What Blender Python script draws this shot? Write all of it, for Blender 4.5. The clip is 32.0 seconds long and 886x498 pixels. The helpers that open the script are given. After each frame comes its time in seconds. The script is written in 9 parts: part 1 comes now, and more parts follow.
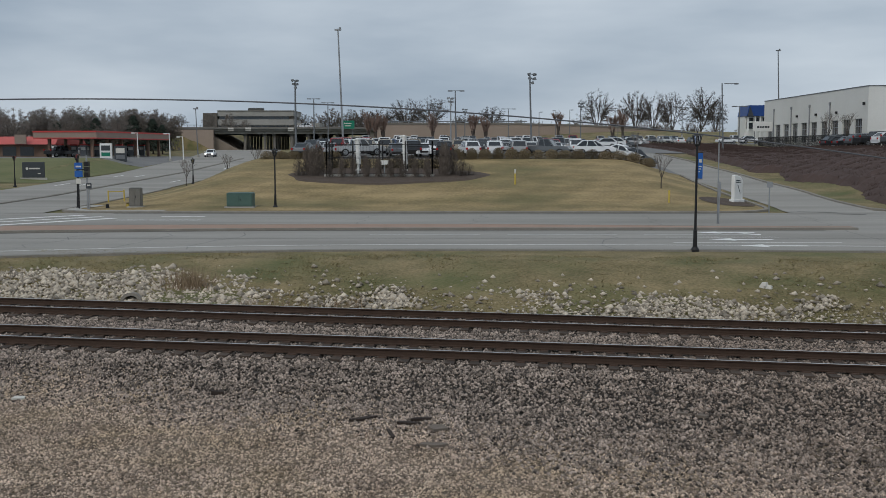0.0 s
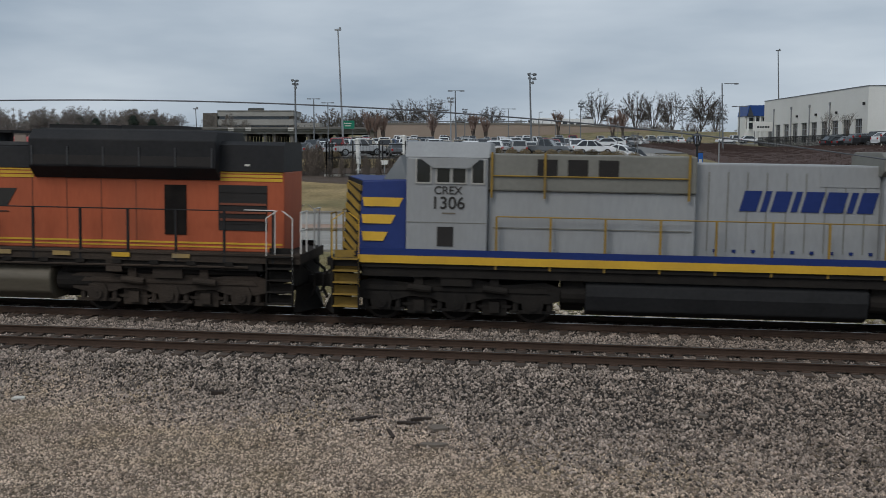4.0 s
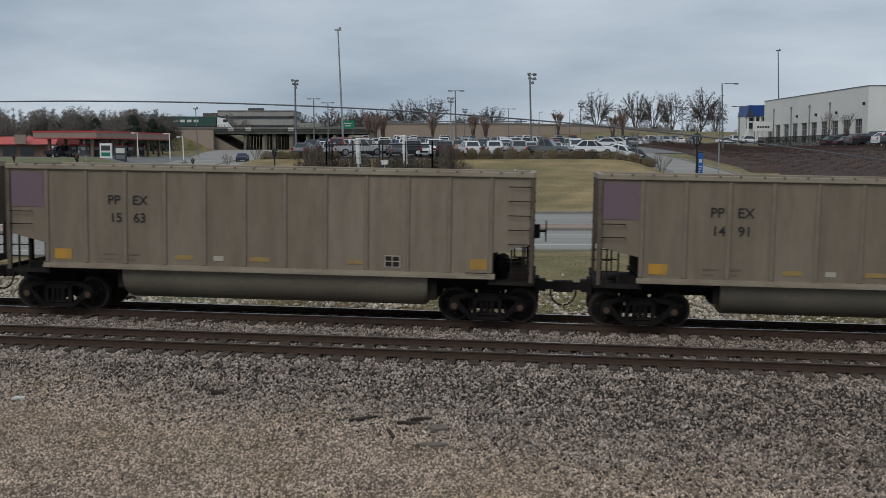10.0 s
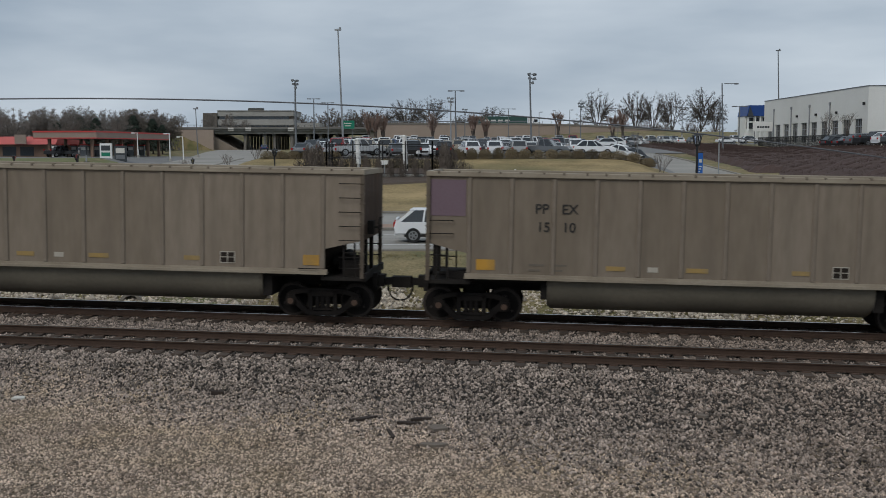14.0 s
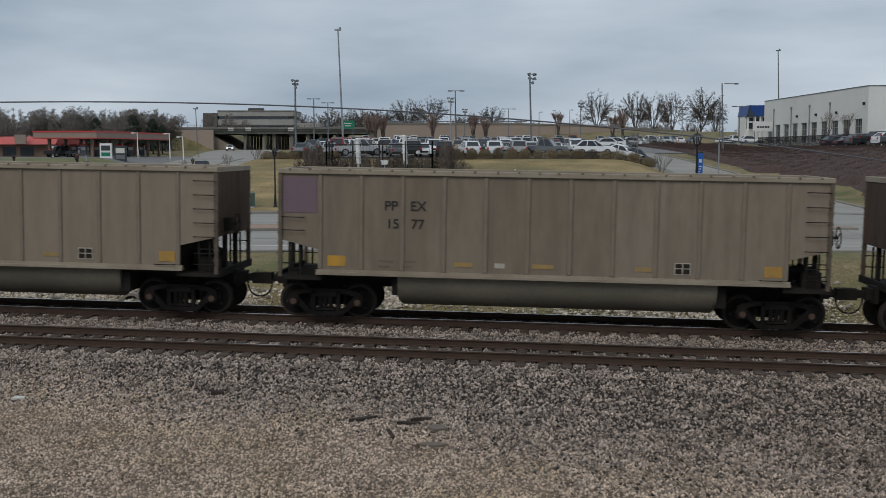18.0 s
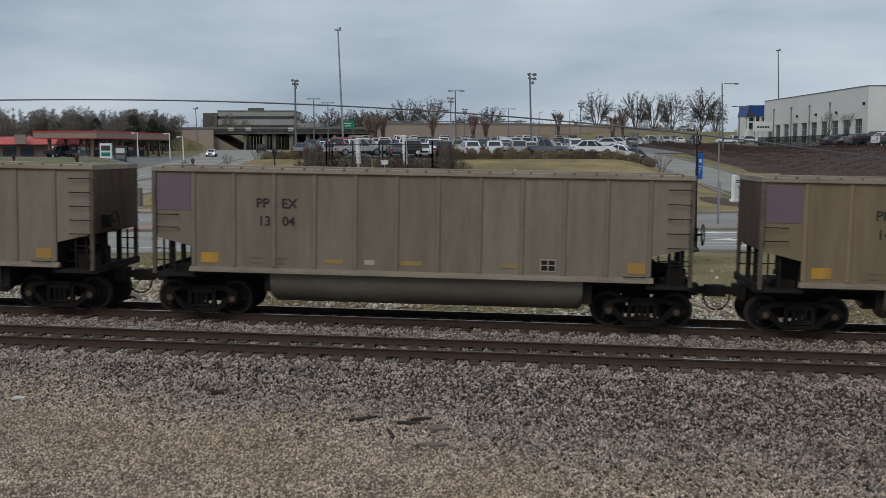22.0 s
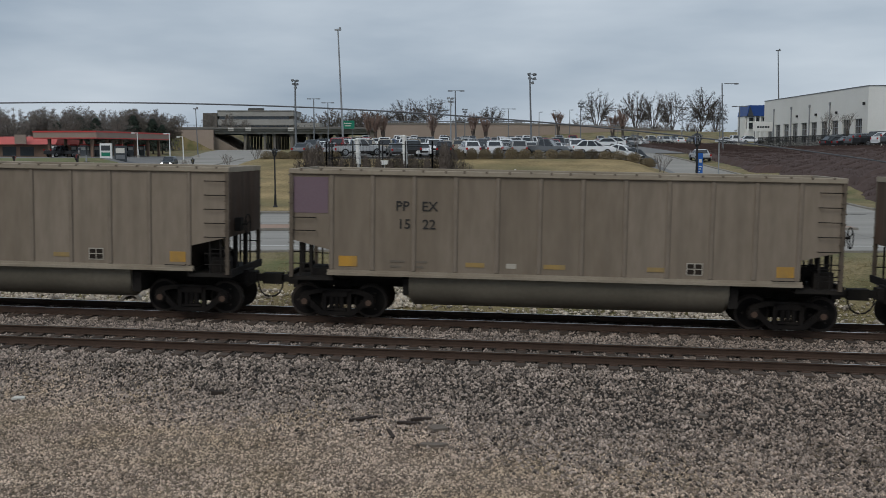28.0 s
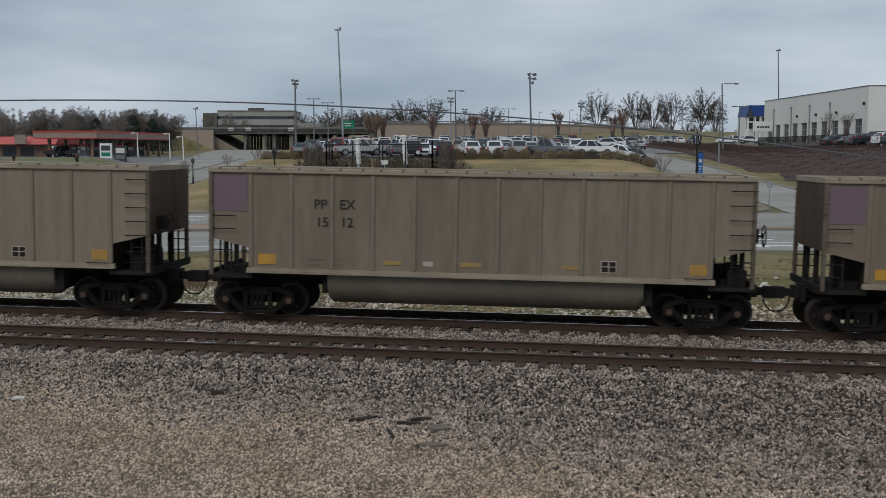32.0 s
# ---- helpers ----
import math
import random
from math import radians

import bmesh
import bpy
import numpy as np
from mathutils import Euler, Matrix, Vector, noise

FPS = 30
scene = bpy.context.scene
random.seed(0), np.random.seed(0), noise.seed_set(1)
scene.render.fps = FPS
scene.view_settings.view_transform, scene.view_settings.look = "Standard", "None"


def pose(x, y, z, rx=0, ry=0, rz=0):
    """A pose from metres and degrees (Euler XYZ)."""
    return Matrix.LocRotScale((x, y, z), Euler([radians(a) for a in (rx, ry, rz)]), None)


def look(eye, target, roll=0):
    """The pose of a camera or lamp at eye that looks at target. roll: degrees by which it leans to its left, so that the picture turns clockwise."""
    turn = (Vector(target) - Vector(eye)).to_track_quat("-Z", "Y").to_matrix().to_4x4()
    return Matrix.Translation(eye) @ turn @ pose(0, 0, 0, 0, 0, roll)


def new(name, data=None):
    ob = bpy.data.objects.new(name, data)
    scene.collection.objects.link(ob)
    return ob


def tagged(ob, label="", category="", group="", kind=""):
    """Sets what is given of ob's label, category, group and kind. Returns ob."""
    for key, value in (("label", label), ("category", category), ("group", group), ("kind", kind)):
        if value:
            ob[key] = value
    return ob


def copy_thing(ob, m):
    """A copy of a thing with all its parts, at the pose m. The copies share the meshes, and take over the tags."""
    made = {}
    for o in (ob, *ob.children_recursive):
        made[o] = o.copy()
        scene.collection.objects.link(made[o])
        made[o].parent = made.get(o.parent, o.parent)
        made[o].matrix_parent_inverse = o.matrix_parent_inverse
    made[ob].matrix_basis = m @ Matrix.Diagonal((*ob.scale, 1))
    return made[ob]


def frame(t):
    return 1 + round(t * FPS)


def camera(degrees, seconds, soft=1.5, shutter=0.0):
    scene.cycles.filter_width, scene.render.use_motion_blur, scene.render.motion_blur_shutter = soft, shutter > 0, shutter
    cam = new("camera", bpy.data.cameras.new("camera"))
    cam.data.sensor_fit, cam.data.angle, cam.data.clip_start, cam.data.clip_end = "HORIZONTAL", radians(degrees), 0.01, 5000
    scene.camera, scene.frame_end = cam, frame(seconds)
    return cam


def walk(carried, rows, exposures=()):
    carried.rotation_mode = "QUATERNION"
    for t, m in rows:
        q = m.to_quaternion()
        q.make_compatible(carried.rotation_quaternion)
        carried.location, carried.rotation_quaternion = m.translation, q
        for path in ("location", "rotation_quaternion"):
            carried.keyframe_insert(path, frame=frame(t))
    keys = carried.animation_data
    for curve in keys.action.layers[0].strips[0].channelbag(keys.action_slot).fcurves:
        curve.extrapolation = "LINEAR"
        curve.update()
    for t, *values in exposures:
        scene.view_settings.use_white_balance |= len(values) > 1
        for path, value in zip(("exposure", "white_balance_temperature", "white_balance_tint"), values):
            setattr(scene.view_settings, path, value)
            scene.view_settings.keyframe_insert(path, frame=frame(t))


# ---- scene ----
DURATION = 32.0
cam = camera(45.21, DURATION, soft=0.7, shutter=0.12)
EYE = pose(0, 0, 4.659, 90 - 5.328, 0, 0)
walk(cam, [(0, EYE), (DURATION, EYE)])

# ---- sky and sun: overcast ----
SUN_ELEVATION, SUN_ROTATION = radians(44), radians(218)
world = bpy.data.worlds.new("overcast_sky")
scene.world = world
world.use_nodes = True
wn, wl = world.node_tree.nodes, world.node_tree.links
wn.clear()
w_out = wn.new("ShaderNodeOutputWorld")
w_sky = wn.new("ShaderNodeTexSky")
w_sky.sky_type, w_sky.sun_disc = "NISHITA", False
w_sky.sun_elevation, w_sky.sun_rotation = SUN_ELEVATION, SUN_ROTATION
w_bg_sky = wn.new("ShaderNodeBackground")
w_bg_sky.inputs["Strength"].default_value = 0.05
w_co = wn.new("ShaderNodeTexCoord")
w_map = wn.new("ShaderNodeMapping")
w_map.inputs["Scale"].default_value = (1.6, 1.6, 7.0)
w_noise = wn.new("ShaderNodeTexNoise")
w_noise.inputs["Scale"].default_value = 1.7
w_noise.inputs["Detail"].default_value = 5.0
w_noise.inputs["Roughness"].default_value = 0.5
w_ramp = wn.new("ShaderNodeValToRGB")
w_ramp.color_ramp.elements[0].position, w_ramp.color_ramp.elements[0].color = 0.30, (0.280, 0.352, 0.440, 1)
w_ramp.color_ramp.elements[1].position, w_ramp.color_ramp.elements[1].color = 0.72, (0.560, 0.628, 0.700, 1)
w_bg_cloud = wn.new("ShaderNodeBackground")
w_bg_cloud.inputs["Strength"].default_value = 1.06
w_mix = wn.new("ShaderNodeMixShader")
w_mix.inputs["Fac"].default_value = 0.92
wl.new(w_co.outputs["Generated"], w_map.inputs["Vector"])
wl.new(w_map.outputs["Vector"], w_noise.inputs["Vector"])
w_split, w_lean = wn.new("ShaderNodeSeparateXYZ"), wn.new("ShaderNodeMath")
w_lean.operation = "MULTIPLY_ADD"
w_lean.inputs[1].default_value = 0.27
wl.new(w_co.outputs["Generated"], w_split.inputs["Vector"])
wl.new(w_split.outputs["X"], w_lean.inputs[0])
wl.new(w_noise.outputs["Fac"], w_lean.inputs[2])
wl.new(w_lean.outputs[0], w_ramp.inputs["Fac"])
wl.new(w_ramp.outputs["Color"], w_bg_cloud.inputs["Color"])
wl.new(w_sky.outputs["Color"], w_bg_sky.inputs["Color"])
wl.new(w_bg_sky.outputs["Background"], w_mix.inputs[1])
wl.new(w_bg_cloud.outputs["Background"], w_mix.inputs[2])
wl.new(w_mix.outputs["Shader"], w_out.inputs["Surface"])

sun = new("sun", bpy.data.lights.new("sun", "SUN"))
sun.data.energy, sun.data.angle, sun.data.color = 1.35, radians(30), (1.0, 0.96, 0.90)
sun.matrix_world = look((-55, -40, 85), (0, 30, 0))
scene.view_settings.exposure = 0.0

# ---- materials ----


def mat(name, a, b=None, rough=0.7, metal=0.0, scale=3.0, fine=40.0, bump=0.0, spread=0.25, spec=0.4, stretch=(1, 1, 1), dirt=None, dirt_amount=0.4, per_object=0.0, per_island=0.0, coords="Object", tint=None, streaks=0.0):
    """A two-scale procedural surface: base colours a and b mixed by coarse and fine noise, with optional stains and relief."""
    m = bpy.data.materials.new(name)
    m.use_nodes = True
    n, l = m.node_tree.nodes, m.node_tree.links
    p = n["Principled BSDF"]
    p.inputs["Roughness"].default_value, p.inputs["Metallic"].default_value = rough, metal
    p.inputs["Specular IOR Level"].default_value = spec
    b = b or tuple(min(1, c * 0.82) for c in a)
    co, mp = n.new("ShaderNodeTexCoord"), n.new("ShaderNodeMapping")
    mp.inputs["Scale"].default_value = stretch
    l.new(co.outputs[coords], mp.inputs["Vector"])
    big, small = n.new("ShaderNodeTexNoise"), n.new("ShaderNodeTexNoise")
    for t, s, d in ((big, scale, 4.0), (small, fine, 3.0)):
        t.inputs["Scale"].default_value, t.inputs["Detail"].default_value = s, d
        l.new(mp.outputs["Vector"], t.inputs["Vector"])
    blend = n.new("ShaderNodeMath")
    blend.operation = "ADD"
    half = n.new("ShaderNodeMath")
    half.operation = "MULTIPLY"
    half.inputs[1].default_value = 0.5
    l.new(big.outputs["Fac"], blend.inputs[0])
    l.new(small.outputs["Fac"], blend.inputs[1])
    l.new(blend.outputs[0], half.inputs[0])
    ramp = n.new("ShaderNodeValToRGB")
    ramp.color_ramp.elements[0].position, ramp.color_ramp.elements[0].color = 0.5 - spread, (*a, 1)
    ramp.color_ramp.elements[1].position, ramp.color_ramp.elements[1].color = 0.5 + spread, (*b, 1)
    l.new(half.outputs[0], ramp.inputs["Fac"])
    color = ramp.outputs["Color"]
    if dirt:
        stain, sr, mix = n.new("ShaderNodeTexNoise"), n.new("ShaderNodeValToRGB"), n.new("ShaderNodeMix")
        stain.inputs["Scale"].default_value, stain.inputs["Detail"].default_value = scale * 0.45, 6.0
        l.new(mp.outputs["Vector"], stain.inputs["Vector"])
        sr.color_ramp.elements[0].position, sr.color_ramp.elements[0].color = 0.45, (0, 0, 0, 1)
        sr.color_ramp.elements[1].position, sr.color_ramp.elements[1].color = 0.72, (dirt_amount,) * 3 + (1,)
        l.new(stain.outputs["Fac"], sr.inputs["Fac"])
        mix.data_type = "RGBA"
        l.new(sr.outputs["Color"], mix.inputs["Factor"])
        l.new(color, mix.inputs["A"])
        mix.inputs["B"].default_value = (*dirt, 1)
        color = mix.outputs["Result"]
    if streaks:
        # run-down streaks: narrow across, long down the sheet
        smap, run, rr_, mix = n.new("ShaderNodeMapping"), n.new("ShaderNodeTexNoise"), n.new("ShaderNodeValToRGB"), n.new("ShaderNodeMix")
        smap.inputs["Scale"].default_value = (1.9, 1.9, 0.22)
        run.inputs["Scale"].default_value, run.inputs["Detail"].default_value = 1.6, 5.0
        l.new(co.outputs[coords], smap.inputs["Vector"])
        l.new(smap.outputs["Vector"], run.inputs["Vector"])
        rr_.color_ramp.elements[0].position, rr_.color_ramp.elements[0].color = 0.48, (0, 0, 0, 1)
        rr_.color_ramp.elements[1].position, rr_.color_ramp.elements[1].color = 0.74, (streaks,) * 3 + (1,)
        l.new(run.outputs["Fac"], rr_.inputs["Fac"])
        mix.data_type = "RGBA"
        l.new(rr_.outputs["Color"], mix.inputs["Factor"])
        l.new(color, mix.inputs["A"])
        mix.inputs["B"].default_value = (*[0.62 * c for c in a], 1)
        color = mix.outputs["Result"]
    if tint:
        # some of the things carry a warmer dust than the others
        which, tr, mix = n.new("ShaderNodeObjectInfo"), n.new("ShaderNodeValToRGB"), n.new("ShaderNodeMix")
        tr.color_ramp.elements[0].position, tr.color_ramp.elements[0].color = 0.55, (0, 0, 0, 1)
        tr.color_ramp.elements[1].position, tr.color_ramp.elements[1].color = 1.0, (0.6, 0.6, 0.6, 1)
        l.new(which.outputs["Random"], tr.inputs["Fac"])
        mix.data_type = "RGBA"
        l.new(tr.outputs["Color"], mix.inputs["Factor"])
        l.new(color, mix.inputs["A"])
        mix.inputs["B"].default_value = (*tint, 1)
        color = mix.outputs["Result"]
    if per_object or per_island:
        info = n.new("ShaderNodeObjectInfo" if per_object else "ShaderNodeNewGeometry")
        hsv, mul = n.new("ShaderNodeHueSaturation"), n.new("ShaderNodeMapRange")
        amount = per_object or per_island
        mul.inputs["To Min"].default_value, mul.inputs["To Max"].default_value = 1 - amount, 1 + amount
        l.new(info.outputs["Random" if per_object else "Random Per Island"], mul.inputs["Value"])
        l.new(mul.outputs["Result"], hsv.inputs["Value"])
        l.new(color, hsv.inputs["Color"])
        color = hsv.outputs["Color"]
    l.new(color, p.inputs["Base Color"])
    if bump:
        bp = n.new("ShaderNodeBump")
        bp.inputs["Strength"].default_value, bp.inputs["Distance"].default_value = 1.0, bump
        l.new(small.outputs["Fac"], bp.inputs["Height"])
        l.new(bp.outputs["Normal"], p.inputs["Normal"])
    return m


def glow(name, color, strength):
    m = bpy.data.materials.new(name)
    m.use_nodes = True
    p = m.node_tree.nodes["Principled BSDF"]
    p.inputs["Base Color"].default_value = (*color, 1)
    p.inputs["Emission Color"].default_value = (*color, 1)
    p.inputs["Emission Strength"].default_value = strength
    return m


GRASS = mat("dormant_grass", (0.100, 0.086, 0.034), (0.262, 0.203, 0.105), 0.95, scale=0.5, fine=9, bump=0.04, spread=0.13, dirt=(0.070, 0.092, 0.026), dirt_amount=0.85)
LAWN = mat("mown_lawn", (0.165, 0.122, 0.050), (0.345, 0.255, 0.125), 0.95, scale=0.30, fine=6, bump=0.02, spread=0.12, dirt=(0.100, 0.096, 0.036), dirt_amount=0.85, stretch=(0.7, 1.2, 1))


def mow_stripes(m, width=1.15, depth=0.16):
    """Alternate lighter and darker passes of the mower, wavering, on top of a grass material."""
    n, l = m.node_tree.nodes, m.node_tree.links
    p = n["Principled BSDF"]
    below = p.inputs["Base Color"].links[0].from_socket
    co, mp, wave, rng_, hsv = n.new("ShaderNodeTexCoord"), n.new("ShaderNodeMapping"), n.new("ShaderNodeTexWave"), n.new("ShaderNodeMapRange"), n.new("ShaderNodeHueSaturation")
    mp.inputs["Rotation"].default_value = (0, 0, radians(24))
    wave.wave_type, wave.bands_direction, wave.wave_profile = "BANDS", "X", "SIN"
    wave.inputs["Scale"].default_value, wave.inputs["Distortion"].default_value = 0.314 / (2 * width), 1.6
    wave.inputs["Detail"].default_value, wave.inputs["Detail Scale"].default_value = 2.0, 0.35
    rng_.inputs["To Min"].default_value, rng_.inputs["To Max"].default_value = 1 - depth, 1 + depth
    l.new(co.outputs["Object"], mp.inputs["Vector"])
    l.new(mp.outputs["Vector"], wave.inputs["Vector"])
    l.new(wave.outputs["Fac"], rng_.inputs["Value"])
    l.new(rng_.outputs["Result"], hsv.inputs["Value"])
    l.new(below, hsv.inputs["Color"])
    l.new(hsv.outputs["Color"], p.inputs["Base Color"])


mow_stripes(LAWN, 1.5, 0.06)
GREEN = mat("green_grass", (0.090, 0.105, 0.035), (0.165, 0.160, 0.070), 0.95, scale=0.25, fine=9, spread=0.17)
MULCH = mat("bark_mulch", (0.050, 0.036, 0.028), (0.105, 0.078, 0.060), 0.95, scale=1.5, fine=25, bump=0.03)
GRAVEL = mat("pale_gravel", (0.080, 0.060, 0.046), (0.240, 0.188, 0.140), 0.95, scale=0.7, fine=26, bump=0.03, spread=0.14, dirt=(0.190, 0.145, 0.085), dirt_amount=0.75)
BALLAST = mat("shade_dark_ballast", (0.014, 0.012, 0.010), (0.055, 0.046, 0.039), 0.95, scale=1.2, fine=24, bump=0.04, spread=0.13)
STONE_D = mat("ballast_stone", (0.098, 0.079, 0.065), (0.335, 0.272, 0.228), 0.9, scale=2.0, fine=34, spread=0.13, per_island=0.9)
STONE_R = mat("rusty_ballast_stone", (0.092, 0.072, 0.058), (0.300, 0.236, 0.192), 0.9, scale=2.0, fine=34, spread=0.13, per_island=0.9)
STONE_P = mat("gravel_stone", (0.235, 0.178, 0.138), (0.510, 0.405, 0.320), 0.9, scale=1.3, fine=44, spread=0.15, per_island=0.7, dirt=(0.310, 0.232, 0.140), dirt_amount=0.6)
RIPRAP = mat("limestone_riprap", (0.255, 0.216, 0.168), (0.540, 0.474, 0.386), 0.9, scale=4.0, fine=30, bump=0.02, per_island=0.6)
ROADWAY = mat("worn_concrete_road", (0.232, 0.222, 0.202), (0.326, 0.311, 0.282), 0.9, scale=0.25, fine=12, spread=0.2, dirt=(0.190, 0.178, 0.158), dirt_amount=0.8, stretch=(0.35, 1.8, 1))
LOT = mat("parking_asphalt", (0.130, 0.130, 0.130), (0.200, 0.198, 0.192), 0.9, scale=0.3, fine=12, spread=0.2)
KERB = mat("dirty_kerb_concrete", (0.150, 0.136, 0.116), (0.290, 0.270, 0.236), 0.9, scale=0.8, fine=14)
CONCRETE = mat("kerb_concrete", (0.300, 0.290, 0.265), (0.400, 0.385, 0.350), 0.9, scale=1.0, fine=20)
PAVER = mat("brick_paver_median", (0.265, 0.175, 0.128), (0.345, 0.240, 0.185), 0.9, scale=0.8, fine=18)
PAINT_W = mat("road_paint_white", (0.62, 0.62, 0.60), (0.78, 0.78, 0.76), 0.8, scale=2, fine=16)
GUTTER = mat("stain_and_shade_concrete", (0.055, 0.052, 0.045), (0.110, 0.105, 0.092), 0.9, scale=1.0, fine=12)
SEAM = mat("crack_sealant", (0.105, 0.103, 0.100), (0.165, 0.160, 0.152), 0.8, scale=2, fine=16)
RAIL_SIDE = mat("rusty_rail_steel", (0.036, 0.021, 0.014), (0.078, 0.047, 0.032), 0.8, 0.2, scale=4, fine=50)
RAIL_TOP = mat("polished_rail_head", (0.42, 0.41, 0.40), (0.55, 0.54, 0.52), 0.28, 0.9, scale=3, fine=40)
TIE = mat("creosoted_timber", (0.035, 0.025, 0.019), (0.090, 0.066, 0.050), 0.9, scale=3, fine=40, bump=0.01, per_object=0.3)
PLATE = mat("rusty_tie_plate", (0.055, 0.032, 0.022), (0.110, 0.070, 0.050), 0.85, 0.2, scale=6, fine=60)
STEEL_D = mat("grimy_black_steel", (0.009, 0.008, 0.008), (0.026, 0.023, 0.020), 0.85, spec=0.15, scale=3, fine=30, dirt=(0.032, 0.026, 0.021), dirt_amount=0.4)
STEEL_T = mat("dusty_truck_iron", (0.006, 0.005, 0.005), (0.015, 0.013, 0.012), 0.9, spec=0.12, scale=3, fine=30, dirt=(0.034, 0.028, 0.023), dirt_amount=0.4)
WHEEL = mat("worn_wheel_steel", (0.022, 0.018, 0.015), (0.052, 0.042, 0.036), 0.75, 0.1, spec=0.2, scale=4, fine=40)
CAR_TAN = mat("dusty_aluminium_tan", (0.190, 0.153, 0.114), (0.258, 0.211, 0.164), 0.66, 0.1, spec=0.3, scale=0.7, fine=4, spread=0.18, stretch=(1.3, 1.3, 0.40), dirt=(0.138, 0.107, 0.074), dirt_amount=0.6, per_object=0.05, tint=(0.222, 0.180, 0.134), streaks=0.45)
CAR_GOLD = mat("golden_dusty_aluminium", (0.205, 0.152, 0.092), (0.275, 0.208, 0.132), 0.66, 0.1, spec=0.3, scale=0.7, fine=4, spread=0.18, stretch=(1.3, 1.3, 0.40), dirt=(0.138, 0.098, 0.060), dirt_amount=0.6, streaks=0.5)
CAR_PALE = mat("pale_dusty_aluminium", (0.222, 0.182, 0.136), (0.300, 0.248, 0.194), 0.66, 0.1, spec=0.3, scale=0.7, fine=4, spread=0.18, stretch=(1.3, 1.3, 0.40), dirt=(0.165, 0.128, 0.088), dirt_amount=0.5, streaks=0.3)
CAR_RIB = mat("dusty_aluminium_rib", (0.168, 0.137, 0.105), (0.240, 0.197, 0.155), 0.72, 0.1, spec=0.25, scale=1.2, fine=12, stretch=(1, 1, 0.4), dirt=(0.130, 0.104, 0.078), dirt_amount=0.45)
CAR_CHORD = mat("pale_top_chord", (0.245, 0.207, 0.156), (0.335, 0.288, 0.222), 0.65, 0.1, spec=0.3, scale=1.2, fine=12, dirt=(0.130, 0.095, 0.062), dirt_amount=0.6)
CAR_TUBE = mat("dusty_belly_tube", (0.132, 0.116, 0.088), (0.200, 0.174, 0.134), 0.6, 0.15, scale=0.8, fine=9, dirt=(0.070, 0.062, 0.046), dirt_amount=0.5, per_object=0.14)
CAR_PURPLE = mat("faded_maroon_panel", (0.138, 0.092, 0.112), (0.170, 0.118, 0.140), 0.8, scale=0.8, fine=14, dirt=(0.140, 0.108, 0.090), dirt_amount=0.5)
CAR_ORANGE = mat("amber_reflector_patch", (0.40, 0.205, 0.022), (0.50, 0.27, 0.04), 0.6, dirt=(0.21, 0.15, 0.07), dirt_amount=0.6, scale=4, fine=30)
CAR_AMBER = mat("dusty_amber_strip", (0.26, 0.175, 0.062), (0.34, 0.225, 0.075), 0.7, dirt=(0.18, 0.15, 0.10), dirt_amount=0.9, scale=3, fine=30)
CAR_END = mat("rusty_shaded_end_sheet", (0.056, 0.041, 0.033), (0.118, 0.090, 0.071), 0.85, spec=0.15, scale=0.9, fine=10, spread=0.2, stretch=(1.5, 1.5, 0.4), dirt=(0.085, 0.045, 0.028), dirt_amount=0.7, per_object=0.25, streaks=0.6)
CAR_DARK = mat("coal_and_shade_black", (0.016, 0.013, 0.011), (0.045, 0.035, 0.028), 0.95, spec=0.1, scale=1.2, fine=12, dirt=(0.070, 0.048, 0.034), dirt_amount=0.4)
CAR_POST = mat("stained_corner_post", (0.090, 0.070, 0.052), (0.170, 0.140, 0.108), 0.8, spec=0.2, scale=1.5, fine=16, dirt=(0.050, 0.036, 0.028), dirt_amount=0.6)
INK = mat("black_stencil", (0.018, 0.017, 0.016), (0.034, 0.031, 0.028), 0.8)
LABEL_W = mat("pale_stencil", (0.52, 0.50, 0.46), (0.62, 0.60, 0.55), 0.7)
LABEL_D = mat("dusty_white_stencil", (0.330, 0.300, 0.250), (0.420, 0.385, 0.325), 0.7, scale=3, fine=30)
FAINT = mat("faded_stencil", (0.120, 0.100, 0.078), (0.150, 0.125, 0.098), 0.8)


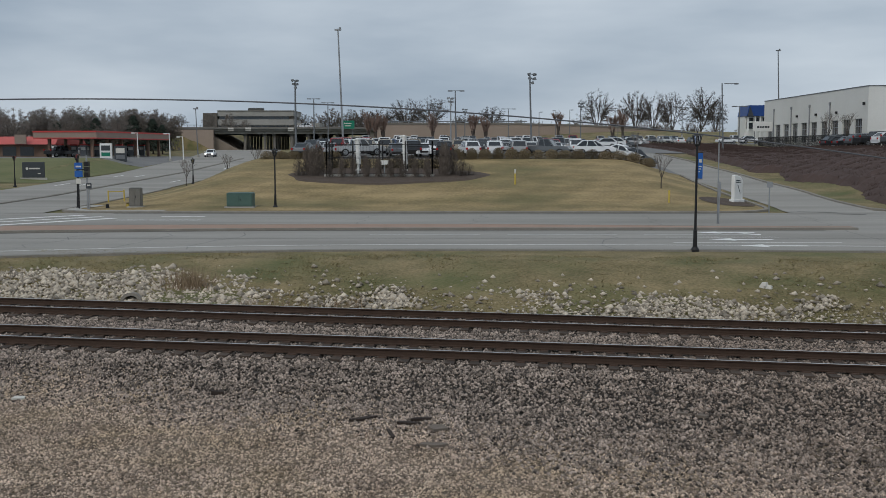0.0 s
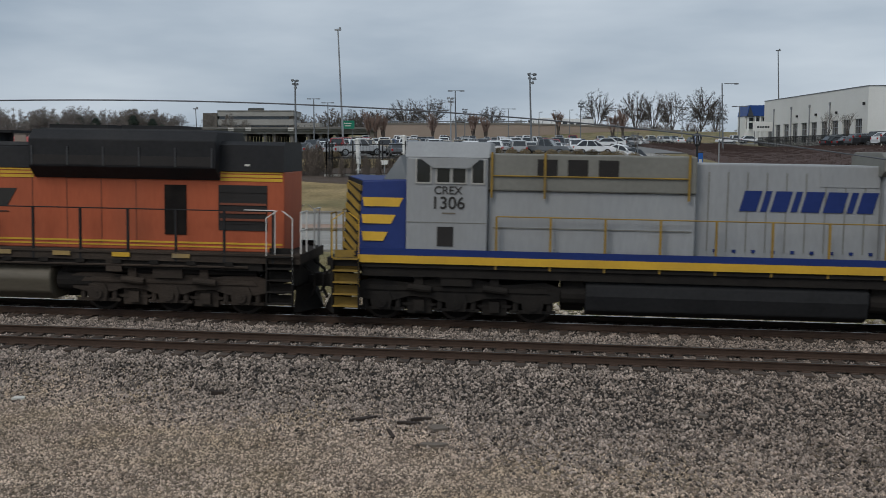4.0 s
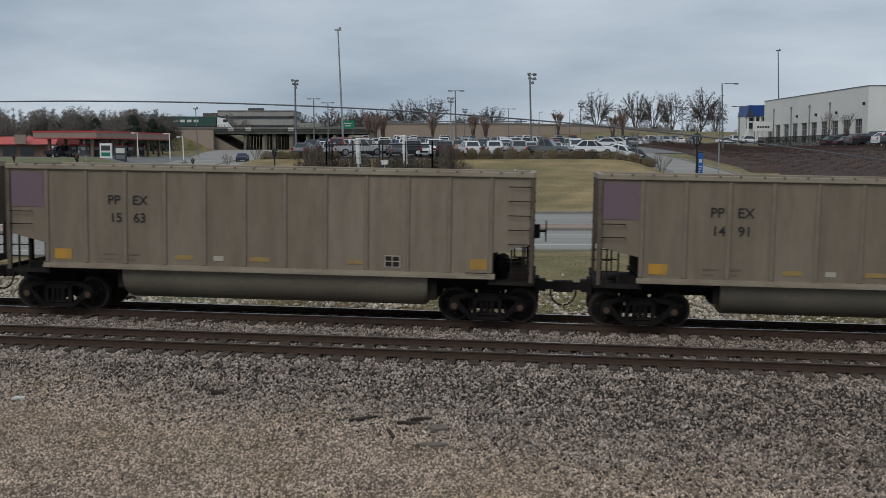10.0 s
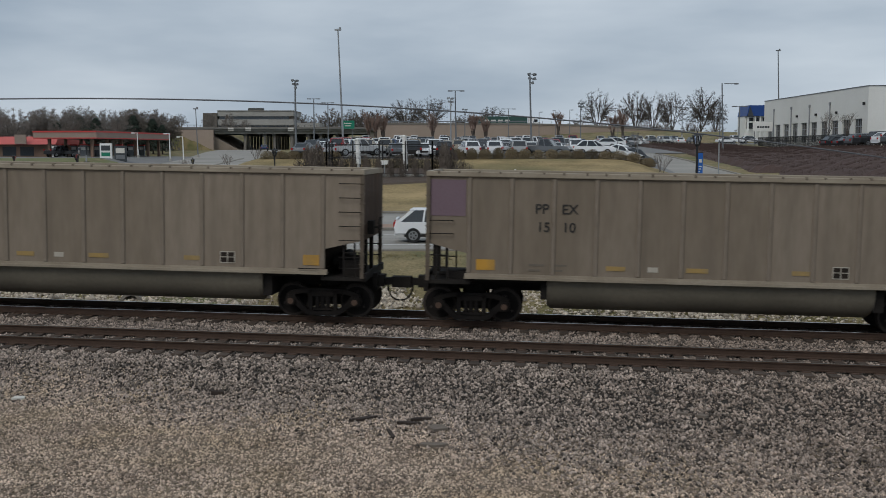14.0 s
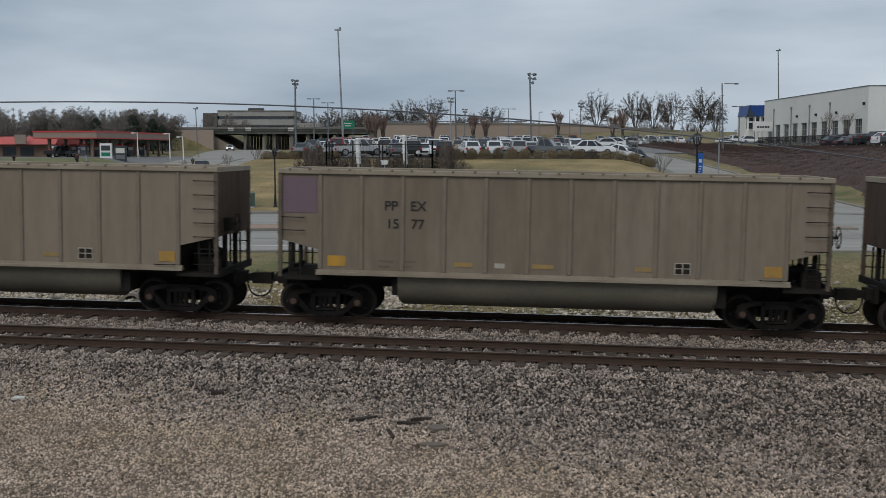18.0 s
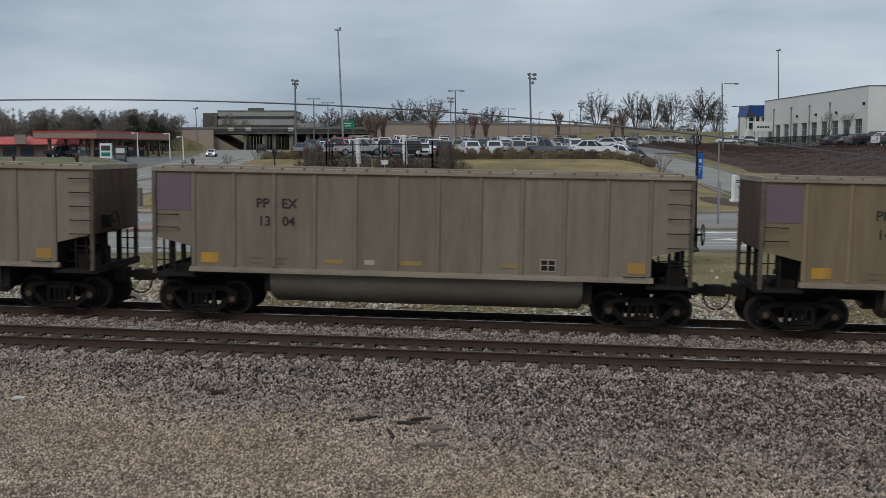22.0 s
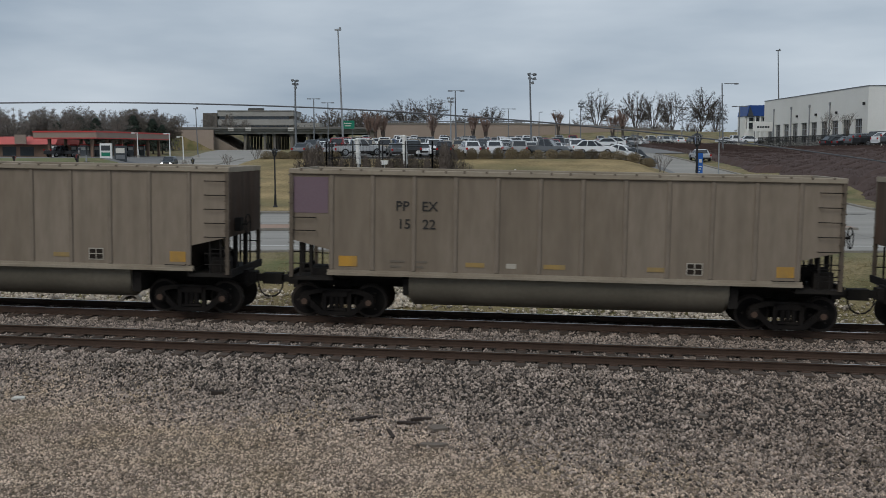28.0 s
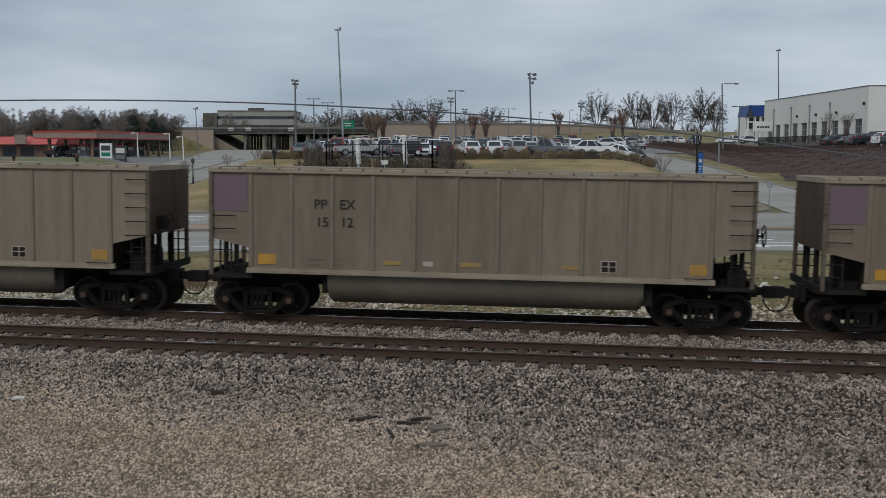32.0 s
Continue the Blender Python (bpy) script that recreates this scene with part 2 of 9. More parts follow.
# ---- mesh helpers ----
class Mesh:
    """Collects boxes, prisms and tubes for one mesh."""

    def __init__(self):
        self.v, self.f, self.k = [], [], []

    def add(self, verts, faces, k=0):
        o = len(self.v)
        self.v.extend(verts)
        self.f.extend(tuple(o + i for i in f) for f in faces)
        self.k.extend([k] * len(faces))
        return self

    def box(self, x0, y0, z0, x1, y1, z1, k=0):
        return self.add([(x0, y0, z0), (x1, y0, z0), (x1, y1, z0), (x0, y1, z0), (x0, y0, z1), (x1, y0, z1), (x1, y1, z1), (x0, y1, z1)],
                        [(3, 2, 1, 0), (4, 5, 6, 7), (0, 1, 5, 4), (1, 2, 6, 5), (2, 3, 7, 6), (3, 0, 4, 7)], k)

    def hull(self, low, high, k=0):
        """Two rings of equal length, joined and capped."""
        n = len(low)
        return self.add(list(low) + list(high), [tuple(range(n))[::-1], tuple(range(n, 2 * n))] + [(i, (i + 1) % n, n + (i + 1) % n, n + i) for i in range(n)], k)

    def prism(self, outline, axis, a, b, k=0):
        """An outline in the two other axes, drawn out along axis from a to b."""
        put = {"x": lambda p, t: (t, p[0], p[1]), "y": lambda p, t: (p[0], t, p[1]), "z": lambda p, t: (p[0], p[1], t)}[axis]
        return self.hull([put(p, a) for p in outline], [put(p, b) for p in outline], k)

    def cyl(self, p, q, r, r2=None, n=10, k=0):
        p, q = Vector(p), Vector(q)
        d = (q - p).normalized()
        side = d.orthogonal().normalized()
        up = d.cross(side)
        r2 = r if r2 is None else r2
        ring = [(math.cos(2 * math.pi * i / n), math.sin(2 * math.pi * i / n)) for i in range(n)]
        return self.hull([tuple(p + r * (c * side + s * up)) for c, s in ring], [tuple(q + r2 * (c * side + s * up)) for c, s in ring], k)

    def sweep(self, points, r, n=6, k=0):
        """One continuous tube along points."""
        rings = []
        for i, p in enumerate(points):
            d = (Vector(points[min(len(points) - 1, i + 1)]) - Vector(points[max(0, i - 1)])).normalized()
            side = d.cross(Vector((0, 0, 1)) if abs(d.z) < 0.9 else Vector((0, 1, 0))).normalized()
            up = d.cross(side)
            rings.append([tuple(Vector(p) + r * (math.cos(2 * math.pi * j / n) * side + math.sin(2 * math.pi * j / n) * up)) for j in range(n)])
        verts = [v for ring in rings for v in ring]
        faces = [(i * n + j, i * n + (j + 1) % n, (i + 1) * n + (j + 1) % n, (i + 1) * n + j) for i in range(len(rings) - 1) for j in range(n)]
        return self.add(verts, faces + [tuple(range(n))[::-1], tuple(range(len(verts) - n, len(verts)))], k)

    def pipe(self, points, r, n=6, k=0):
        for a, b in zip(points, points[1:]):
            self.cyl(a, b, r, n=n, k=k)
        return self

    def quad(self, a, b, c, d, k=0):
        return self.add([a, b, c, d], [(0, 1, 2, 3)], k)

    def data(self, name, *mats, smooth=False):
        me = bpy.data.meshes.new(name)
        me.from_pydata(self.v, [], self.f)
        for m in mats:
            me.materials.append(m)
        if any(self.k):
            me.polygons.foreach_set("material_index", self.k)
        bm = bmesh.new()
        bm.from_mesh(me)
        bmesh.ops.recalc_face_normals(bm, faces=bm.faces)
        bm.to_mesh(me)
        bm.free()
        if smooth:
            me.polygons.foreach_set("use_smooth", [True] * len(me.polygons))
            me.set_sharp_from_angle(angle=radians(35))
        me.update()
        return me

    def thing(self, name, *mats, m=None, label="", category="", group="", kind="", smooth=False):
        ob = tagged(new(name, self.data(name, *mats, smooth=smooth)), label, category, group, kind)
        if m is not None:
            ob.matrix_basis = m
        return ob

    def part(self, name, parent, *mats, label="", m=None, smooth=False):
        return place_part(name, self.data(name, *mats, smooth=smooth), parent, label, m)


def place_part(name, data, parent, label="", m=None):
    ob = tagged(new(name, data), label)
    ob.parent = parent
    if m is not None:
        ob.matrix_basis = m
    return ob


def empty(name, m=None, label="", category="", group=""):
    ob = tagged(new(name), label, category, group)
    ob.empty_display_size = 0.3
    if m is not None:
        ob.matrix_basis = m
    return ob


def bevelled(ob, width=0.03, segments=2):
    b = ob.modifiers.new("bevel", "BEVEL")
    b.width, b.segments, b.limit_method = width, segments, "ANGLE"
    return ob


def text_data(words, size, material, spacing=1.0):
    """Flat lettering in the built-in font as a mesh, in the x-z plane, facing -y, centred on its origin."""
    key = (words, size, material.name)
    if key not in TEXTS:
        cu = bpy.data.curves.new("lettering", "FONT")
        cu.body, cu.size, cu.align_x, cu.align_y, cu.extrude, cu.space_character, cu.offset = words, size, "CENTER", "CENTER", 0.004, spacing, size * 0.012
        ob = bpy.data.objects.new("lettering", cu)
        scene.collection.objects.link(ob)
        bpy.context.view_layer.update()
        me = bpy.data.meshes.new_from_object(ob)
        bpy.data.objects.remove(ob)
        me.transform(Matrix.Rotation(radians(90), 4, "X"))
        me.materials.clear()
        me.materials.append(material)
        TEXTS[key] = me
    return TEXTS[key]


TEXTS = {}

# ---- the plan ----
# The railway runs along x, turned a little towards the camera and falling to the east; the road lies beyond a rocky ditch,
# then a mown mound, a car park on the rise, a motorway on a retaining wall and a bridge.
TRACK_Y, TRACK_S, TRACK_G = 29.794, -0.097, -0.0162
TRACK_N = math.sqrt(1 + TRACK_S ** 2)
TRACK_TURN, TRACK_TILT = math.degrees(math.atan(TRACK_S)), math.degrees(math.atan(-TRACK_G))
TRACK_GAP = 4.50
ROAD_NEAR, ROAD_FAR = 49.2, 77.6


def on_track(s, off=0.0, z=0.0):
    """The place s metres along the far track, off metres to its north and z above its rail heads."""
    x = s / TRACK_N
    return (x - off * TRACK_S / TRACK_N, TRACK_Y + TRACK_S * x + off / TRACK_N, z + TRACK_G * x)


def track_pose(s, off=0.0, z=0.0):
    return Matrix.Translation(on_track(s, off, z)) @ pose(0, 0, 0, 0, TRACK_TILT, TRACK_TURN)


def smooth(a, b, x):
    t = max(0.0, min(1.0, (x - a) / (b - a)))
    return t * t * (3 - 2 * t)


def steps(x, *pairs):
    """Piecewise linear."""
    if x <= pairs[0][0]:
        return pairs[0][1]
    for (a, u), (b, v) in zip(pairs, pairs[1:]):
        if x <= b:
            return u + (v - u) * (x - a) / (b - a)
    return pairs[-1][1]


def left_road_z(y):
    return steps(y, (78, 0.0), (100, 0.25), (150, 1.35), (200, 3.1), (235, 4.1), (290, 4.66))


def mound_z(y):
    return steps(y, (77.6, -0.02), (79, 0.08), (84, 0.40), (95, 1.65), (105, 2.75), (112, 3.55), (118, 3.95), (190, 5.15), (275, 6.6))


def drive_z(y):
    return steps(y, (80, 0.0), (95, 0.55), (108, 1.35), (120, 2.35), (132, 3.2), (150, 4.1), (200, 5.5), (275, 6.5))


def corridor_z(w):
    """Height across the railway, from the rail heads; w is metres north of the far track."""
    return steps(w, (-60, -0.75), (-12, -0.72), (-8.3, -0.55), (-6.6, -0.26), (1.9, -0.24), (3.4, -0.75), (5.6, -1.35), (7.6, -1.25), (11.5, -0.55), (15.5, -0.05), (19, 0.0))


def ground_z(x, y):
    w = (y - TRACK_Y - TRACK_S * x) / TRACK_N
    if -30 < x < 0 and w > 8:
        w += smooth(8, 13, w) * 0.0095 * x * x
    low = corridor_z(w) + TRACK_G * x * (1 - smooth(7, 16, w))
    if y < 60:
        return low
    hill = mound_z(y)
    a = smooth(-28.5, -19, x) if y < 150 else smooth(steps(y, (150, -28.5), (200, -31), (230, -34.5), (290, -43)), steps(y, (150, -19), (200, -23), (230, -26), (290, -34)), x)
    z = left_road_z(y) * (1 - a) + hill * a
    b = smooth(18, 26.5, x)
    z = z * (1 - b) + drive_z(y) * b
    # the planted bank east of the drive, up to the workshop yard
    c = smooth(34.0, 49, x) * smooth(76, 104, y)
    z = z * (1 - c) + max(4.25 + 0.8 * smooth(50, 53, x), drive_z(y)) * c
    # the filling station's apron west of the road
    d = smooth(-47, -54, x) * smooth(120, 165, y)
    z = z * (1 - d) + max(3.35, left_road_z(y)) * d
    # the grass bank that climbs to the foot of the wall
    if 246 < y < 280 and x > 8:
        foot = steps(x, (8, 6.6), (22, 7.8), (26, 8.4), (38, 9.1), (50, 9.5), (62, 9.4), (90, 9.0))
        z = max(z, z + (foot - z) * smooth(14, 24, x) * (y - 246) / 33)
    # the motorway's level behind the wall, with the underpass left open
    gap = smooth(-60, -70, x) + smooth(-19, -17, x)
    e = smooth(279.6, 280.6, y) * min(1.0, gap)
    e = max(e, smooth(318, 350, y))
    top = steps(x, (20, 10.0), (36, 9.7), (62, 8.6), (120, 8.6))
    return z * (1 - e) + top * e


def spread(lo, hi, step):
    n = max(1, round((hi - lo) / step))
    return [lo + (hi - lo) * i / n for i in range(n)]


def sheet(name, xs, ys, z, material, kind="structure", lift=0.0, label="", smooth_shade=True):
    """A sheet over a grid of plan points; z gives its height."""
    me = bpy.data.meshes.new(name)
    verts = [(x, y, z(x, y) + lift) for y in ys for x in xs]
    n = len(xs)
    faces = [(j * n + i, j * n + i + 1, (j + 1) * n + i + 1, (j + 1) * n + i) for j in range(len(ys) - 1) for i in range(n - 1)]
    me.from_pydata(verts, [], faces)
    me.materials.append(material)
    me.polygons.foreach_set("use_smooth", [smooth_shade] * len(faces))
    return tagged(new(name, me), label, "", "", kind)


GX = [-3000, -1500, -800, -500, -350, -250, -180] + spread(-140, -60, 5) + spread(-60, 70, 1.5) + spread(70, 150, 5) + [150, 200, 280, 400, 600, 900, 1600, 3000]
GY = [-400, -150, -60, -20, 0] + spread(8, 55, 0.7) + spread(55, 120, 1.5) + spread(120, 276, 2.5) + spread(276, 284, 0.5) + spread(284, 356, 3) + [356, 400, 600, 1000, 2000, 4500]


def bare_ground_z(x, y):
    w = (y - TRACK_Y - TRACK_S * x) / TRACK_N
    n = 0.05 * noise.noise((x * 0.5, y * 0.5, 0)) + 0.10 * noise.noise((x * 0.15, y * 0.15, 3)) if 3 < w < 18 else 0
    return ground_z(x, y) + n - (0.25 if w < 2.2 else 0.0)


sheet("ground", GX, GY, bare_ground_z, GRASS, label="rough dormant verge grass with bare patches")


def strip(name, ss, ws, material, lift, label, rough=0.0):
    """A sheet laid along the railway: s along it, w across it."""
    me = bpy.data.meshes.new(name)
    verts = []
    for w in ws:
        for s in ss:
            x, y, z = on_track(s, w)
            verts.append((x, y, ground_z(x, y) + lift + rough * noise.noise((x * 1.3, y * 1.3, 7))))
    n = len(ss)
    me.from_pydata(verts, [], [(j * n + i, j * n + i + 1, (j + 1) * n + i + 1, (j + 1) * n + i) for j in range(len(ws) - 1) for i in range(n - 1)])
    me.materials.append(material)
    me.polygons.foreach_set("use_smooth", [True] * len(me.polygons))
    return tagged(new(name, me), label, kind="structure")


STRIP_S = [-400, -200, -100, -60] + spread(-40, 40, 1.0) + [40, 60, 100, 200, 300, 450]
strip("gravel_yard", STRIP_S, [-45, -30, -25] + spread(-22, -9.5, 0.7) + [-9.5], GRAVEL, 0.0, "pale pinkish crushed gravel with sandy patches", 0.012)
# bed coloured near black, as the shade in the gaps between loose stones
strip("ballast_bed", STRIP_S, spread(-9.5, 4.2, 0.45) + [4.2], BALLAST, 0.0, "ballast bed under the tracks, darkened as shade between stones", 0.008)

# ---- roads ----


def near_edge(x):
    return ROAD_NEAR - (0.0085 * x * x if x < 0 and x > -30 else 7.6 if x < 0 else 0.0022 * min(x, 40) ** 2)


def road_sheet(name, x0, x1, low, high, material, lift, label, step=2.0, rows=8):
    xs = spread(x0, x1, step) + [x1]
    me = bpy.data.meshes.new(name)
    verts = [(x, low(x) + (high(x) - low(x)) * j / rows, lift) for j in range(rows + 1) for x in xs]
    n = len(xs)
    me.from_pydata(verts, [], [(j * n + i, j * n + i + 1, (j + 1) * n + i + 1, (j + 1) * n + i) for j in range(rows) for i in range(n - 1)])
    me.materials.append(material)
    return tagged(new(name, me), label, kind="structure")


road_sheet("road", -160, 160, near_edge, lambda x: ROAD_FAR + 0.3, ROADWAY, 0.045, "worn pale concrete main road with cracks", rows=10)


def street_x(y):
    """The side street's middle line, which bends west towards the underpass."""
    return steps(y, (77, -37.4), (150, -37.4), (200, -39.8), (230, -43.4), (290, -52.0), (340, -60.0))


def street_z(y):
    return left_road_z(y) + 0.06


me = bpy.data.meshes.new("road_side_street")
SY = spread(77.4, 330, 2.5) + [330]
me.from_pydata([(street_x(y) - 8.1 + 16.2 * i / 6, y, street_z(y) + 0) for y in SY for i in range(7)], [], [(j * 7 + i, j * 7 + i + 1, j * 7 + i + 8, j * 7 + i + 7) for j in range(len(SY) - 1) for i in range(6)])
me.materials.append(ROADWAY)
tagged(new("road_side_street", me), "pale concrete street climbing to the underpass", kind="structure")


def drive_left(y):
    return steps(y, (77, 25.3), (84, 26.0), (98, 26.5), (112, 25.4), (126, 24.7), (150, 25.3))


def drive_right(y):
    return steps(y, (77, 36.0), (80, 32.6), (88, 32.5), (98, 33.2), (105, 32.7), (114, 32.0), (121, 31.0), (130, 30.4), (150, 29.6))


DY = spread(77.4, 150, 1.5) + [150]
me = bpy.data.meshes.new("road_drive")
me.from_pydata([(drive_left(y) + (drive_right(y) - drive_left(y)) * i / 6, y, max(ground_z(29, y), ground_z(drive_left(y) + (drive_right(y) - drive_left(y)) * i / 6, y)) + 0.055) for y in DY for i in range(7)], [], [(j * 7 + i, j * 7 + i + 1, j * 7 + i + 8, j * 7 + i + 7) for j in range(len(DY) - 1) for i in range(6)])
me.materials.append(ROADWAY)
tagged(new("road_drive", me), "pale concrete drive up to the car park", kind="structure")
sheet("road_car_park", spread(-18.0, 25.2, 2.0) + [25.2], spread(112.5, 247, 2.5) + [247], ground_z, LOT, lift=0.06, label="grey asphalt car park")
sheet("road_car_park_end", spread(-18.0, 14, 2.0) + [14], spread(247, 272, 2.5) + [272], ground_z, LOT, lift=0.06, label="grey asphalt car park by the wall")
sheet("road_upper_car_park", spread(25.2, 36.2, 2.0) + [36.2], spread(150, 240, 2.5) + [240], ground_z, LOT, lift=0.062, label="grey asphalt upper car park")
sheet("road_hill_car_park", spread(33.2, 78, 2.5) + [78], spread(214, 245, 2.5) + [245], ground_z, LOT, lift=0.058, label="grey asphalt car park on the hill")
sheet("road_station_apron", spread(-100, -47, 3.0) + [-47], spread(166, 206, 3.0) + [206], ground_z, LOT, lift=0.05, label="grey asphalt filling station apron")
sheet("road_yard", spread(50, 75, 2.5) + [75], spread(108, 148, 2.5) + [148], ground_z, LOT, lift=0.05, label="asphalt yard by the workshop")


def xl(y):
    r, t = 3.6, y - ROAD_FAR
    edge = -28.9
    return edge + (r - math.sqrt(max(0, r * r - (r - t) ** 2)) if t < r else 0)


def xr(y):
    r, t = 5.0, y - ROAD_FAR
    return 25.1 - (r - math.sqrt(max(0, r * r - (r - t) ** 2)) if t < r else 0)


# the mown island, its rim and kerb
LY = [ROAD_FAR + 0.001, ROAD_FAR + 0.1, ROAD_FAR + 0.3, ROAD_FAR + 0.7, ROAD_FAR + 1.3, ROAD_FAR + 2.2, ROAD_FAR + 3.4, ROAD_FAR + 5, ROAD_FAR + 7] + spread(86, 113, 1.0) + [113]
me = bpy.data.meshes.new("lawn")
cols = 40
me.from_pydata([(xl(y) + (xr(y) - xl(y)) * i / cols, y, max(0.16, ground_z(xl(y) + (xr(y) - xl(y)) * i / cols, y) + 0.08)) for y in LY for i in range(cols + 1)], [],
               [(j * (cols + 1) + i, j * (cols + 1) + i + 1, (j + 1) * (cols + 1) + i + 1, (j + 1) * (cols + 1) + i) for j in range(len(LY) - 1) for i in range(cols)])
me.materials.append(LAWN)
me.polygons.foreach_set("use_smooth", [True] * len(me.polygons))
tagged(new("ground_lawn", me), "mown tan and green winter lawn on a mound", kind="structure")


def kerb_run(name, pts, inward, h=0.17, width=0.32, base=None):
    """A kerb along plan points; inward is which side its top lies on."""
    k = Mesh()
    ring = []
    for i, (x, y) in enumerate(pts):
        a, b = Vector(pts[max(0, i - 1)]), Vector(pts[min(len(pts) - 1, i + 1)])
        t = (b - a).normalized()
        nx, ny = -t.y * inward, t.x * inward
        z = base(x, y) if base else 0.03
        ring.append([(x, y, z - 0.1), (x, y, z + h - 0.03), (x + 0.04 * nx, y + 0.04 * ny, z + h), (x + width * nx, y + width * ny, z + h), (x + width * nx, y + width * ny, z - 0.1)])
    for p, q in zip(ring, ring[1:]):
        for i in range(4):
            k.quad(p[i], p[i + 1], q[i + 1], q[i])
    return k.thing(name, KERB, kind="structure", label="weathered dirty concrete kerb")


corner_l = [(xl(y), y) for y in LY[8::-1]]
corner_r = [(xr(y), y) for y in LY[:9]]
kerb_run("kerb_island", [(-28.9, 112)] + [(-28.9, 105), (-28.9, 98), (-28.9, 91)] + corner_l + [(x, ROAD_FAR) for x in spread(-21, 20, 2.5)] + corner_r + [(25.1, 91), (25.1, 98), (25.1, 105), (25.1, 112)], 1, base=lambda x, y: max(0.03, ground_z(x + (0.5 if x < 0 else -0.5), y)))
me = bpy.data.meshes.new("pavement_corner")
arc = [(xl(y) + 0.36, max(y, ROAD_FAR + 0.36)) for y in (ROAD_FAR + 0.02, ROAD_FAR + 0.1, ROAD_FAR + 0.3, ROAD_FAR + 0.7, ROAD_FAR + 1.3, ROAD_FAR + 2.2, ROAD_FAR + 3.4, ROAD_FAR + 5.5, ROAD_FAR + 8)]
arc = [(-20.5, ROAD_FAR + 0.36)] + arc
inner = [(-20.5, ROAD_FAR + 1.5)] + [(x + 0.75, y + 1.0) for x, y in arc[1:-2]] + [(x + 1.4, y) for x, y in arc[-2:]]
me.from_pydata([(x, y, max(0.16, ground_z(x, y) + 0.08) + 0.045) for x, y in arc + inner], [], [(i, i + 1, len(arc) + i + 1, len(arc) + i) for i in range(len(arc) - 1)])
me.materials.append(CONCRETE)
tagged(new("pavement_corner", me), "pale concrete pavement round the island's corner", kind="structure")
kerb_run("kerb_verge", [(x, near_edge(x)) for x in spread(-60, 60, 2.0)], -1, h=0.05, width=0.3)
kerb_run("kerb_street_west", [(-45.4, y) for y in spread(200, 84, 4.0)], -1, base=lambda x, y: ground_z(x, y) + 0.02)
kerb_run("kerb_drive_east", [(drive_right(y), y) for y in spread(79, 150, 3.0)], -1, h=0.14, width=0.25, base=lambda x, y: ground_z(x, y) + 0.04)

sheet("ground_station_lawn", spread(-110, -46.2, 2.5) + [-46.2], spread(124, 166, 2.5) + [166], ground_z, GREEN, lift=0.05, label="short green grass before the filling station")

# median of brick pavers with kerbs, and markings
MED0, MED1 = 61.3, 64.6
road_sheet("road_median", -26, 24, lambda x: MED0 - (0.004 * x * x if x < 0 else 0.0), lambda x: MED1 - (0.002 * x * x if x < 0 else 1.9 * smooth(0, 22, x)), PAVER, 0.17, "raised median of red-brown brick pavers", rows=2)
kerb_run("kerb_median_south", [(x, MED0 - (0.004 * x * x if x < 0 else 0.0)) for x in spread(-26, 24, 2)] + [(24, MED0)], 1, h=0.15, width=0.25)
kerb_run("kerb_median_north", [(x, MED1 - (0.002 * x * x if x < 0 else 1.9 * smooth(0, 22, x))) for x in spread(-26, 24, 2)] + [(24, 62.7)], -1, h=0.15, width=0.25)
kerb_run("kerb_street_median", [(-36.6, y) for y in spread(86, 200, 4.0)], 1, h=0.12, width=0.5, base=lambda x, y: ground_z(-37, y) + 0.04)


def stripe(points, width, label="white painted road line", lift=0.052, material=None, name="road_marking"):
    """A painted line along plan points."""
    k = Mesh()
    for (ax, ay), (bx, by) in zip(points, points[1:]):
        t = (Vector((bx, by)) - Vector((ax, ay))).normalized() * width / 2
        z = lambda x, y: max(0.0, ground_z(x, y), left_road_z(y) + 0.012 if x < -29 else 0, ground_z(30.5, y) if x > 25.3 else 0) + lift
        k.quad((ax + t.y, ay - t.x, z(ax, ay)), (bx + t.y, by - t.x, z(bx, by)), (bx - t.y, by + t.x, z(bx, by)), (ax - t.y, ay + t.x, z(ax, ay)))
    return k.thing(name, material or PAINT_W, kind="structure", label=label)


stripe([(x, near_edge(x) + 2.6) for x in spread(-26, 34, 2.0)], 0.16)
for x in (-4.0, 3.5, 11.0):
    stripe([(x + 1.0 * i, 58.0) for i in range(7)], 0.14)
stripe([(x, 56.2) for x in spread(11.8, 19.8, 2)], 0.14)
stripe([(x, 52.9) for x in spread(11.5, 22, 2)], 0.14)
stripe([(-33.6, 66.0), (-25.4, 75.2)], 0.7, "white crosswalk bar")
stripe([(-32.2, 63.6), (-23.6, 73.6)], 0.5, "white crosswalk bar")
stripe([(-30.4, 61.0), (-22.2, 71.8)], 0.7, "white crosswalk bar")
stripe([(-21.5, 70.0), (-16.0, 70.0)], 0.35)
stripe([(-19.5, 73.6), (-16.5, 73.6)], 0.4)


# dark strips along the kerbs: gutter dirt and the kerb's shadow, painted together
stripe([(x, ROAD_FAR - 0.22) for x in spread(-24, 22, 2.0)], 0.40, "dark stained gutter with painted kerb shadow", 0.0485, GUTTER, "road_gutter")
stripe([(x, MED0 - 0.2 - (0.004 * x * x if x < 0 else 0.0)) for x in spread(-26, 24, 2.0)], 0.40, "dark stained gutter with painted kerb shadow", 0.0485, GUTTER, "road_gutter")
stripe([(x, near_edge(x) + 0.25) for x in spread(-27, 27, 2.0)], 0.3, "dirty road edge", 0.0485, GUTTER, "road_gutter")


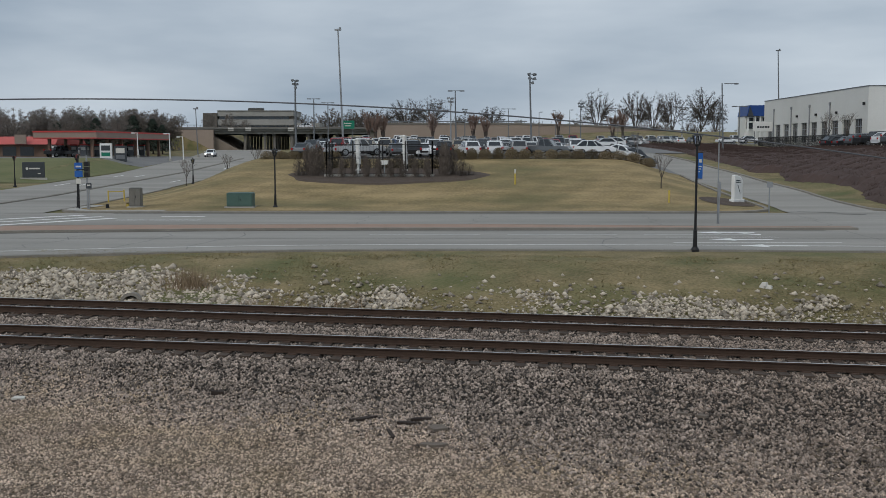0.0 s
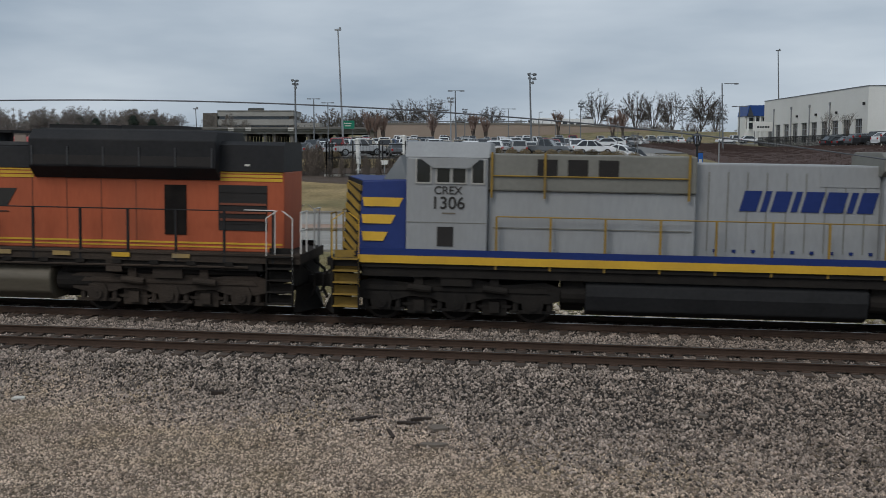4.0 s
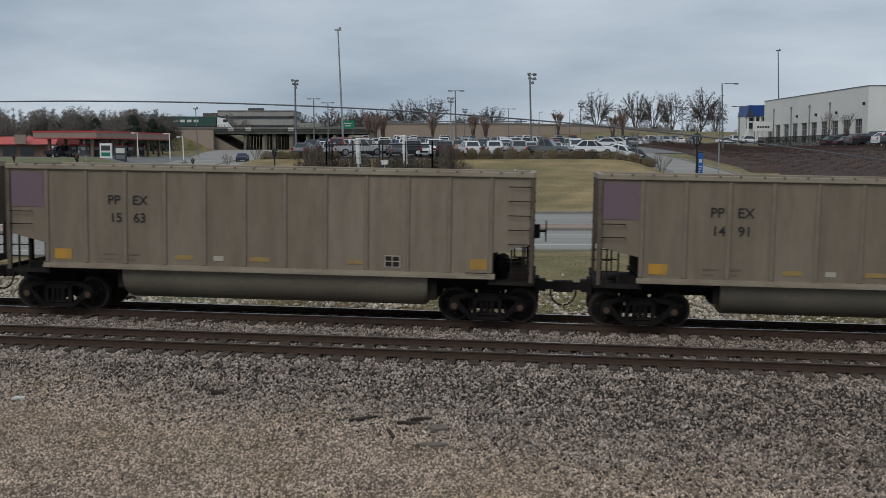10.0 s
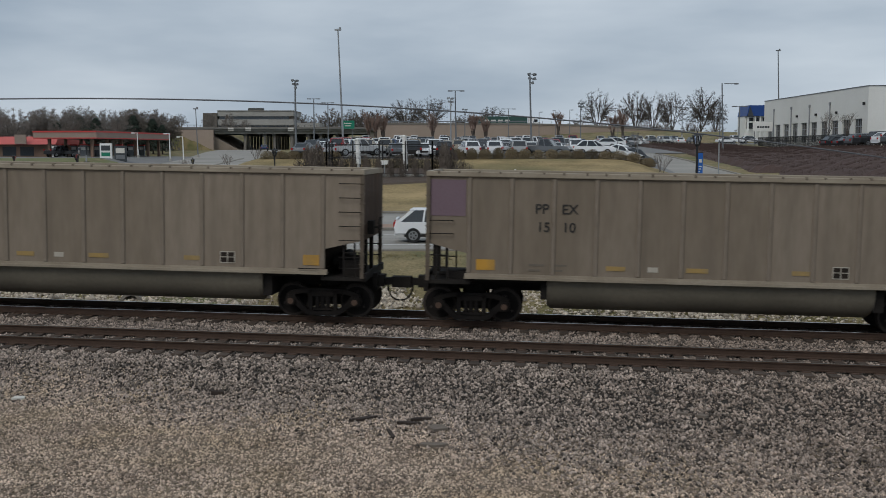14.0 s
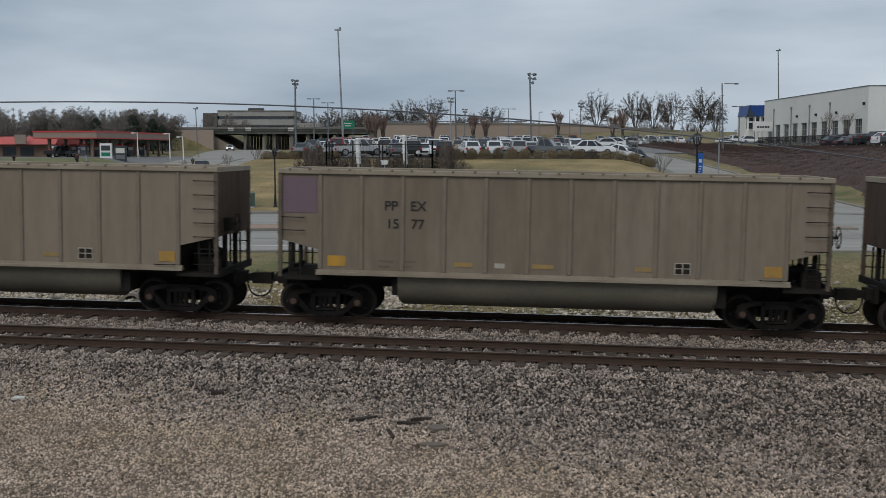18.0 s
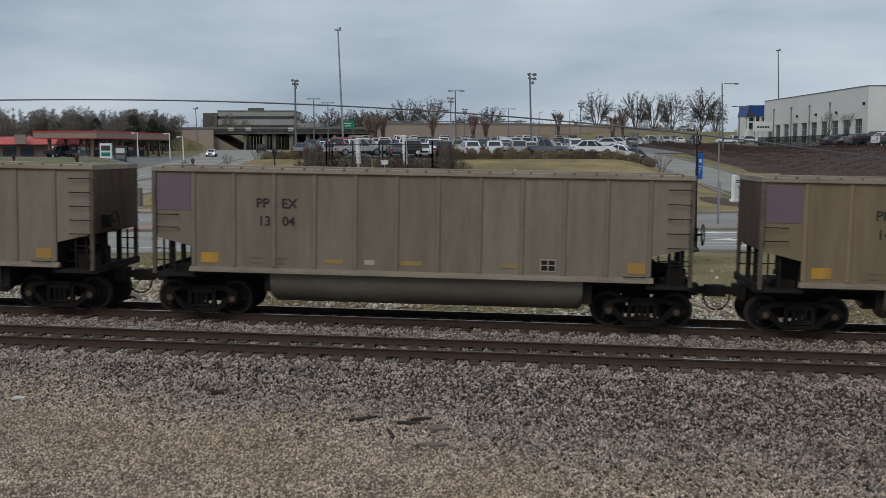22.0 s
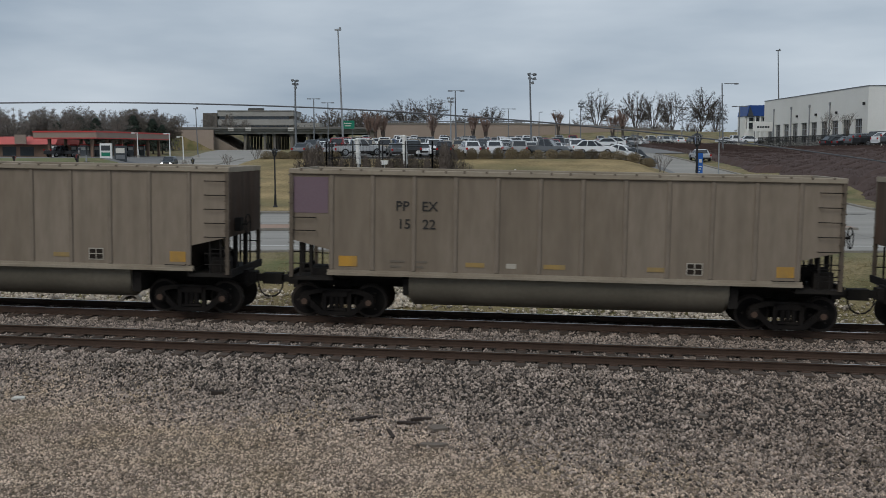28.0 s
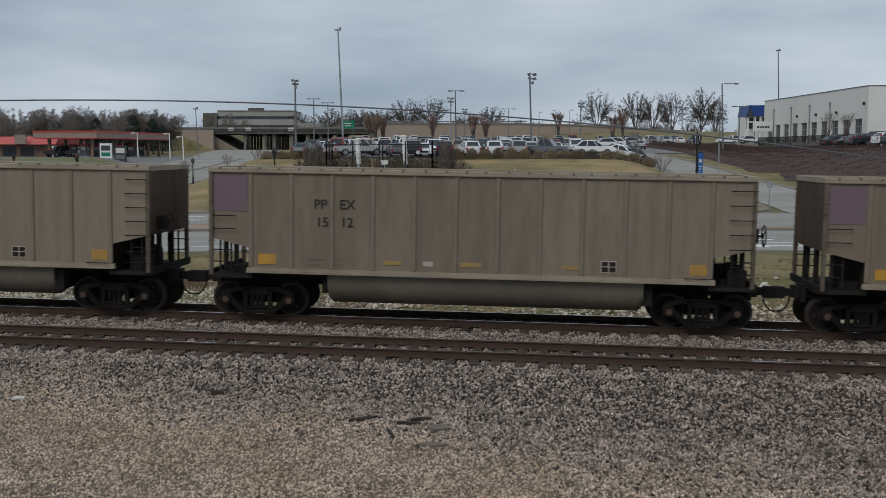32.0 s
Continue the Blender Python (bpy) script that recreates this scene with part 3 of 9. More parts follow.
def arrow(x, y, turn, left=True):
    """A painted lane arrow that points along its x."""
    k = Mesh()
    c, s = math.cos(radians(turn)), math.sin(radians(turn))
    put = lambda a, b: (x + a * c - b * s, y + a * s + b * c, 0.056)
    k.add([put(*p) for p in ((0, -0.22), (2.0, -0.22), (2.0, 0.22), (0, 0.22))], [(0, 1, 2, 3)])
    k.add([put(*p) for p in ((2.0, -0.75), (3.3, 0), (2.0, 0.75))], [(0, 1, 2)])
    if left:
        k.add([put(*p) for p in ((0.9, 0.12), (1.2, 0.12), (0.5, 1.1), (0.2, 1.1))], [(0, 1, 2, 3)])
        k.add([put(*p) for p in ((-0.1, 0.95), (0.9, 1.15), (0.15, 1.75))], [(0, 1, 2)])
    return k.thing("road_marking", PAINT_W, kind="structure", label="white painted lane arrow")


arrow(17.4, 59.2, 178)
arrow(17.0, 54.6, 178, False)
arrow(17.6, 51.0, 178, False)
for x, y in ((-43.0, 84), (-42.5, 92), (-43, 118), (-42.8, 138), (-40.5, 118), (-40, 138), (-32, 125), (-33, 160)):
    stripe([(x, y), (x + 0.05, y + 4.5)], 0.28)
rng = random.Random(5)
for x, y0, y1 in ((-16.0, 49.0, 60.5), (-6.0, 64.8, 77), (-12, 49.3, 61), (1.8, 65, 77), (13, 65, 77.3), (22, 49, 77), (-20.6, 47, 61), (8, 49.5, 61)):
    pts = [(x + 0.5 * rng.uniform(-1, 1) + 0.12 * (y - y0), y) for y in spread(y0, y1, 1.6)]
    stripe(pts, 0.05, "dark sealed crack", 0.0495, SEAM, "road_crack")
for y in (55.4, 70.8):
    stripe([(x, y) for x in spread(-26, 40, 3)], 0.06, "dark sealed joint", 0.0490, SEAM, "road_crack")

# ---- the two tracks ----
RAIL = [(-0.075, -0.175), (0.075, -0.175), (0.075, -0.160), (0.012, -0.140), (0.010, -0.045), (0.036, -0.032), (0.037, -0.005), (0.034, 0.0), (-0.034, 0.0), (-0.037, -0.005), (-0.036, -0.032), (-0.010, -0.045), (-0.012, -0.140), (-0.075, -0.160)]


def rail(off, name):
    k = Mesh()
    n = len(RAIL)
    k.hull([on_track(-400, off + a, b) for a, b in RAIL], [on_track(430, off + a, b) for a, b in RAIL])
    k.k = [1 if i - 2 == 7 else 0 for i in range(len(k.f))]
    return k.thing(name, RAIL_SIDE, RAIL_TOP, kind="structure", label="rusty steel rail with a worn bright head")


for off in (0.7535, -0.7535, -TRACK_GAP + 0.7535, -TRACK_GAP - 0.7535):
    rail(off, "rail")


# ---- the train ----
def cars_passed(t):
    """How many wagon lengths the train has gone by at t seconds; it slows a little."""
    u = t - 18
    return -9.895e-4 * u * u + 0.80800 * u + 10.2695


WAGON = 16.18
TRAIN, WHEELS = [], {}
STENCILS = {0: "10 44", 1: "10 84", 2: "11 52", 3: "15 63", 4: "14 91", 5: "14 45", 6: "10 00", 7: "15 10", 9: "13 23", 10: "15 77", 11: "16 55", 12: "12 39", 13: "13 04", 14: "14 30",
            15: "10 64", 16: "15 65", 18: "15 22", 19: "14 74", 20: "10 49", 21: "15 12"}
for words in STENCILS.values():
    for half_word in words.split():
        text_data(half_word, 0.36, INK)
for words, size in (("PP", 0.36), ("EX", 0.36), ("1306", 0.46), ("CREX", 0.30), ("1306", 0.24)):
    text_data(words, size, INK)

L_ORANGE = mat("faded_orange_paint", (0.328, 0.073, 0.030), (0.436, 0.106, 0.045), 0.65, spec=0.3, scale=0.8, fine=8, dirt=(0.240, 0.070, 0.034), dirt_amount=0.6, stretch=(1.4, 1.4, 0.4))
L_ORANGE_DK = mat("shade_dark_orange_paint", (0.130, 0.040, 0.022), (0.230, 0.065, 0.032), 0.6, scale=1.0, fine=9)
L_BLACK = mat("dull_black_paint", (0.008, 0.008, 0.009), (0.020, 0.020, 0.022), 0.65, spec=0.25, scale=0.8, fine=8, dirt=(0.034, 0.032, 0.030), dirt_amount=0.5)
L_ROOF = mat("dusty_dark_roof", (0.028, 0.029, 0.031), (0.055, 0.055, 0.058), 0.7, scale=0.8, fine=8)
L_YELLOW_D = mat("grimy_yellow_paint", (0.220, 0.135, 0.022), (0.330, 0.205, 0.032), 0.7, scale=2, fine=14, dirt=(0.100, 0.070, 0.030), dirt_amount=0.6)
L_TRUCK = mat("road_dust_on_iron", (0.026, 0.020, 0.016), (0.078, 0.060, 0.048), 0.9, spec=0.15, scale=2, fine=22, dirt=(0.020, 0.018, 0.016), dirt_amount=0.7, stretch=(0.5, 1, 1.5))
L_YELLOW = mat("chrome_yellow_paint", (0.520, 0.300, 0.020), (0.620, 0.370, 0.033), 0.55, scale=1.5, fine=12, dirt=(0.330, 0.200, 0.040), dirt_amount=0.4)
L_GREY = mat("silver_grey_paint", (0.235, 0.242, 0.250), (0.320, 0.328, 0.333), 0.6, scale=0.8, fine=8, dirt=(0.250, 0.250, 0.245), dirt_amount=0.5, stretch=(1.4, 1.4, 0.4))
L_GREY_DK = mat("sooty_grey_paint", (0.135, 0.132, 0.115), (0.200, 0.195, 0.172), 0.6, scale=0.8, fine=8)
L_BLUE = mat("royal_blue_paint", (0.008, 0.022, 0.112), (0.014, 0.032, 0.150), 0.55, spec=0.25, scale=1.0, fine=9)
L_TANK = mat("dusty_fuel_tank", (0.086, 0.071, 0.050), (0.150, 0.125, 0.090), 0.6, scale=0.8, fine=8, dirt=(0.055, 0.048, 0.036), dirt_amount=0.6, stretch=(0.5, 1, 2.0))
L_TANK_DK = mat("black_fuel_tank", (0.012, 0.012, 0.013), (0.026, 0.026, 0.027), 0.7, spec=0.2, scale=0.8, fine=8)
L_GLASS = mat("dark_cab_glass", (0.010, 0.011, 0.012), (0.018, 0.020, 0.022), 0.08, scale=1, fine=9, spec=0.8)
L_GRILLE = mat("black_grille", (0.010, 0.009, 0.009), (0.028, 0.024, 0.022), 0.8, scale=2, fine=60)
L_RAIL_W = mat("white_handrail", (0.60, 0.58, 0.54), (0.72, 0.70, 0.66), 0.5)
L_FADED = mat("faded_black_numerals", (0.085, 0.030, 0.018), (0.130, 0.045, 0.026), 0.7)
L_TRIM = mat("aluminium_window_trim", (0.42, 0.40, 0.37), (0.52, 0.50, 0.46), 0.4, 0.5)


def wheelset_data(r):
    """Two flanged wheels on an axle along y, with a worn bright tread and a spoked hub plate."""
    k = Mesh()
    for side in (-1, 1):
        y = 0.745 * side
        k.cyl((0, y - 0.06, 0), (0, y + 0.06, 0), r, n=28)
        k.cyl((0, y - side * 0.08, 0), (0, y - side * 0.055, 0), r + 0.028, n=28)
        k.cyl((0, y + side * 0.061, 0), (0, y + side * 0.075, 0), r * 0.86, n=24, k=1)
        k.cyl((0, y + side * 0.07, 0), (0, y + side * 0.16, 0), r * 0.34, r * 0.26, n=14)
        for i in range(3):
            a = i * 2.094
            k.box(r * 0.56 * math.cos(a) - 0.03, y + side * 0.075, r * 0.56 * math.sin(a) - 0.03, r * 0.56 * math.cos(a) + 0.03, y + side * 0.083, r * 0.56 * math.sin(a) + 0.03)
    k.cyl((0, -0.9, 0), (0, 0.9, 0), 0.08, n=12)
    return k.data("wheelset", WHEEL, STEEL_T, smooth=True)


def truck_parts(parent, x, axles, r, frame_outline, reach, data):
    """A bogie under parent: two side frames, a bolster and its wheelsets."""
    truck = place_part("bogie", data["bolster"], parent, "grimy cast steel bogie", pose(x, 0, 0))
    for side in (-1, 1):
        place_part("side_frame", data["frame"], truck, m=pose(0, 0, 0, 0, 0, 0 if side < 0 else 180))
    for a in axles:
        w = place_part("wheelset", data["wheels"], truck, "rusty steel wheelset", pose(a, 0, r))
        WHEELS.setdefault((round(a, 3), r), []).append(w)
    return truck


def wagon_bogie_data():
    d = {"wheels": wheelset_data(0.457)}
    k = Mesh()
    for s in (-1, 1):
        # compression arm, tension arm and column of the casting, with open windows between
        k.prism([(0, 0.70), (s * 0.56, 0.68), (s * 0.99, 0.56), (s * 1.03, 0.64), (s * 0.90, 0.73), (s * 0.58, 0.81), (0, 0.82)], "y", -1.12, -0.98)
        k.prism([(0, 0.08), (s * 0.46, 0.08), (s * 0.83, 0.40), (s * 0.73, 0.52), (s * 0.40, 0.21), (0, 0.20)], "y", -1.12, -0.98)
        k.box(s * 0.34 - 0.055, -1.12, 0.20, s * 0.34 + 0.055, -0.98, 0.76)
    k.box(-0.26, -1.15, 0.22, 0.26, -0.95, 0.28)
    for x in (-0.14, 0.0, 0.14):
        k.cyl((x, -1.09, 0.28), (x, -1.09, 0.60), 0.062, n=10)
        for i in range(4):
            k.cyl((x, -1.09, 0.31 + 0.075 * i), (x, -1.09, 0.34 + 0.075 * i), 0.074, n=10)
    k.box(-0.30, -1.16, 0.60, 0.30, -0.95, 0.74)
    for x in (-0.89, 0.89):
        k.cyl((x, -1.19, 0.457), (x, -1.08, 0.457), 0.125, n=14)
        k.cyl((x, -1.205, 0.457), (x, -1.18, 0.457), 0.085, n=10, k=2)
        k.prism([(x - 0.15, 0.36), (x - 0.10, 0.32), (x + 0.10, 0.32), (x + 0.15, 0.36), (x + 0.15, 0.56), (x + 0.10, 0.62), (x - 0.10, 0.62), (x - 0.15, 0.56)], "y", -1.14, -0.95)
    d["frame"] = k.data("side_frame", STEEL_T, L_GRILLE, PLATE)
    k = Mesh().box(-0.28, -1.0, 0.46, 0.28, 1.0, 0.74).cyl((0, 0, 0.74), (0, 0, 0.95), 0.3, n=14)
    k.box(-0.8, -0.55, 0.38, -0.36, 0.55, 0.48).box(0.36, -0.55, 0.38, 0.8, 0.55, 0.48)
    d["bolster"] = k.data("bogie", STEEL_D)
    return d


def coal_wagon():
    """The pattern wagon, its leading end at x = 0."""
    W, T, Z0, END = 1.56, 4.10, 1.28, 14.53
    w = empty("coal_wagon", label="dusty tan aluminium coal wagon with ribbed sides on rails", category="wagon", group="wagons of the coal train")
    outline = [(0.02, T - 0.12), (0.02, 2.20), (1.12, 1.93), (1.12, Z0 + 0.1), (13.36, Z0 + 0.1), (13.36, 1.93), (END - 0.02, 2.20), (END - 0.02, T - 0.12)]
    for y0, y1 in ((-W, -W + 0.05), (W - 0.05, W)):
        Mesh().prism(outline, "y", y0, y1).part("side_sheet", w, CAR_TAN)
    # ends and slopes: rust stains, on a brown darkened for their shade
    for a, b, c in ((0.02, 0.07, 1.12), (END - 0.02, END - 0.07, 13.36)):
        Mesh().box(min(a, b), -W + 0.05, 2.2, max(a, b), W - 0.05, T - 0.1).part("end_sheet", w, CAR_END, label="rust-stained brown end sheet with shade in its colour")
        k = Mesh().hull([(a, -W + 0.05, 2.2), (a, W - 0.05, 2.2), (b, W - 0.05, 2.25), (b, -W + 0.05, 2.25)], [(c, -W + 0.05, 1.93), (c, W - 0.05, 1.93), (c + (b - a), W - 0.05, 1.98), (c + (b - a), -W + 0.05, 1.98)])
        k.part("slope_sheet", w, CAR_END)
        # near-black bulkhead: the bay's shade under the slope is in its colour
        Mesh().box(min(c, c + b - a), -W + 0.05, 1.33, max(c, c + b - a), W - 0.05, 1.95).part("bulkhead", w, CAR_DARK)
    Mesh().box(1.15, -W + 0.05, 1.33, 13.4, W - 0.05, 1.38).part("floor_sheet", w, CAR_DARK)
    # top chord, with its lip
    for y in (-1, 1):
        k = Mesh().box(0, y * W - 0.07, T - 0.14, END, y * W + 0.07, T)
        bevelled(k.part("top_chord", w, CAR_CHORD, label="pale worn top chord"), 0.02)
        if y < 0:
            k, r_ = Mesh(), random.Random(19)
            for i in range(26):
                x = 0.32 + 0.555 * i + r_.uniform(-0.05, 0.05)
                k.box(x - 0.03, y * W - 0.078, T - 0.03 - 0.04 * r_.random(), x + 0.03, y * W + 0.06, T + 0.006 + 0.012 * r_.random())
            tagged(k.part("chord_rivets", w, CAR_POST, label="rusty rivet heads along the top chord"), kind="stuff")
    for a in (0, END - 0.14):
        Mesh().box(a, -W + 0.07, T - 0.14, a + 0.14, W - 0.07, T).part("end_chord", w, CAR_CHORD)
    rib = Mesh()
    rib.hull([(-0.065, 0, Z0 + 0.14), (0.065, 0, Z0 + 0.14), (0.045, -0.036, Z0 + 0.14), (-0.045, -0.036, Z0 + 0.14)], [(-0.065, 0, T - 0.14), (0.065, 0, T - 0.14), (0.045, -0.036, T - 0.14), (-0.045, -0.036, T - 0.14)])
    rib = rib.data("rib", CAR_RIB)
    for i in range(12):
        for side in (-1, 1):
            place_part("rib", rib, w, m=pose(1.157 + 1.113 * i, side * W, 0, 0, 0, 0 if side < 0 else 180))
    for side in (-1, 1):
        k = Mesh().box(1.05, side * W - 0.10, Z0 - 0.02, 13.52, side * W + 0.10, Z0 + 0.05)
        k.box(1.05, side * W - 0.04, Z0 + 0.05, 13.52, side * W + 0.03, Z0 + 0.12)
        k.part("side_sill", w, CAR_CHORD, label="pale riveted side sill")
        for x in (0.06, END - 0.06):
            k = Mesh()
            k.box(x - 0.05, side * W - 0.05, Z0 - 0.1, x + 0.05, side * W + 0.05, T - 0.14)
            for i in range(9):
                k.box(x - 0.075, side * W - 0.06, 1.55 + 0.27 * i, x + 0.075, side * W + 0.06, 1.575 + 0.27 * i)
            k.part("corner_post", w, CAR_POST)
    # under the ends: posts, end deck, shear plate
    for x0, x1, s in ((-0.05, 1.2, 1), (13.35, END + 0.05, -1)):
        k = Mesh().box(x0, -W, 1.10, x1, W, 1.20).box(x0, -W - 0.02, 1.17, x0 + 0.08, W + 0.02, 1.3).box(x1 - 0.08, -W - 0.02, 1.17, x1, W + 0.02, 1.3)
        k.part("end_deck", w, STEEL_D)
        for y in (-1.45, 1.45):
            for x in (0.28, 0.58):
                Mesh().box((x if s > 0 else END - x) - 0.022, y - 0.022, 1.2, (x if s > 0 else END - x) + 0.022, y + 0.022, 2.18 - 0.24 * x).part("end_post", w, STEEL_D)
            for z in (1.52, 1.84):
                a, b = (0.06, 0.58) if s > 0 else (END - 0.58, END - 0.06)
                Mesh().box(a, y - 0.014, z, b, y + 0.014, z + 0.028).part("end_rung", w, STEEL_D)
        for y in (-0.5, 0.5):
            Mesh().box((0.10 if s > 0 else END - 0.2), y - 0.08, 1.2, (0.2 if s > 0 else END - 0.10), y + 0.08, 2.2).part("end_post", w, STEEL_D)
    # brake gear on the trailing deck, and a low valve box on the leading one
    Mesh().cyl((13.55, -0.55, 1.52), (14.30, -0.55, 1.52), 0.20, n=14).box(13.7, -0.75, 1.2, 13.78, -0.35, 1.5).box(14.1, -0.75, 1.2, 14.18, -0.35, 1.5).part("brake_cylinder", w, STEEL_D)
    Mesh().cyl((13.62, -0.2, 1.48), (13.62, 1.20, 1.48), 0.22, n=14).part("air_reservoir", w, STEEL_D)
    Mesh().box(13.9, -1.2, 1.2, 14.4, -0.85, 1.62).part("control_valve", w, STEEL_D)
    Mesh().box(14.1, 0.0, 1.2, 14.2, 0.3, 1.7).part("pipe_bracket", w, STEEL_D)
    Mesh().box(0.55, -1.2, 1.2, 1.05, -0.7, 1.40).cyl((0.3, -0.9, 1.3), (1.1, -0.9, 1.3), 0.06, n=8).part("valve_box", w, STEEL_D)
    Mesh().box(-0.35, -0.2, 0.80, END + 0.35, 0.2, 1.12).part("centre_sill", w, STEEL_D)
    Mesh().box(1.1, -1.35, 1.16, 13.45, 1.35, 1.30).part("underframe", w, STEEL_D)
    # two rounded belly tubs between the bogies
    for side in (-1, 1):
        ring = []
        for t, sc in ((0.0, 0.90), (0.10, 1.0), (8.35, 1.0), (8.45, 0.90)):
            pts = []
            for i in range(13):
                a = math.pi * i / 12
                pts.append((3.25 + t, side * (0.80 + 0.68 * math.cos(a)), 1.25 - 0.83 * sc * math.sin(a) ** 0.75))
            ring.append(pts)
        k = Mesh()
        for p, q in zip(ring, ring[1:]):
            k.hull(p, q)
        k.part("belly_tub", w, CAR_TUBE, smooth=True, label="smooth rounded belly tub under the side sill")
        if side < 0:
            Mesh().box(3.08, -1.35, 0.72, 3.25, 1.35, 1.2).part("tub_bracket", w, STEEL_D)
            Mesh().box(11.70, -1.35, 0.62, 11.95, 1.35, 1.2).part("tub_bracket", w, STEEL_D)
    # grab irons and ladder rungs
    def iron(x0, x1, z, side):
        y = side * (W + 0.10)
        Mesh().pipe([(x0, side * W, z), (x0, y, z), (x1, y, z), (x1, side * W, z)], 0.013, 5).part("grab_iron", w, STEEL_D)
    for z in (2.45, 2.80):
        iron(0.12, 0.72, z, -1)
        iron(END - 0.72, END - 0.12, z, 1)
    for z in (2.20, 2.58, 2.96, 3.34, 3.72):
        iron(13.86, END - 0.10, z, -1)
        iron(0.10, 0.69, z, 1)
    for x0, x1 in ((13.86, END - 0.1),):
        for z in (1.45, 1.75):
            iron(x0, x1, z, -1)
    iron(12.75, 13.30, 1.42, -1)
    # end equipment: hand-brake wheel, couplers, hoses
    k = Mesh()
    for i in range(14):
        a, b = 2 * math.pi * i / 14, 2 * math.pi * (i + 1) / 14
        k.cyl((END + 0.32, -0.9 + 0.28 * math.cos(a), 2.52 + 0.28 * math.sin(a)), (END + 0.32, -0.9 + 0.28 * math.cos(b), 2.52 + 0.28 * math.sin(b)), 0.018, n=5)
    for a in (0.4, 2.5, 4.6):
        k.cyl((END + 0.30, -0.9, 2.52), (END + 0.32, -0.9 + 0.28 * math.cos(a), 2.52 + 0.28 * math.sin(a)), 0.014, n=5)
    k.cyl((END, -0.9, 2.52), (END + 0.32, -0.9, 2.52), 0.03, n=6).box(END, -1.06, 2.34, END + 0.16, -0.74, 2.70)
    k.part("brake_wheel", w, STEEL_D)
    for x, s in ((-0.05, -1), (END + 0.05, 1)):
        k = Mesh().box(min(x, x + s * 0.55), -0.10, 0.84, max(x, x + s * 0.55), 0.10, 1.04).box(min(x + s * 0.5, x + s * 0.83), -0.17, 0.78, max(x + s * 0.5, x + s * 0.83), 0.17, 1.08)
        k.box(min(x, x + s * 0.12), -0.35, 0.72, max(x, x + s * 0.12), 0.35, 1.18)
        k.part("coupler", w, STEEL_D)
        k = Mesh().sweep([(x + s * 0.42, -0.34, 0.90), (x + s * 0.44, -0.36, 0.72), (x + s * 0.52, -0.36, 0.56), (x + s * 0.64, -0.36, 0.47), (x + s * 0.76, -0.36, 0.45)], 0.026, 6)
        k.part("brake_hose", w, STEEL_D, label="looped black rubber brake hose")
    # painted panels, patches and small stencils on the camera's side
    y = -W - 0.008
    def patch(name, x0, z0, x1, z1, m, label, dy=0.0):
        Mesh().box(x0, y - 0.004 - dy, z0, x1, y + 0.010, z1).part(name, w, m, label=label)
    patch("end_panel", 0.12, 2.92, 1.06, 3.88, CAR_PURPLE, "faded maroon panel on the end bay")
    patch("square_patch", 1.36, 1.50, 1.86, 1.78, CAR_ORANGE, "bright amber square patch")
    patch("square_patch", 12.86, 1.50, 13.30, 1.78, CAR_ORANGE, "bright amber square patch")
    for x0, x1 in ((4.78, 5.28), (6.85, 7.42), (9.55, 10.07)):
        patch("reflector_strip", x0, 1.56, x1, 1.68, CAR_AMBER, "dusty amber reflector strip")
    patch("tag_plate", 5.86, 1.55, 6.13, 1.68, LABEL_D, "small pale tag plate")
    patch("placard_frame", 10.56, 1.50, 10.98, 1.82, LABEL_D, "white stencilled placard frame")
    for x0, x1, z0, z1 in ((10.585, 10.755, 1.68, 1.795), (10.785, 10.955, 1.68, 1.795), (10.585, 10.755, 1.525, 1.655), (10.785, 10.955, 1.525, 1.655)):
        patch("placard_field", x0, z0, x1, z1, CAR_DARK, "black placard field", 0.006)
    for x0, x1 in ((2.75, 3.15), (3.35, 3.75)):
        for z in (1.50, 1.64):
            patch("small_stencil", x0, z, x1 - 0.1 * (z < 1.6), z + 0.055, FAINT, "faded small stencil bar")
    bogie = wagon_bogie_data()
    for x in (1.22, END - 1.22):
        truck_parts(w, x, (-0.89, 0.89), 0.457, None, 1.2, bogie)
    return w


def stencil(parent, words, x, z, size, y, material=None):
    data = text_data(words, size, material or INK)
    return place_part("lettering", data, parent, "black stencilled lettering", pose(x, y, z))


pattern = coal_wagon()
BARS = Mesh().box(-0.26, -0.004, -0.12, 0.26, 0.004, 0.12).data("stencil_bar", FAINT)
for k in range(25):
    ob = pattern if k == 0 else copy_thing(pattern, Matrix.Identity(4))
    TRAIN.append((ob, WAGON * k))
for k in range(25):
    ob = TRAIN[k][0]
    stencil(ob, "PP", 3.07, 3.14, 0.36, -1.572)
    stencil(ob, "EX", 3.80, 3.14, 0.36, -1.572)
    if k in STENCILS:
        a, b = STENCILS[k].split()
        stencil(ob, a, 3.12, 2.66, 0.36, -1.572)
        stencil(ob, b, 3.79, 2.66, 0.36, -1.572)
    else:
        place_part("stencil_bar", BARS, ob, "faded stencil bar", pose(3.09, -1.572, 2.66))
        place_part("stencil_bar", BARS, ob, "faded stencil bar", pose(3.78, -1.572, 2.66))
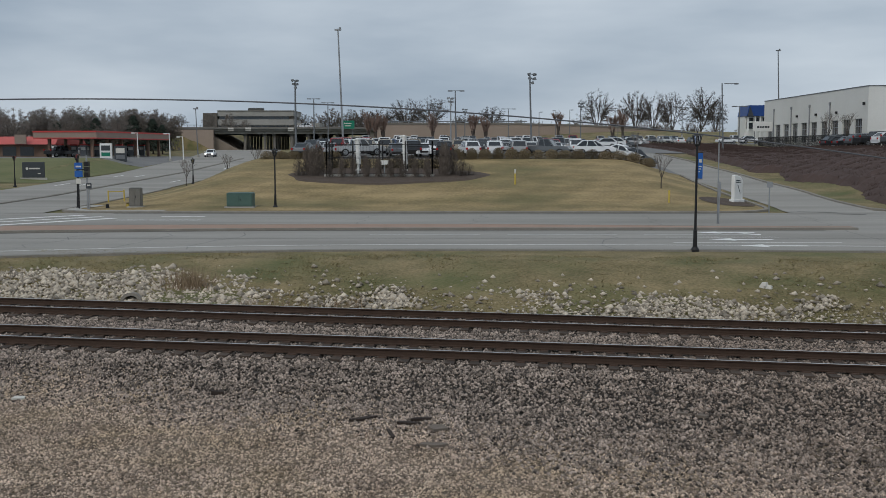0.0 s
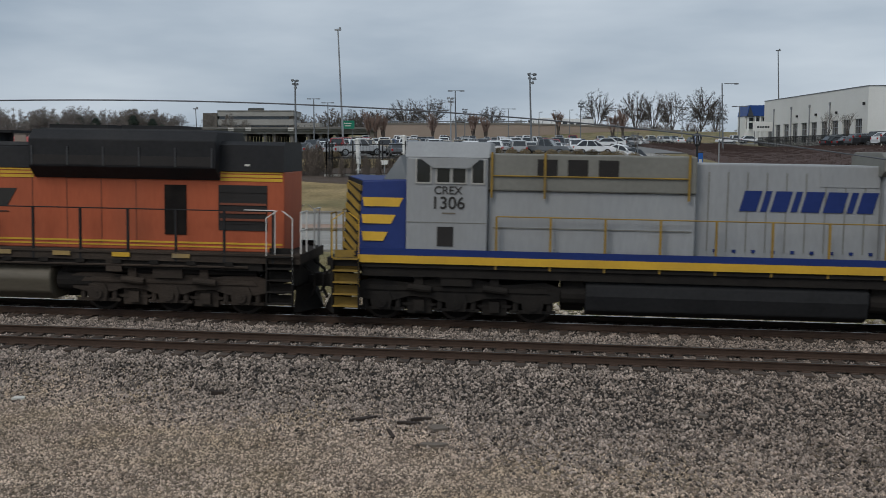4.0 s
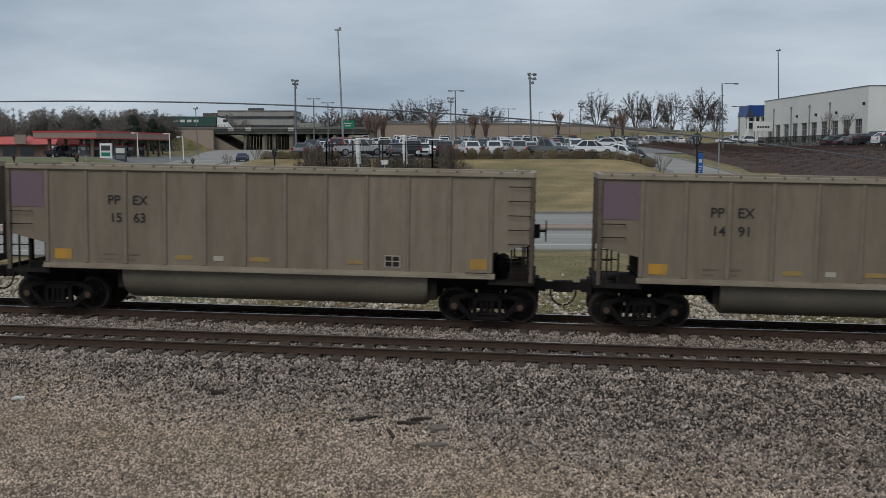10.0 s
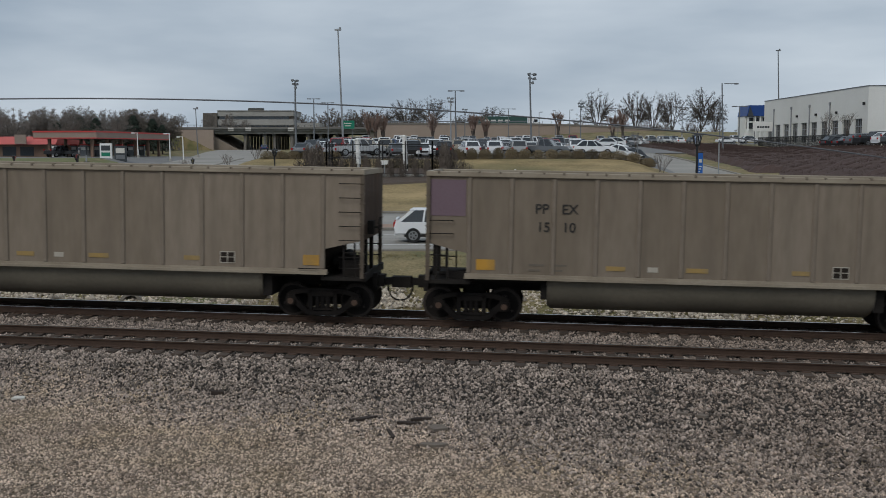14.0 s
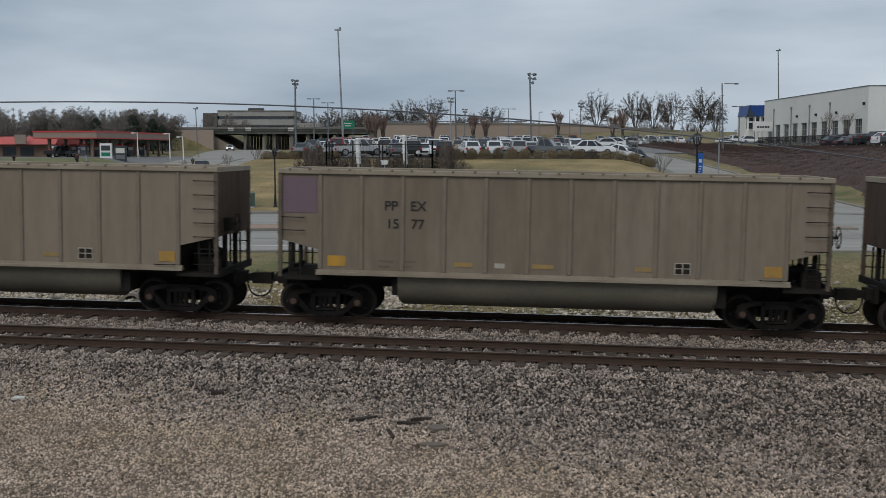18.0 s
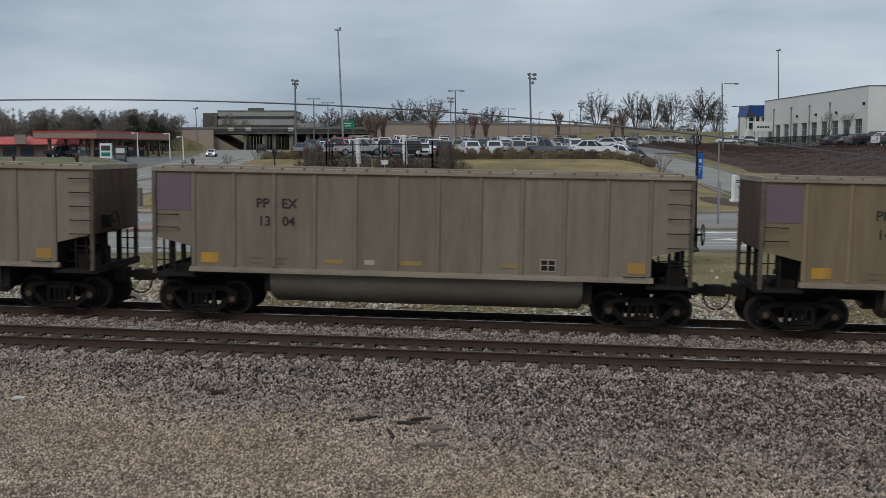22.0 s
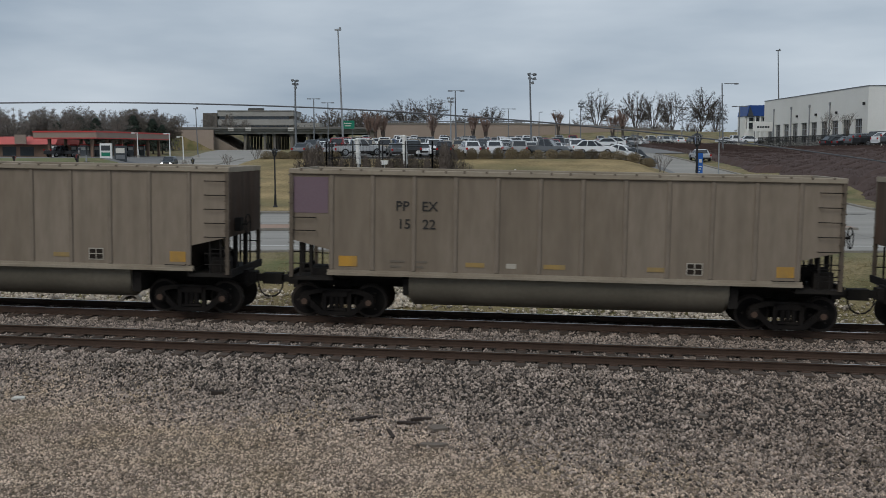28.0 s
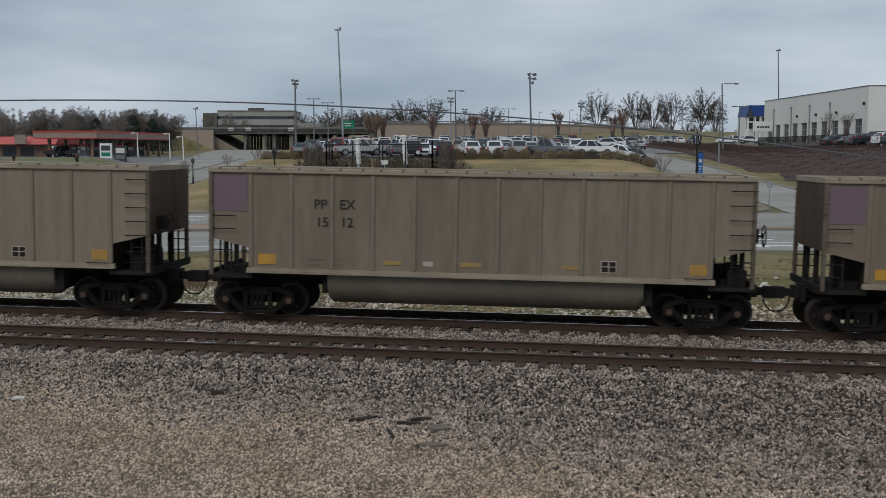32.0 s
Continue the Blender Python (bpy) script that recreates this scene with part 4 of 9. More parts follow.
# one wagon wears a golden coat of dust, and the first two are paler than the rest
for index, coat in ((14, CAR_GOLD), (0, CAR_PALE), (1, CAR_PALE)):
    shared = {}
    for o in TRAIN[index][0].children:
        if o.name.split(".")[0] in ("side_sheet", "rib"):
            if o.data not in shared:
                shared[o.data] = o.data.copy()
                shared[o.data].materials[0] = coat
            o.data = shared[o.data]
for i, (ob, s) in enumerate(TRAIN):
    for o in ob.children_recursive:
        if o.name.split(".")[0] == "wheelset" and o not in WHEELS[(round(o.location.x, 3), 0.457)]:
            WHEELS[(round(o.location.x, 3), 0.457)].append(o)


# ---- locomotives ----
def loco_bogie_data(m):
    d = {"wheels": wheelset_data(0.533)}
    k = Mesh()
    out = [(-2.80, 1.02), (-2.76, 0.66), (-2.42, 0.58), (-1.68, 0.58), (-1.30, 0.70), (-0.75, 0.68), (-0.40, 0.56), (0.40, 0.56), (0.75, 0.68), (1.30, 0.70), (1.68, 0.58), (2.42, 0.58), (2.76, 0.66), (2.80, 1.02), (2.35, 1.16), (1.25, 1.06), (0.55, 1.20), (-0.55, 1.20), (-1.25, 1.06), (-2.35, 1.16)]
    k.prism(out, "y", -1.26, -1.04)
    k.prism([(-2.5, 0.86), (2.5, 0.86), (2.4, 0.98), (-2.4, 0.98)], "y", -1.30, -1.26)
    for x in (-2.05, 0.0, 2.05):
        k.prism([(x - 0.30, 0.60), (x - 0.24, 0.32), (x + 0.24, 0.32), (x + 0.30, 0.60), (x + 0.22, 0.80), (x - 0.22, 0.80)], "y", -1.31, -1.04)
        k.cyl((x, -1.37, 0.533), (x, -1.30, 0.533), 0.16, 0.13, n=14)
        k.cyl((x, -1.385, 0.533), (x, -1.37, 0.533), 0.07, n=8)
        for dx in (-0.45, 0.45):
            k.cyl((x + dx, -1.15, 0.36), (x + dx, -1.15, 0.70), 0.085, n=8)
        k.box(x - 0.62, -1.20, 0.30, x + 0.62, -1.08, 0.38)
    for x in (-1.02, 1.02):
        k.cyl((x - 0.30, -1.34, 0.96), (x + 0.34, -1.34, 0.90), 0.10, n=10)
        k.box(x - 0.12, -1.36, 0.84, x + 0.12, -1.24, 1.30)
        k.prism([(x - 0.5, 0.50), (x - 0.42, 0.42), (x + 0.42, 0.42), (x + 0.5, 0.50)], "y", -1.14, -1.06)
    for x in (-1.02, 1.02):
        k.box(x - 0.34, -1.12, 0.22, x + 0.34, -0.98, 0.66).box(x - 0.14, -1.24, 0.30, x + 0.14, -1.10, 0.60)
    k.box(-0.42, -1.40, 1.02, 0.42, -1.24, 1.30).box(-2.6, -1.25, 1.22, -1.6, -1.15, 1.36).box(1.5, -1.25, 1.22, 2.5, -1.15, 1.36)
    d["frame"] = k.data("side_frame", m)
    d["bolster"] = Mesh().box(-2.6, -0.60, 0.24, 2.6, 0.60, 0.70).box(-2.4, -0.95, 0.6, 2.4, 0.95, 1.05).cyl((0, 0, 1.0), (0, 0, 1.4), 0.5, n=14).data("bogie", STEEL_D)
    return d


def louvres(k, x0, x1, z0, z1, y, n, mat_k=0):
    for i in range(n):
        z = z0 + (z1 - z0) * (i + 0.5) / n
        k.box(x0, y - 0.02, z - 0.012, x1, y, z + 0.012, mat_k)


def steps_and_gear(loco, x_front, x_rear, tread, bright):
    """Step wells, plough, couplers and hoses at both ends."""
    for x, s in ((x_front, -1), (x_rear, 1)):
        for side in (-1, 1):
            a = x - s * 0.05
            well = Mesh().box(a - 0.37, side * 1.5 - 0.14, 0.35, a - 0.34, side * 1.5 + 0.06, 1.72).box(a + 0.34, side * 1.5 - 0.14, 0.35, a + 0.37, side * 1.5 + 0.06, 1.72).part("step_well", loco, STEEL_D, label="steel steps up to the walkway")
            for i in range(5):
                z = 0.40 + 0.32 * i
                Mesh().box(a - 0.34, side * 1.50 - 0.14, z, a + 0.34, side * 1.50 + 0.06, z + 0.04).part("tread", well, bright)
                Mesh().box(a - 0.34, side * 1.36 - 0.012, z, a + 0.34, side * 1.36 + 0.012, z + 0.24).part("riser", well, tread)
            for dx in (-0.36, 0.36):
                Mesh().pipe([(a + dx, side * 1.62, 0.95), (a + dx, side * 1.62, 2.75), (a + dx * 0.2, side * 1.58, 2.95)], 0.014, 6).part("grab_rail", loco, L_RAIL_W if bright is STEEL_D else L_YELLOW)
        k = Mesh()
        k.box(min(x + s * 0.28, x + s * 0.42), -1.35, 0.9, max(x + s * 0.28, x + s * 0.42), 1.35, 1.7)
        k.part("pilot_plate", loco, STEEL_D)
        k = Mesh().hull([(x + s * 0.30, -1.4, 0.16), (x + s * 0.85, 0, 0.13), (x + s * 0.30, 1.4, 0.16), (x + s * 0.22, 0, 0.16)], [(x + s * 0.34, -1.3, 0.85), (x + s * 0.50, 0, 0.80), (x + s * 0.34, 1.3, 0.85), (x + s * 0.24, 0, 0.85)])
        k.part("snow_plough", loco, STEEL_D)
        k = Mesh().box(min(x + s * 0.4, x + s * 0.9), -0.12, 0.84, max(x + s * 0.4, x + s * 0.9), 0.12, 1.06).box(min(x + s * 0.85, x + s * 1.12), -0.18, 0.76, max(x + s * 0.85, x + s * 1.12), 0.18, 1.12)
        k.part("coupler", loco, STEEL_D)
        for y in (-0.75, -0.6, 0.6, 0.75):
            Mesh().pipe([(x + s * 0.42, y, 1.4), (x + s * 0.72, y, 1.15), (x + s * 0.74, y, 0.75), (x + s * 0.62, y, 0.5)], 0.03, 6).part("air_hose", loco, STEEL_D)


def side_rail(loco, x0, x1, n, material, z0=1.75, z1=2.92, y=-1.50):
    for side in (1, -1):
        yy = y * side
        Mesh().pipe([(x0, yy, z1), (x1, yy, z1)], 0.017, 6).part("handrail", loco, material)
        for i in range(n + 1):
            x = x0 + (x1 - x0) * i / n
            Mesh().box(x - 0.03, yy - 0.03, z0 - 0.25, x + 0.03, yy + 0.03, z1).part("stanchion", loco, material)


def end_rail(loco, x, material):
    for y in (-1.2, -0.5, 0.5, 1.2):
        Mesh().box(x - 0.018, y - 0.018, 1.75, x + 0.018, y + 0.018, 2.9).part("stanchion", loco, material)
    Mesh().pipe([(x, -1.3, 2.9), (x, -0.5, 2.9)], 0.02, 6).pipe([(x, 0.5, 2.9), (x, 1.3, 2.9)], 0.02, 6).pipe([(x, -1.3, 2.4), (x, -0.5, 2.4)], 0.02, 6).part("handrail", loco, material)


def lead_locomotive():
    """Orange and black, nose at x = 0."""
    o = empty("locomotive", label="orange and black diesel locomotive with yellow stripes, leading", category="locomotive", group="locomotives of the coal train")
    # frame and walkway
    Mesh().box(-0.55, -1.52, 1.50, 21.65, 1.52, 1.74).box(-0.55, -1.56, 1.70, 21.65, 1.56, 1.76).part("walkway", o, L_TRUCK)
    k = Mesh().box(0.9, -1.45, 1.28, 20.6, 1.45, 1.50).box(6.2, -1.5, 1.1, 8.4, -1.2, 1.5)
    for i in range(12):
        k.box(8.0 + 1.05 * i, -1.56, 1.42, 8.25 + 1.05 * i, -1.50, 1.52)
    k.part("underframe", o, STEEL_D)
    # nose
    k = Mesh().hull([(0.0, -0.95, 1.76), (0.60, -1.48, 1.76), (2.0, -1.50, 1.76), (2.0, 1.50, 1.76), (0.60, 1.48, 1.76), (0.0, 0.95, 1.76)],
                    [(0.10, -0.90, 3.98), (0.62, -1.42, 3.86), (2.0, -1.45, 3.86), (2.0, 1.45, 3.86), (0.62, 1.42, 3.86), (0.10, 0.90, 3.98)])
    bevelled(k.part("nose", o, L_ORANGE, label="orange wide nose"), 0.04)
    k = Mesh().hull([(0.16, -0.86, 3.97), (0.66, -1.38, 3.85), (1.92, -1.40, 3.85), (1.92, 1.40, 3.85), (0.66, 1.38, 3.85), (0.16, 0.86, 3.97)],
                    [(0.22, -0.55, 4.13), (0.70, -0.75, 4.15), (1.92, -0.85, 4.16), (1.92, 0.85, 4.16), (0.70, 0.75, 4.15), (0.22, 0.55, 4.13)])
    k.part("nose_top", o, L_BLACK, label="black anti-glare top of the nose")
    Mesh().box(0.595, -1.492, 1.90, 0.625, -1.44, 3.84).part("nose_seam", o, L_ORANGE_DK)
    Mesh().pipe([(1.75, -1.515, 2.00), (2.02, -1.515, 2.55), (2.10, -1.515, 2.66), (4.05, -1.515, 2.66)], 0.014, 5).part("panel_seam", o, L_ORANGE_DK)
    # cab
    k = Mesh().prism([(-1.50, 1.76), (1.50, 1.76), (1.50, 4.56), (-1.50, 4.56)], "x", 1.92, 4.12)
    bevelled(k.part("cab", o, L_ORANGE, label="orange driver's cab"), 0.04)
    k = Mesh().prism([(-1.56, 4.56), (1.56, 4.56), (1.22, 4.94), (0.5, 5.02), (-0.5, 5.02), (-1.22, 4.94)], "x", 1.88, 4.22)
    k.part("cab_roof", o, mat("bright_orange_roof", (0.62, 0.165, 0.058), (0.72, 0.21, 0.08), 0.45), label="bright orange faceted cab roof")
    Mesh().box(2.02, -1.62, 4.50, 4.05, -1.52, 4.56).part("sun_visor", o, L_ORANGE)
    for i, (a, b) in enumerate(((2.10, 2.42), (2.52, 2.95), (3.02, 3.45), (3.62, 3.92))):
        k = Mesh().box(a, -1.525, 3.94, b, -1.505, 4.47)
        pane = k.part("cab_window", o, L_GLASS, label="dark cab side window")
        Mesh().box(a - 0.035, -1.520, 3.90, a, -1.500, 4.5).box(b, -1.520, 3.90, b + 0.035, -1.500, 4.5).part("window_frame", pane, L_TRIM)
    Mesh().box(2.06, -1.54, 3.86, 3.98, -1.50, 3.92).part("window_ledge", o, L_ORANGE)
    for y in (-0.68, 0.68):
        Mesh().hull([(1.915, y - 0.5, 4.05), (1.915, y + 0.5, 4.05), (1.90, y + 0.5, 4.5), (1.90, y - 0.5, 4.5)], [(1.93, y - 0.5, 4.05), (1.93, y + 0.5, 4.05), (1.93, y + 0.5, 4.5), (1.93, y - 0.5, 4.5)]).part("windscreen", o, L_GLASS)
    Mesh().box(1.78, -0.3, 4.62, 2.0, 0.3, 4.98).part("number_box", o, L_BLACK)
    for y in (-0.16, 0.16):
        Mesh().cyl((1.76, y, 4.8), (1.8, y, 4.8), 0.1, n=12).part("headlight", o, LABEL_W)
    # equipment cabinets behind the cab, full width
    k = Mesh().box(4.12, -1.48, 1.76, 8.22, 1.48, 3.98)
    bevelled(k.part("cabinet", o, L_ORANGE, label="orange electrical cabinet"), 0.03)
    # flat panels; the dark orange paints in the shade of a recess
    for z0, z1, n in ((3.05, 3.62, 5), (2.25, 2.92, 6)):
        k = Mesh().box(4.42, -1.49, z0, 6.48, -1.478, z1)
        grille = k.part("cabinet_grille", o, L_ORANGE_DK, label="cabinet grille panel with recess shade in its dark orange")
        Mesh().box(4.36, -1.56, z1, 6.54, -1.478, z1 + 0.05).part("grille_hood", grille, L_ORANGE)
        Mesh().box(4.36, -1.52, z0 - 0.05, 6.54, -1.478, z0).part("grille_sill", grille, L_ORANGE)
        for x in (4.38, 6.48):
            Mesh().box(x - 0.02, -1.53, z0, x + 0.04, -1.478, z1).part("grille_jamb", grille, L_ORANGE)
    Mesh().box(6.66, -1.50, 3.02, 7.98, -1.482, 3.70).part("filter_grille", o, L_ORANGE_DK)
    Mesh().box(6.82, -1.512, 3.12, 7.84, -1.50, 3.62).part("filter_screen", o, L_GRILLE)
    k = Mesh().box(2.35, -1.515, 2.30, 3.15, -1.505, 2.62)
    louvres(k, 2.75, 3.1, 2.3, 2.62, -1.51, 6)
    k.part("nose_vent", o, L_ORANGE_DK)
    # long hood
    k = Mesh().box(8.22, -1.05, 1.76, 21.1, 1.05, 3.98)
    bevelled(k.part("long_hood", o, L_ORANGE, label="orange engine hood"), 0.03)
    k = Mesh()
    for x in (8.9, 9.9, 10.9, 11.9, 12.9, 13.9, 14.9, 15.9, 16.9):
        k.box(x - 0.012, -1.062, 1.9, x + 0.012, -1.05, 3.9)
    k.part("hood_door_seams", o, L_ORANGE_DK)
    k = Mesh().prism([(-1.46, 3.98), (1.46, 3.98), (1.30, 4.84), (1.0, 4.95), (-1.0, 4.95), (-1.30, 4.84)], "x", 4.12, 8.3)
    bevelled(k.part("cabinet_top", o, L_BLACK, label="black hood top"), 0.03)
    Mesh().box(5.6, -1.36, 4.05, 6.9, -1.30, 4.78).part("roof_hatch", o, L_BLACK)
    k = Mesh().prism([(-1.08, 3.98), (1.08, 3.98), (1.02, 4.55), (0.8, 4.66), (-0.8, 4.66), (-1.02, 4.55)], "x", 8.3, 14.0)
    k.part("hood_top", o, L_BLACK, label="black hood top")
    Mesh().box(9.4, -0.95, 4.60, 13.8, 0.95, 4.70).part("hood_roof", o, L_ROOF)
    Mesh().box(8.3, -1.2, 4.66, 9.4, 1.2, 4.98).part("hood_hatch", o, L_BLACK)
    # dynamic brake and radiator section, wider at the top
    k = Mesh().prism([(-1.10, 3.72), (1.10, 3.72), (1.48, 4.05), (1.48, 4.80), (1.20, 5.06), (-1.20, 5.06), (-1.48, 4.80), (-1.48, 4.05)], "x", 14.0, 19.3)
    bevelled(k.part("radiator_housing", o, L_BLACK, label="black flared radiator housing"), 0.03)
    screen = Mesh().box(14.1, -1.495, 4.10, 19.2, -1.478, 4.36).part("radiator_screen", o, L_GRILLE)
    for i in range(6):
        Mesh().box(14.1 + 1.016 * i, -1.51, 4.08, 14.14 + 1.016 * i, -1.478, 4.60).part("screen_rib", screen, L_ROOF)
    Mesh().box(14.2, -1.15, 5.06, 19.0, 1.15, 5.10).part("radiator_roof", o, L_ROOF)
    for x in (15.2, 17.3):
        Mesh().box(x - 0.85, -0.9, 5.10, x + 0.85, 0.9, 5.20).part("radiator_fan", o, L_BLACK)
    k = Mesh().prism([(-1.1, 3.98), (1.1, 3.98), (1.05, 4.7), (0.85, 4.8), (-0.85, 4.8), (-1.05, 4.7)], "x", 19.3, 21.1)
    k.part("rear_hood_top", o, L_BLACK)
    Mesh().cyl((12.6, 0, 4.66), (12.6, 0, 5.0), 0.22, n=12).box(12.0, -0.6, 4.95, 13.1, 0.6, 5.02).part("exhaust_stack", o, L_BLACK)
    Mesh().box(17.72, -1.075, 2.20, 18.34, -1.05, 3.58).part("hood_door", o, STEEL_T, label="dark open grille door")
    k = Mesh().box(19.25, -1.075, 2.35, 20.62, -1.05, 3.60)
    louvres(k, 19.25, 20.62, 2.4, 3.55, -1.07, 4)
    k.part("intake_screen", o, L_GRILLE)
    for z in (2.62, 2.82, 3.05):
        Mesh().box(19.3, -1.10, z, 20.6, -1.08, z + 0.06).part("intake_bar", o, L_ORANGE_DK)
    # yellow striping
    for z0, z1 in ((3.71, 3.79), (3.82, 3.89), (3.92, 3.965)):
        for a, b, y in ((4.20, 8.22, -1.486), (8.24, 13.95, -1.058), (19.32, 21.05, -1.058)):
            if y > -1.2 or z0 > 3.75:
                Mesh().box(a, y - 0.008, z0, b, y + 0.012, z1).part("stripe", o, L_YELLOW, label="yellow stripe")
    for z0, z1 in ((1.86, 1.90), (1.96, 2.01)):
        for a, b, y in ((0.35, 4.1, -1.502), (8.24, 21.05, -1.058)):
            Mesh().box(a, y - 0.008, z0, b, y + 0.012, z1).part("stripe", o, L_YELLOW, label="yellow stripe")
    # the railway's emblem as plain slanted shapes, with a wedge under it
    for i, (a, b) in enumerate(((8.75, 9.85), (9.98, 11.15), (11.22, 12.15), (12.28, 13.35))):
        k = Mesh().prism([(a, 2.90), (b - 0.20, 2.90), (b + 0.10, 3.40), (a + 0.30, 3.40)], "y", -1.068, -1.052)
        k.part("emblem_shape", o, INK, label="plain black slanted emblem shape")
    Mesh().prism([(8.45, 2.56), (9.9, 2.58), (13.2, 2.74), (13.2, 2.76), (8.6, 2.78)], "y", -1.068, -1.052).part("emblem_wedge", o, INK)
    Mesh().prism([(0.30, 2.82), (0.75, 2.85), (0.95, 3.05), (0.45, 3.05)], "y", -1.475, -1.45).part("emblem_shape", o, INK)
    stencil(o, "9139", 2.95, 3.20, 0.60, -1.512, L_FADED)
    for x in (7.9, 9.6, 11.3, 13.0, 14.7, 16.4, 18.1):
        Mesh().box(x, -1.575, 1.60, x + 0.5, -1.555, 1.72).part("sill_mark", o, L_YELLOW if x in (11.3, 16.4) else CAR_AMBER)
    for x in (5.0, 9.0, 10.4, 11.6, 12.8, 20.0):
        Mesh().box(x, -1.09 if x > 8 else -1.40, 4.06, x + 0.14, -1.06 if x > 8 else -1.30, 4.18).part("small_plate", o, LABEL_W)
    for x in (5.0, 16.2):
        Mesh().box(x, -1.52, 1.18, x + 0.45, -1.46, 1.52).part("jack_pad", o, L_TRUCK, label="dusty jacking pad")
    Mesh().pipe([(0.9, -1.50, 1.38), (6.6, -1.50, 1.34), (14.8, -1.50, 1.36), (20.2, -1.50, 1.38)], 0.035, 6).part("air_line", o, L_TRUCK)
    for x in (5.72, 14.68):
        Mesh().cyl((x, -1.0, 0.86), (x + 1.0, -1.0, 0.86), 0.30, n=14).box(x + 0.1, -1.2, 1.0, x + 0.9, 0.9, 1.45).box(x + 0.05, -0.7, 0.36, x + 0.95, 0.9, 1.0).part("air_reservoir", o, STEEL_D)
    # fuel tank
    out = [(-1.40, 1.10), (-1.46, 0.90), (-1.36, 0.52), (-1.05, 0.30), (1.05, 0.30), (1.36, 0.52), (1.46, 0.90), (1.40, 1.10), (1.2, 1.30), (-1.2, 1.30)]
    bevelled(Mesh().prism(out, "x", 6.85, 14.55).part("fuel_tank", o, L_TANK, label="dusty tan fuel tank", smooth=True), 0.05)
    Mesh().cyl((15.0, -1.25, 1.2), (20.4, -1.25, 1.2), 0.09, n=8).part("air_pipe", o, STEEL_T)
    steps_and_gear(o, 0.05, 21.15, STEEL_D, STEEL_D)
    side_rail(o, 8.7, 20.9, 9, L_BLACK)
    for y in (-1.5,):
        Mesh().pipe([(20.95, y, 1.75), (20.95, y, 2.95), (20.1, y, 2.95)], 0.015, 6).part("grab_rail", o, L_RAIL_W)
    end_rail(o, -0.5, L_YELLOW_D)
    end_rail(o, 21.6, L_RAIL_W)
    d = loco_bogie_data(L_TRUCK)
    for x in (3.05, 17.90):
        truck_parts(o, x, (-2.05, 0.0, 2.05), 0.533, None, 2.7, d)
    return o


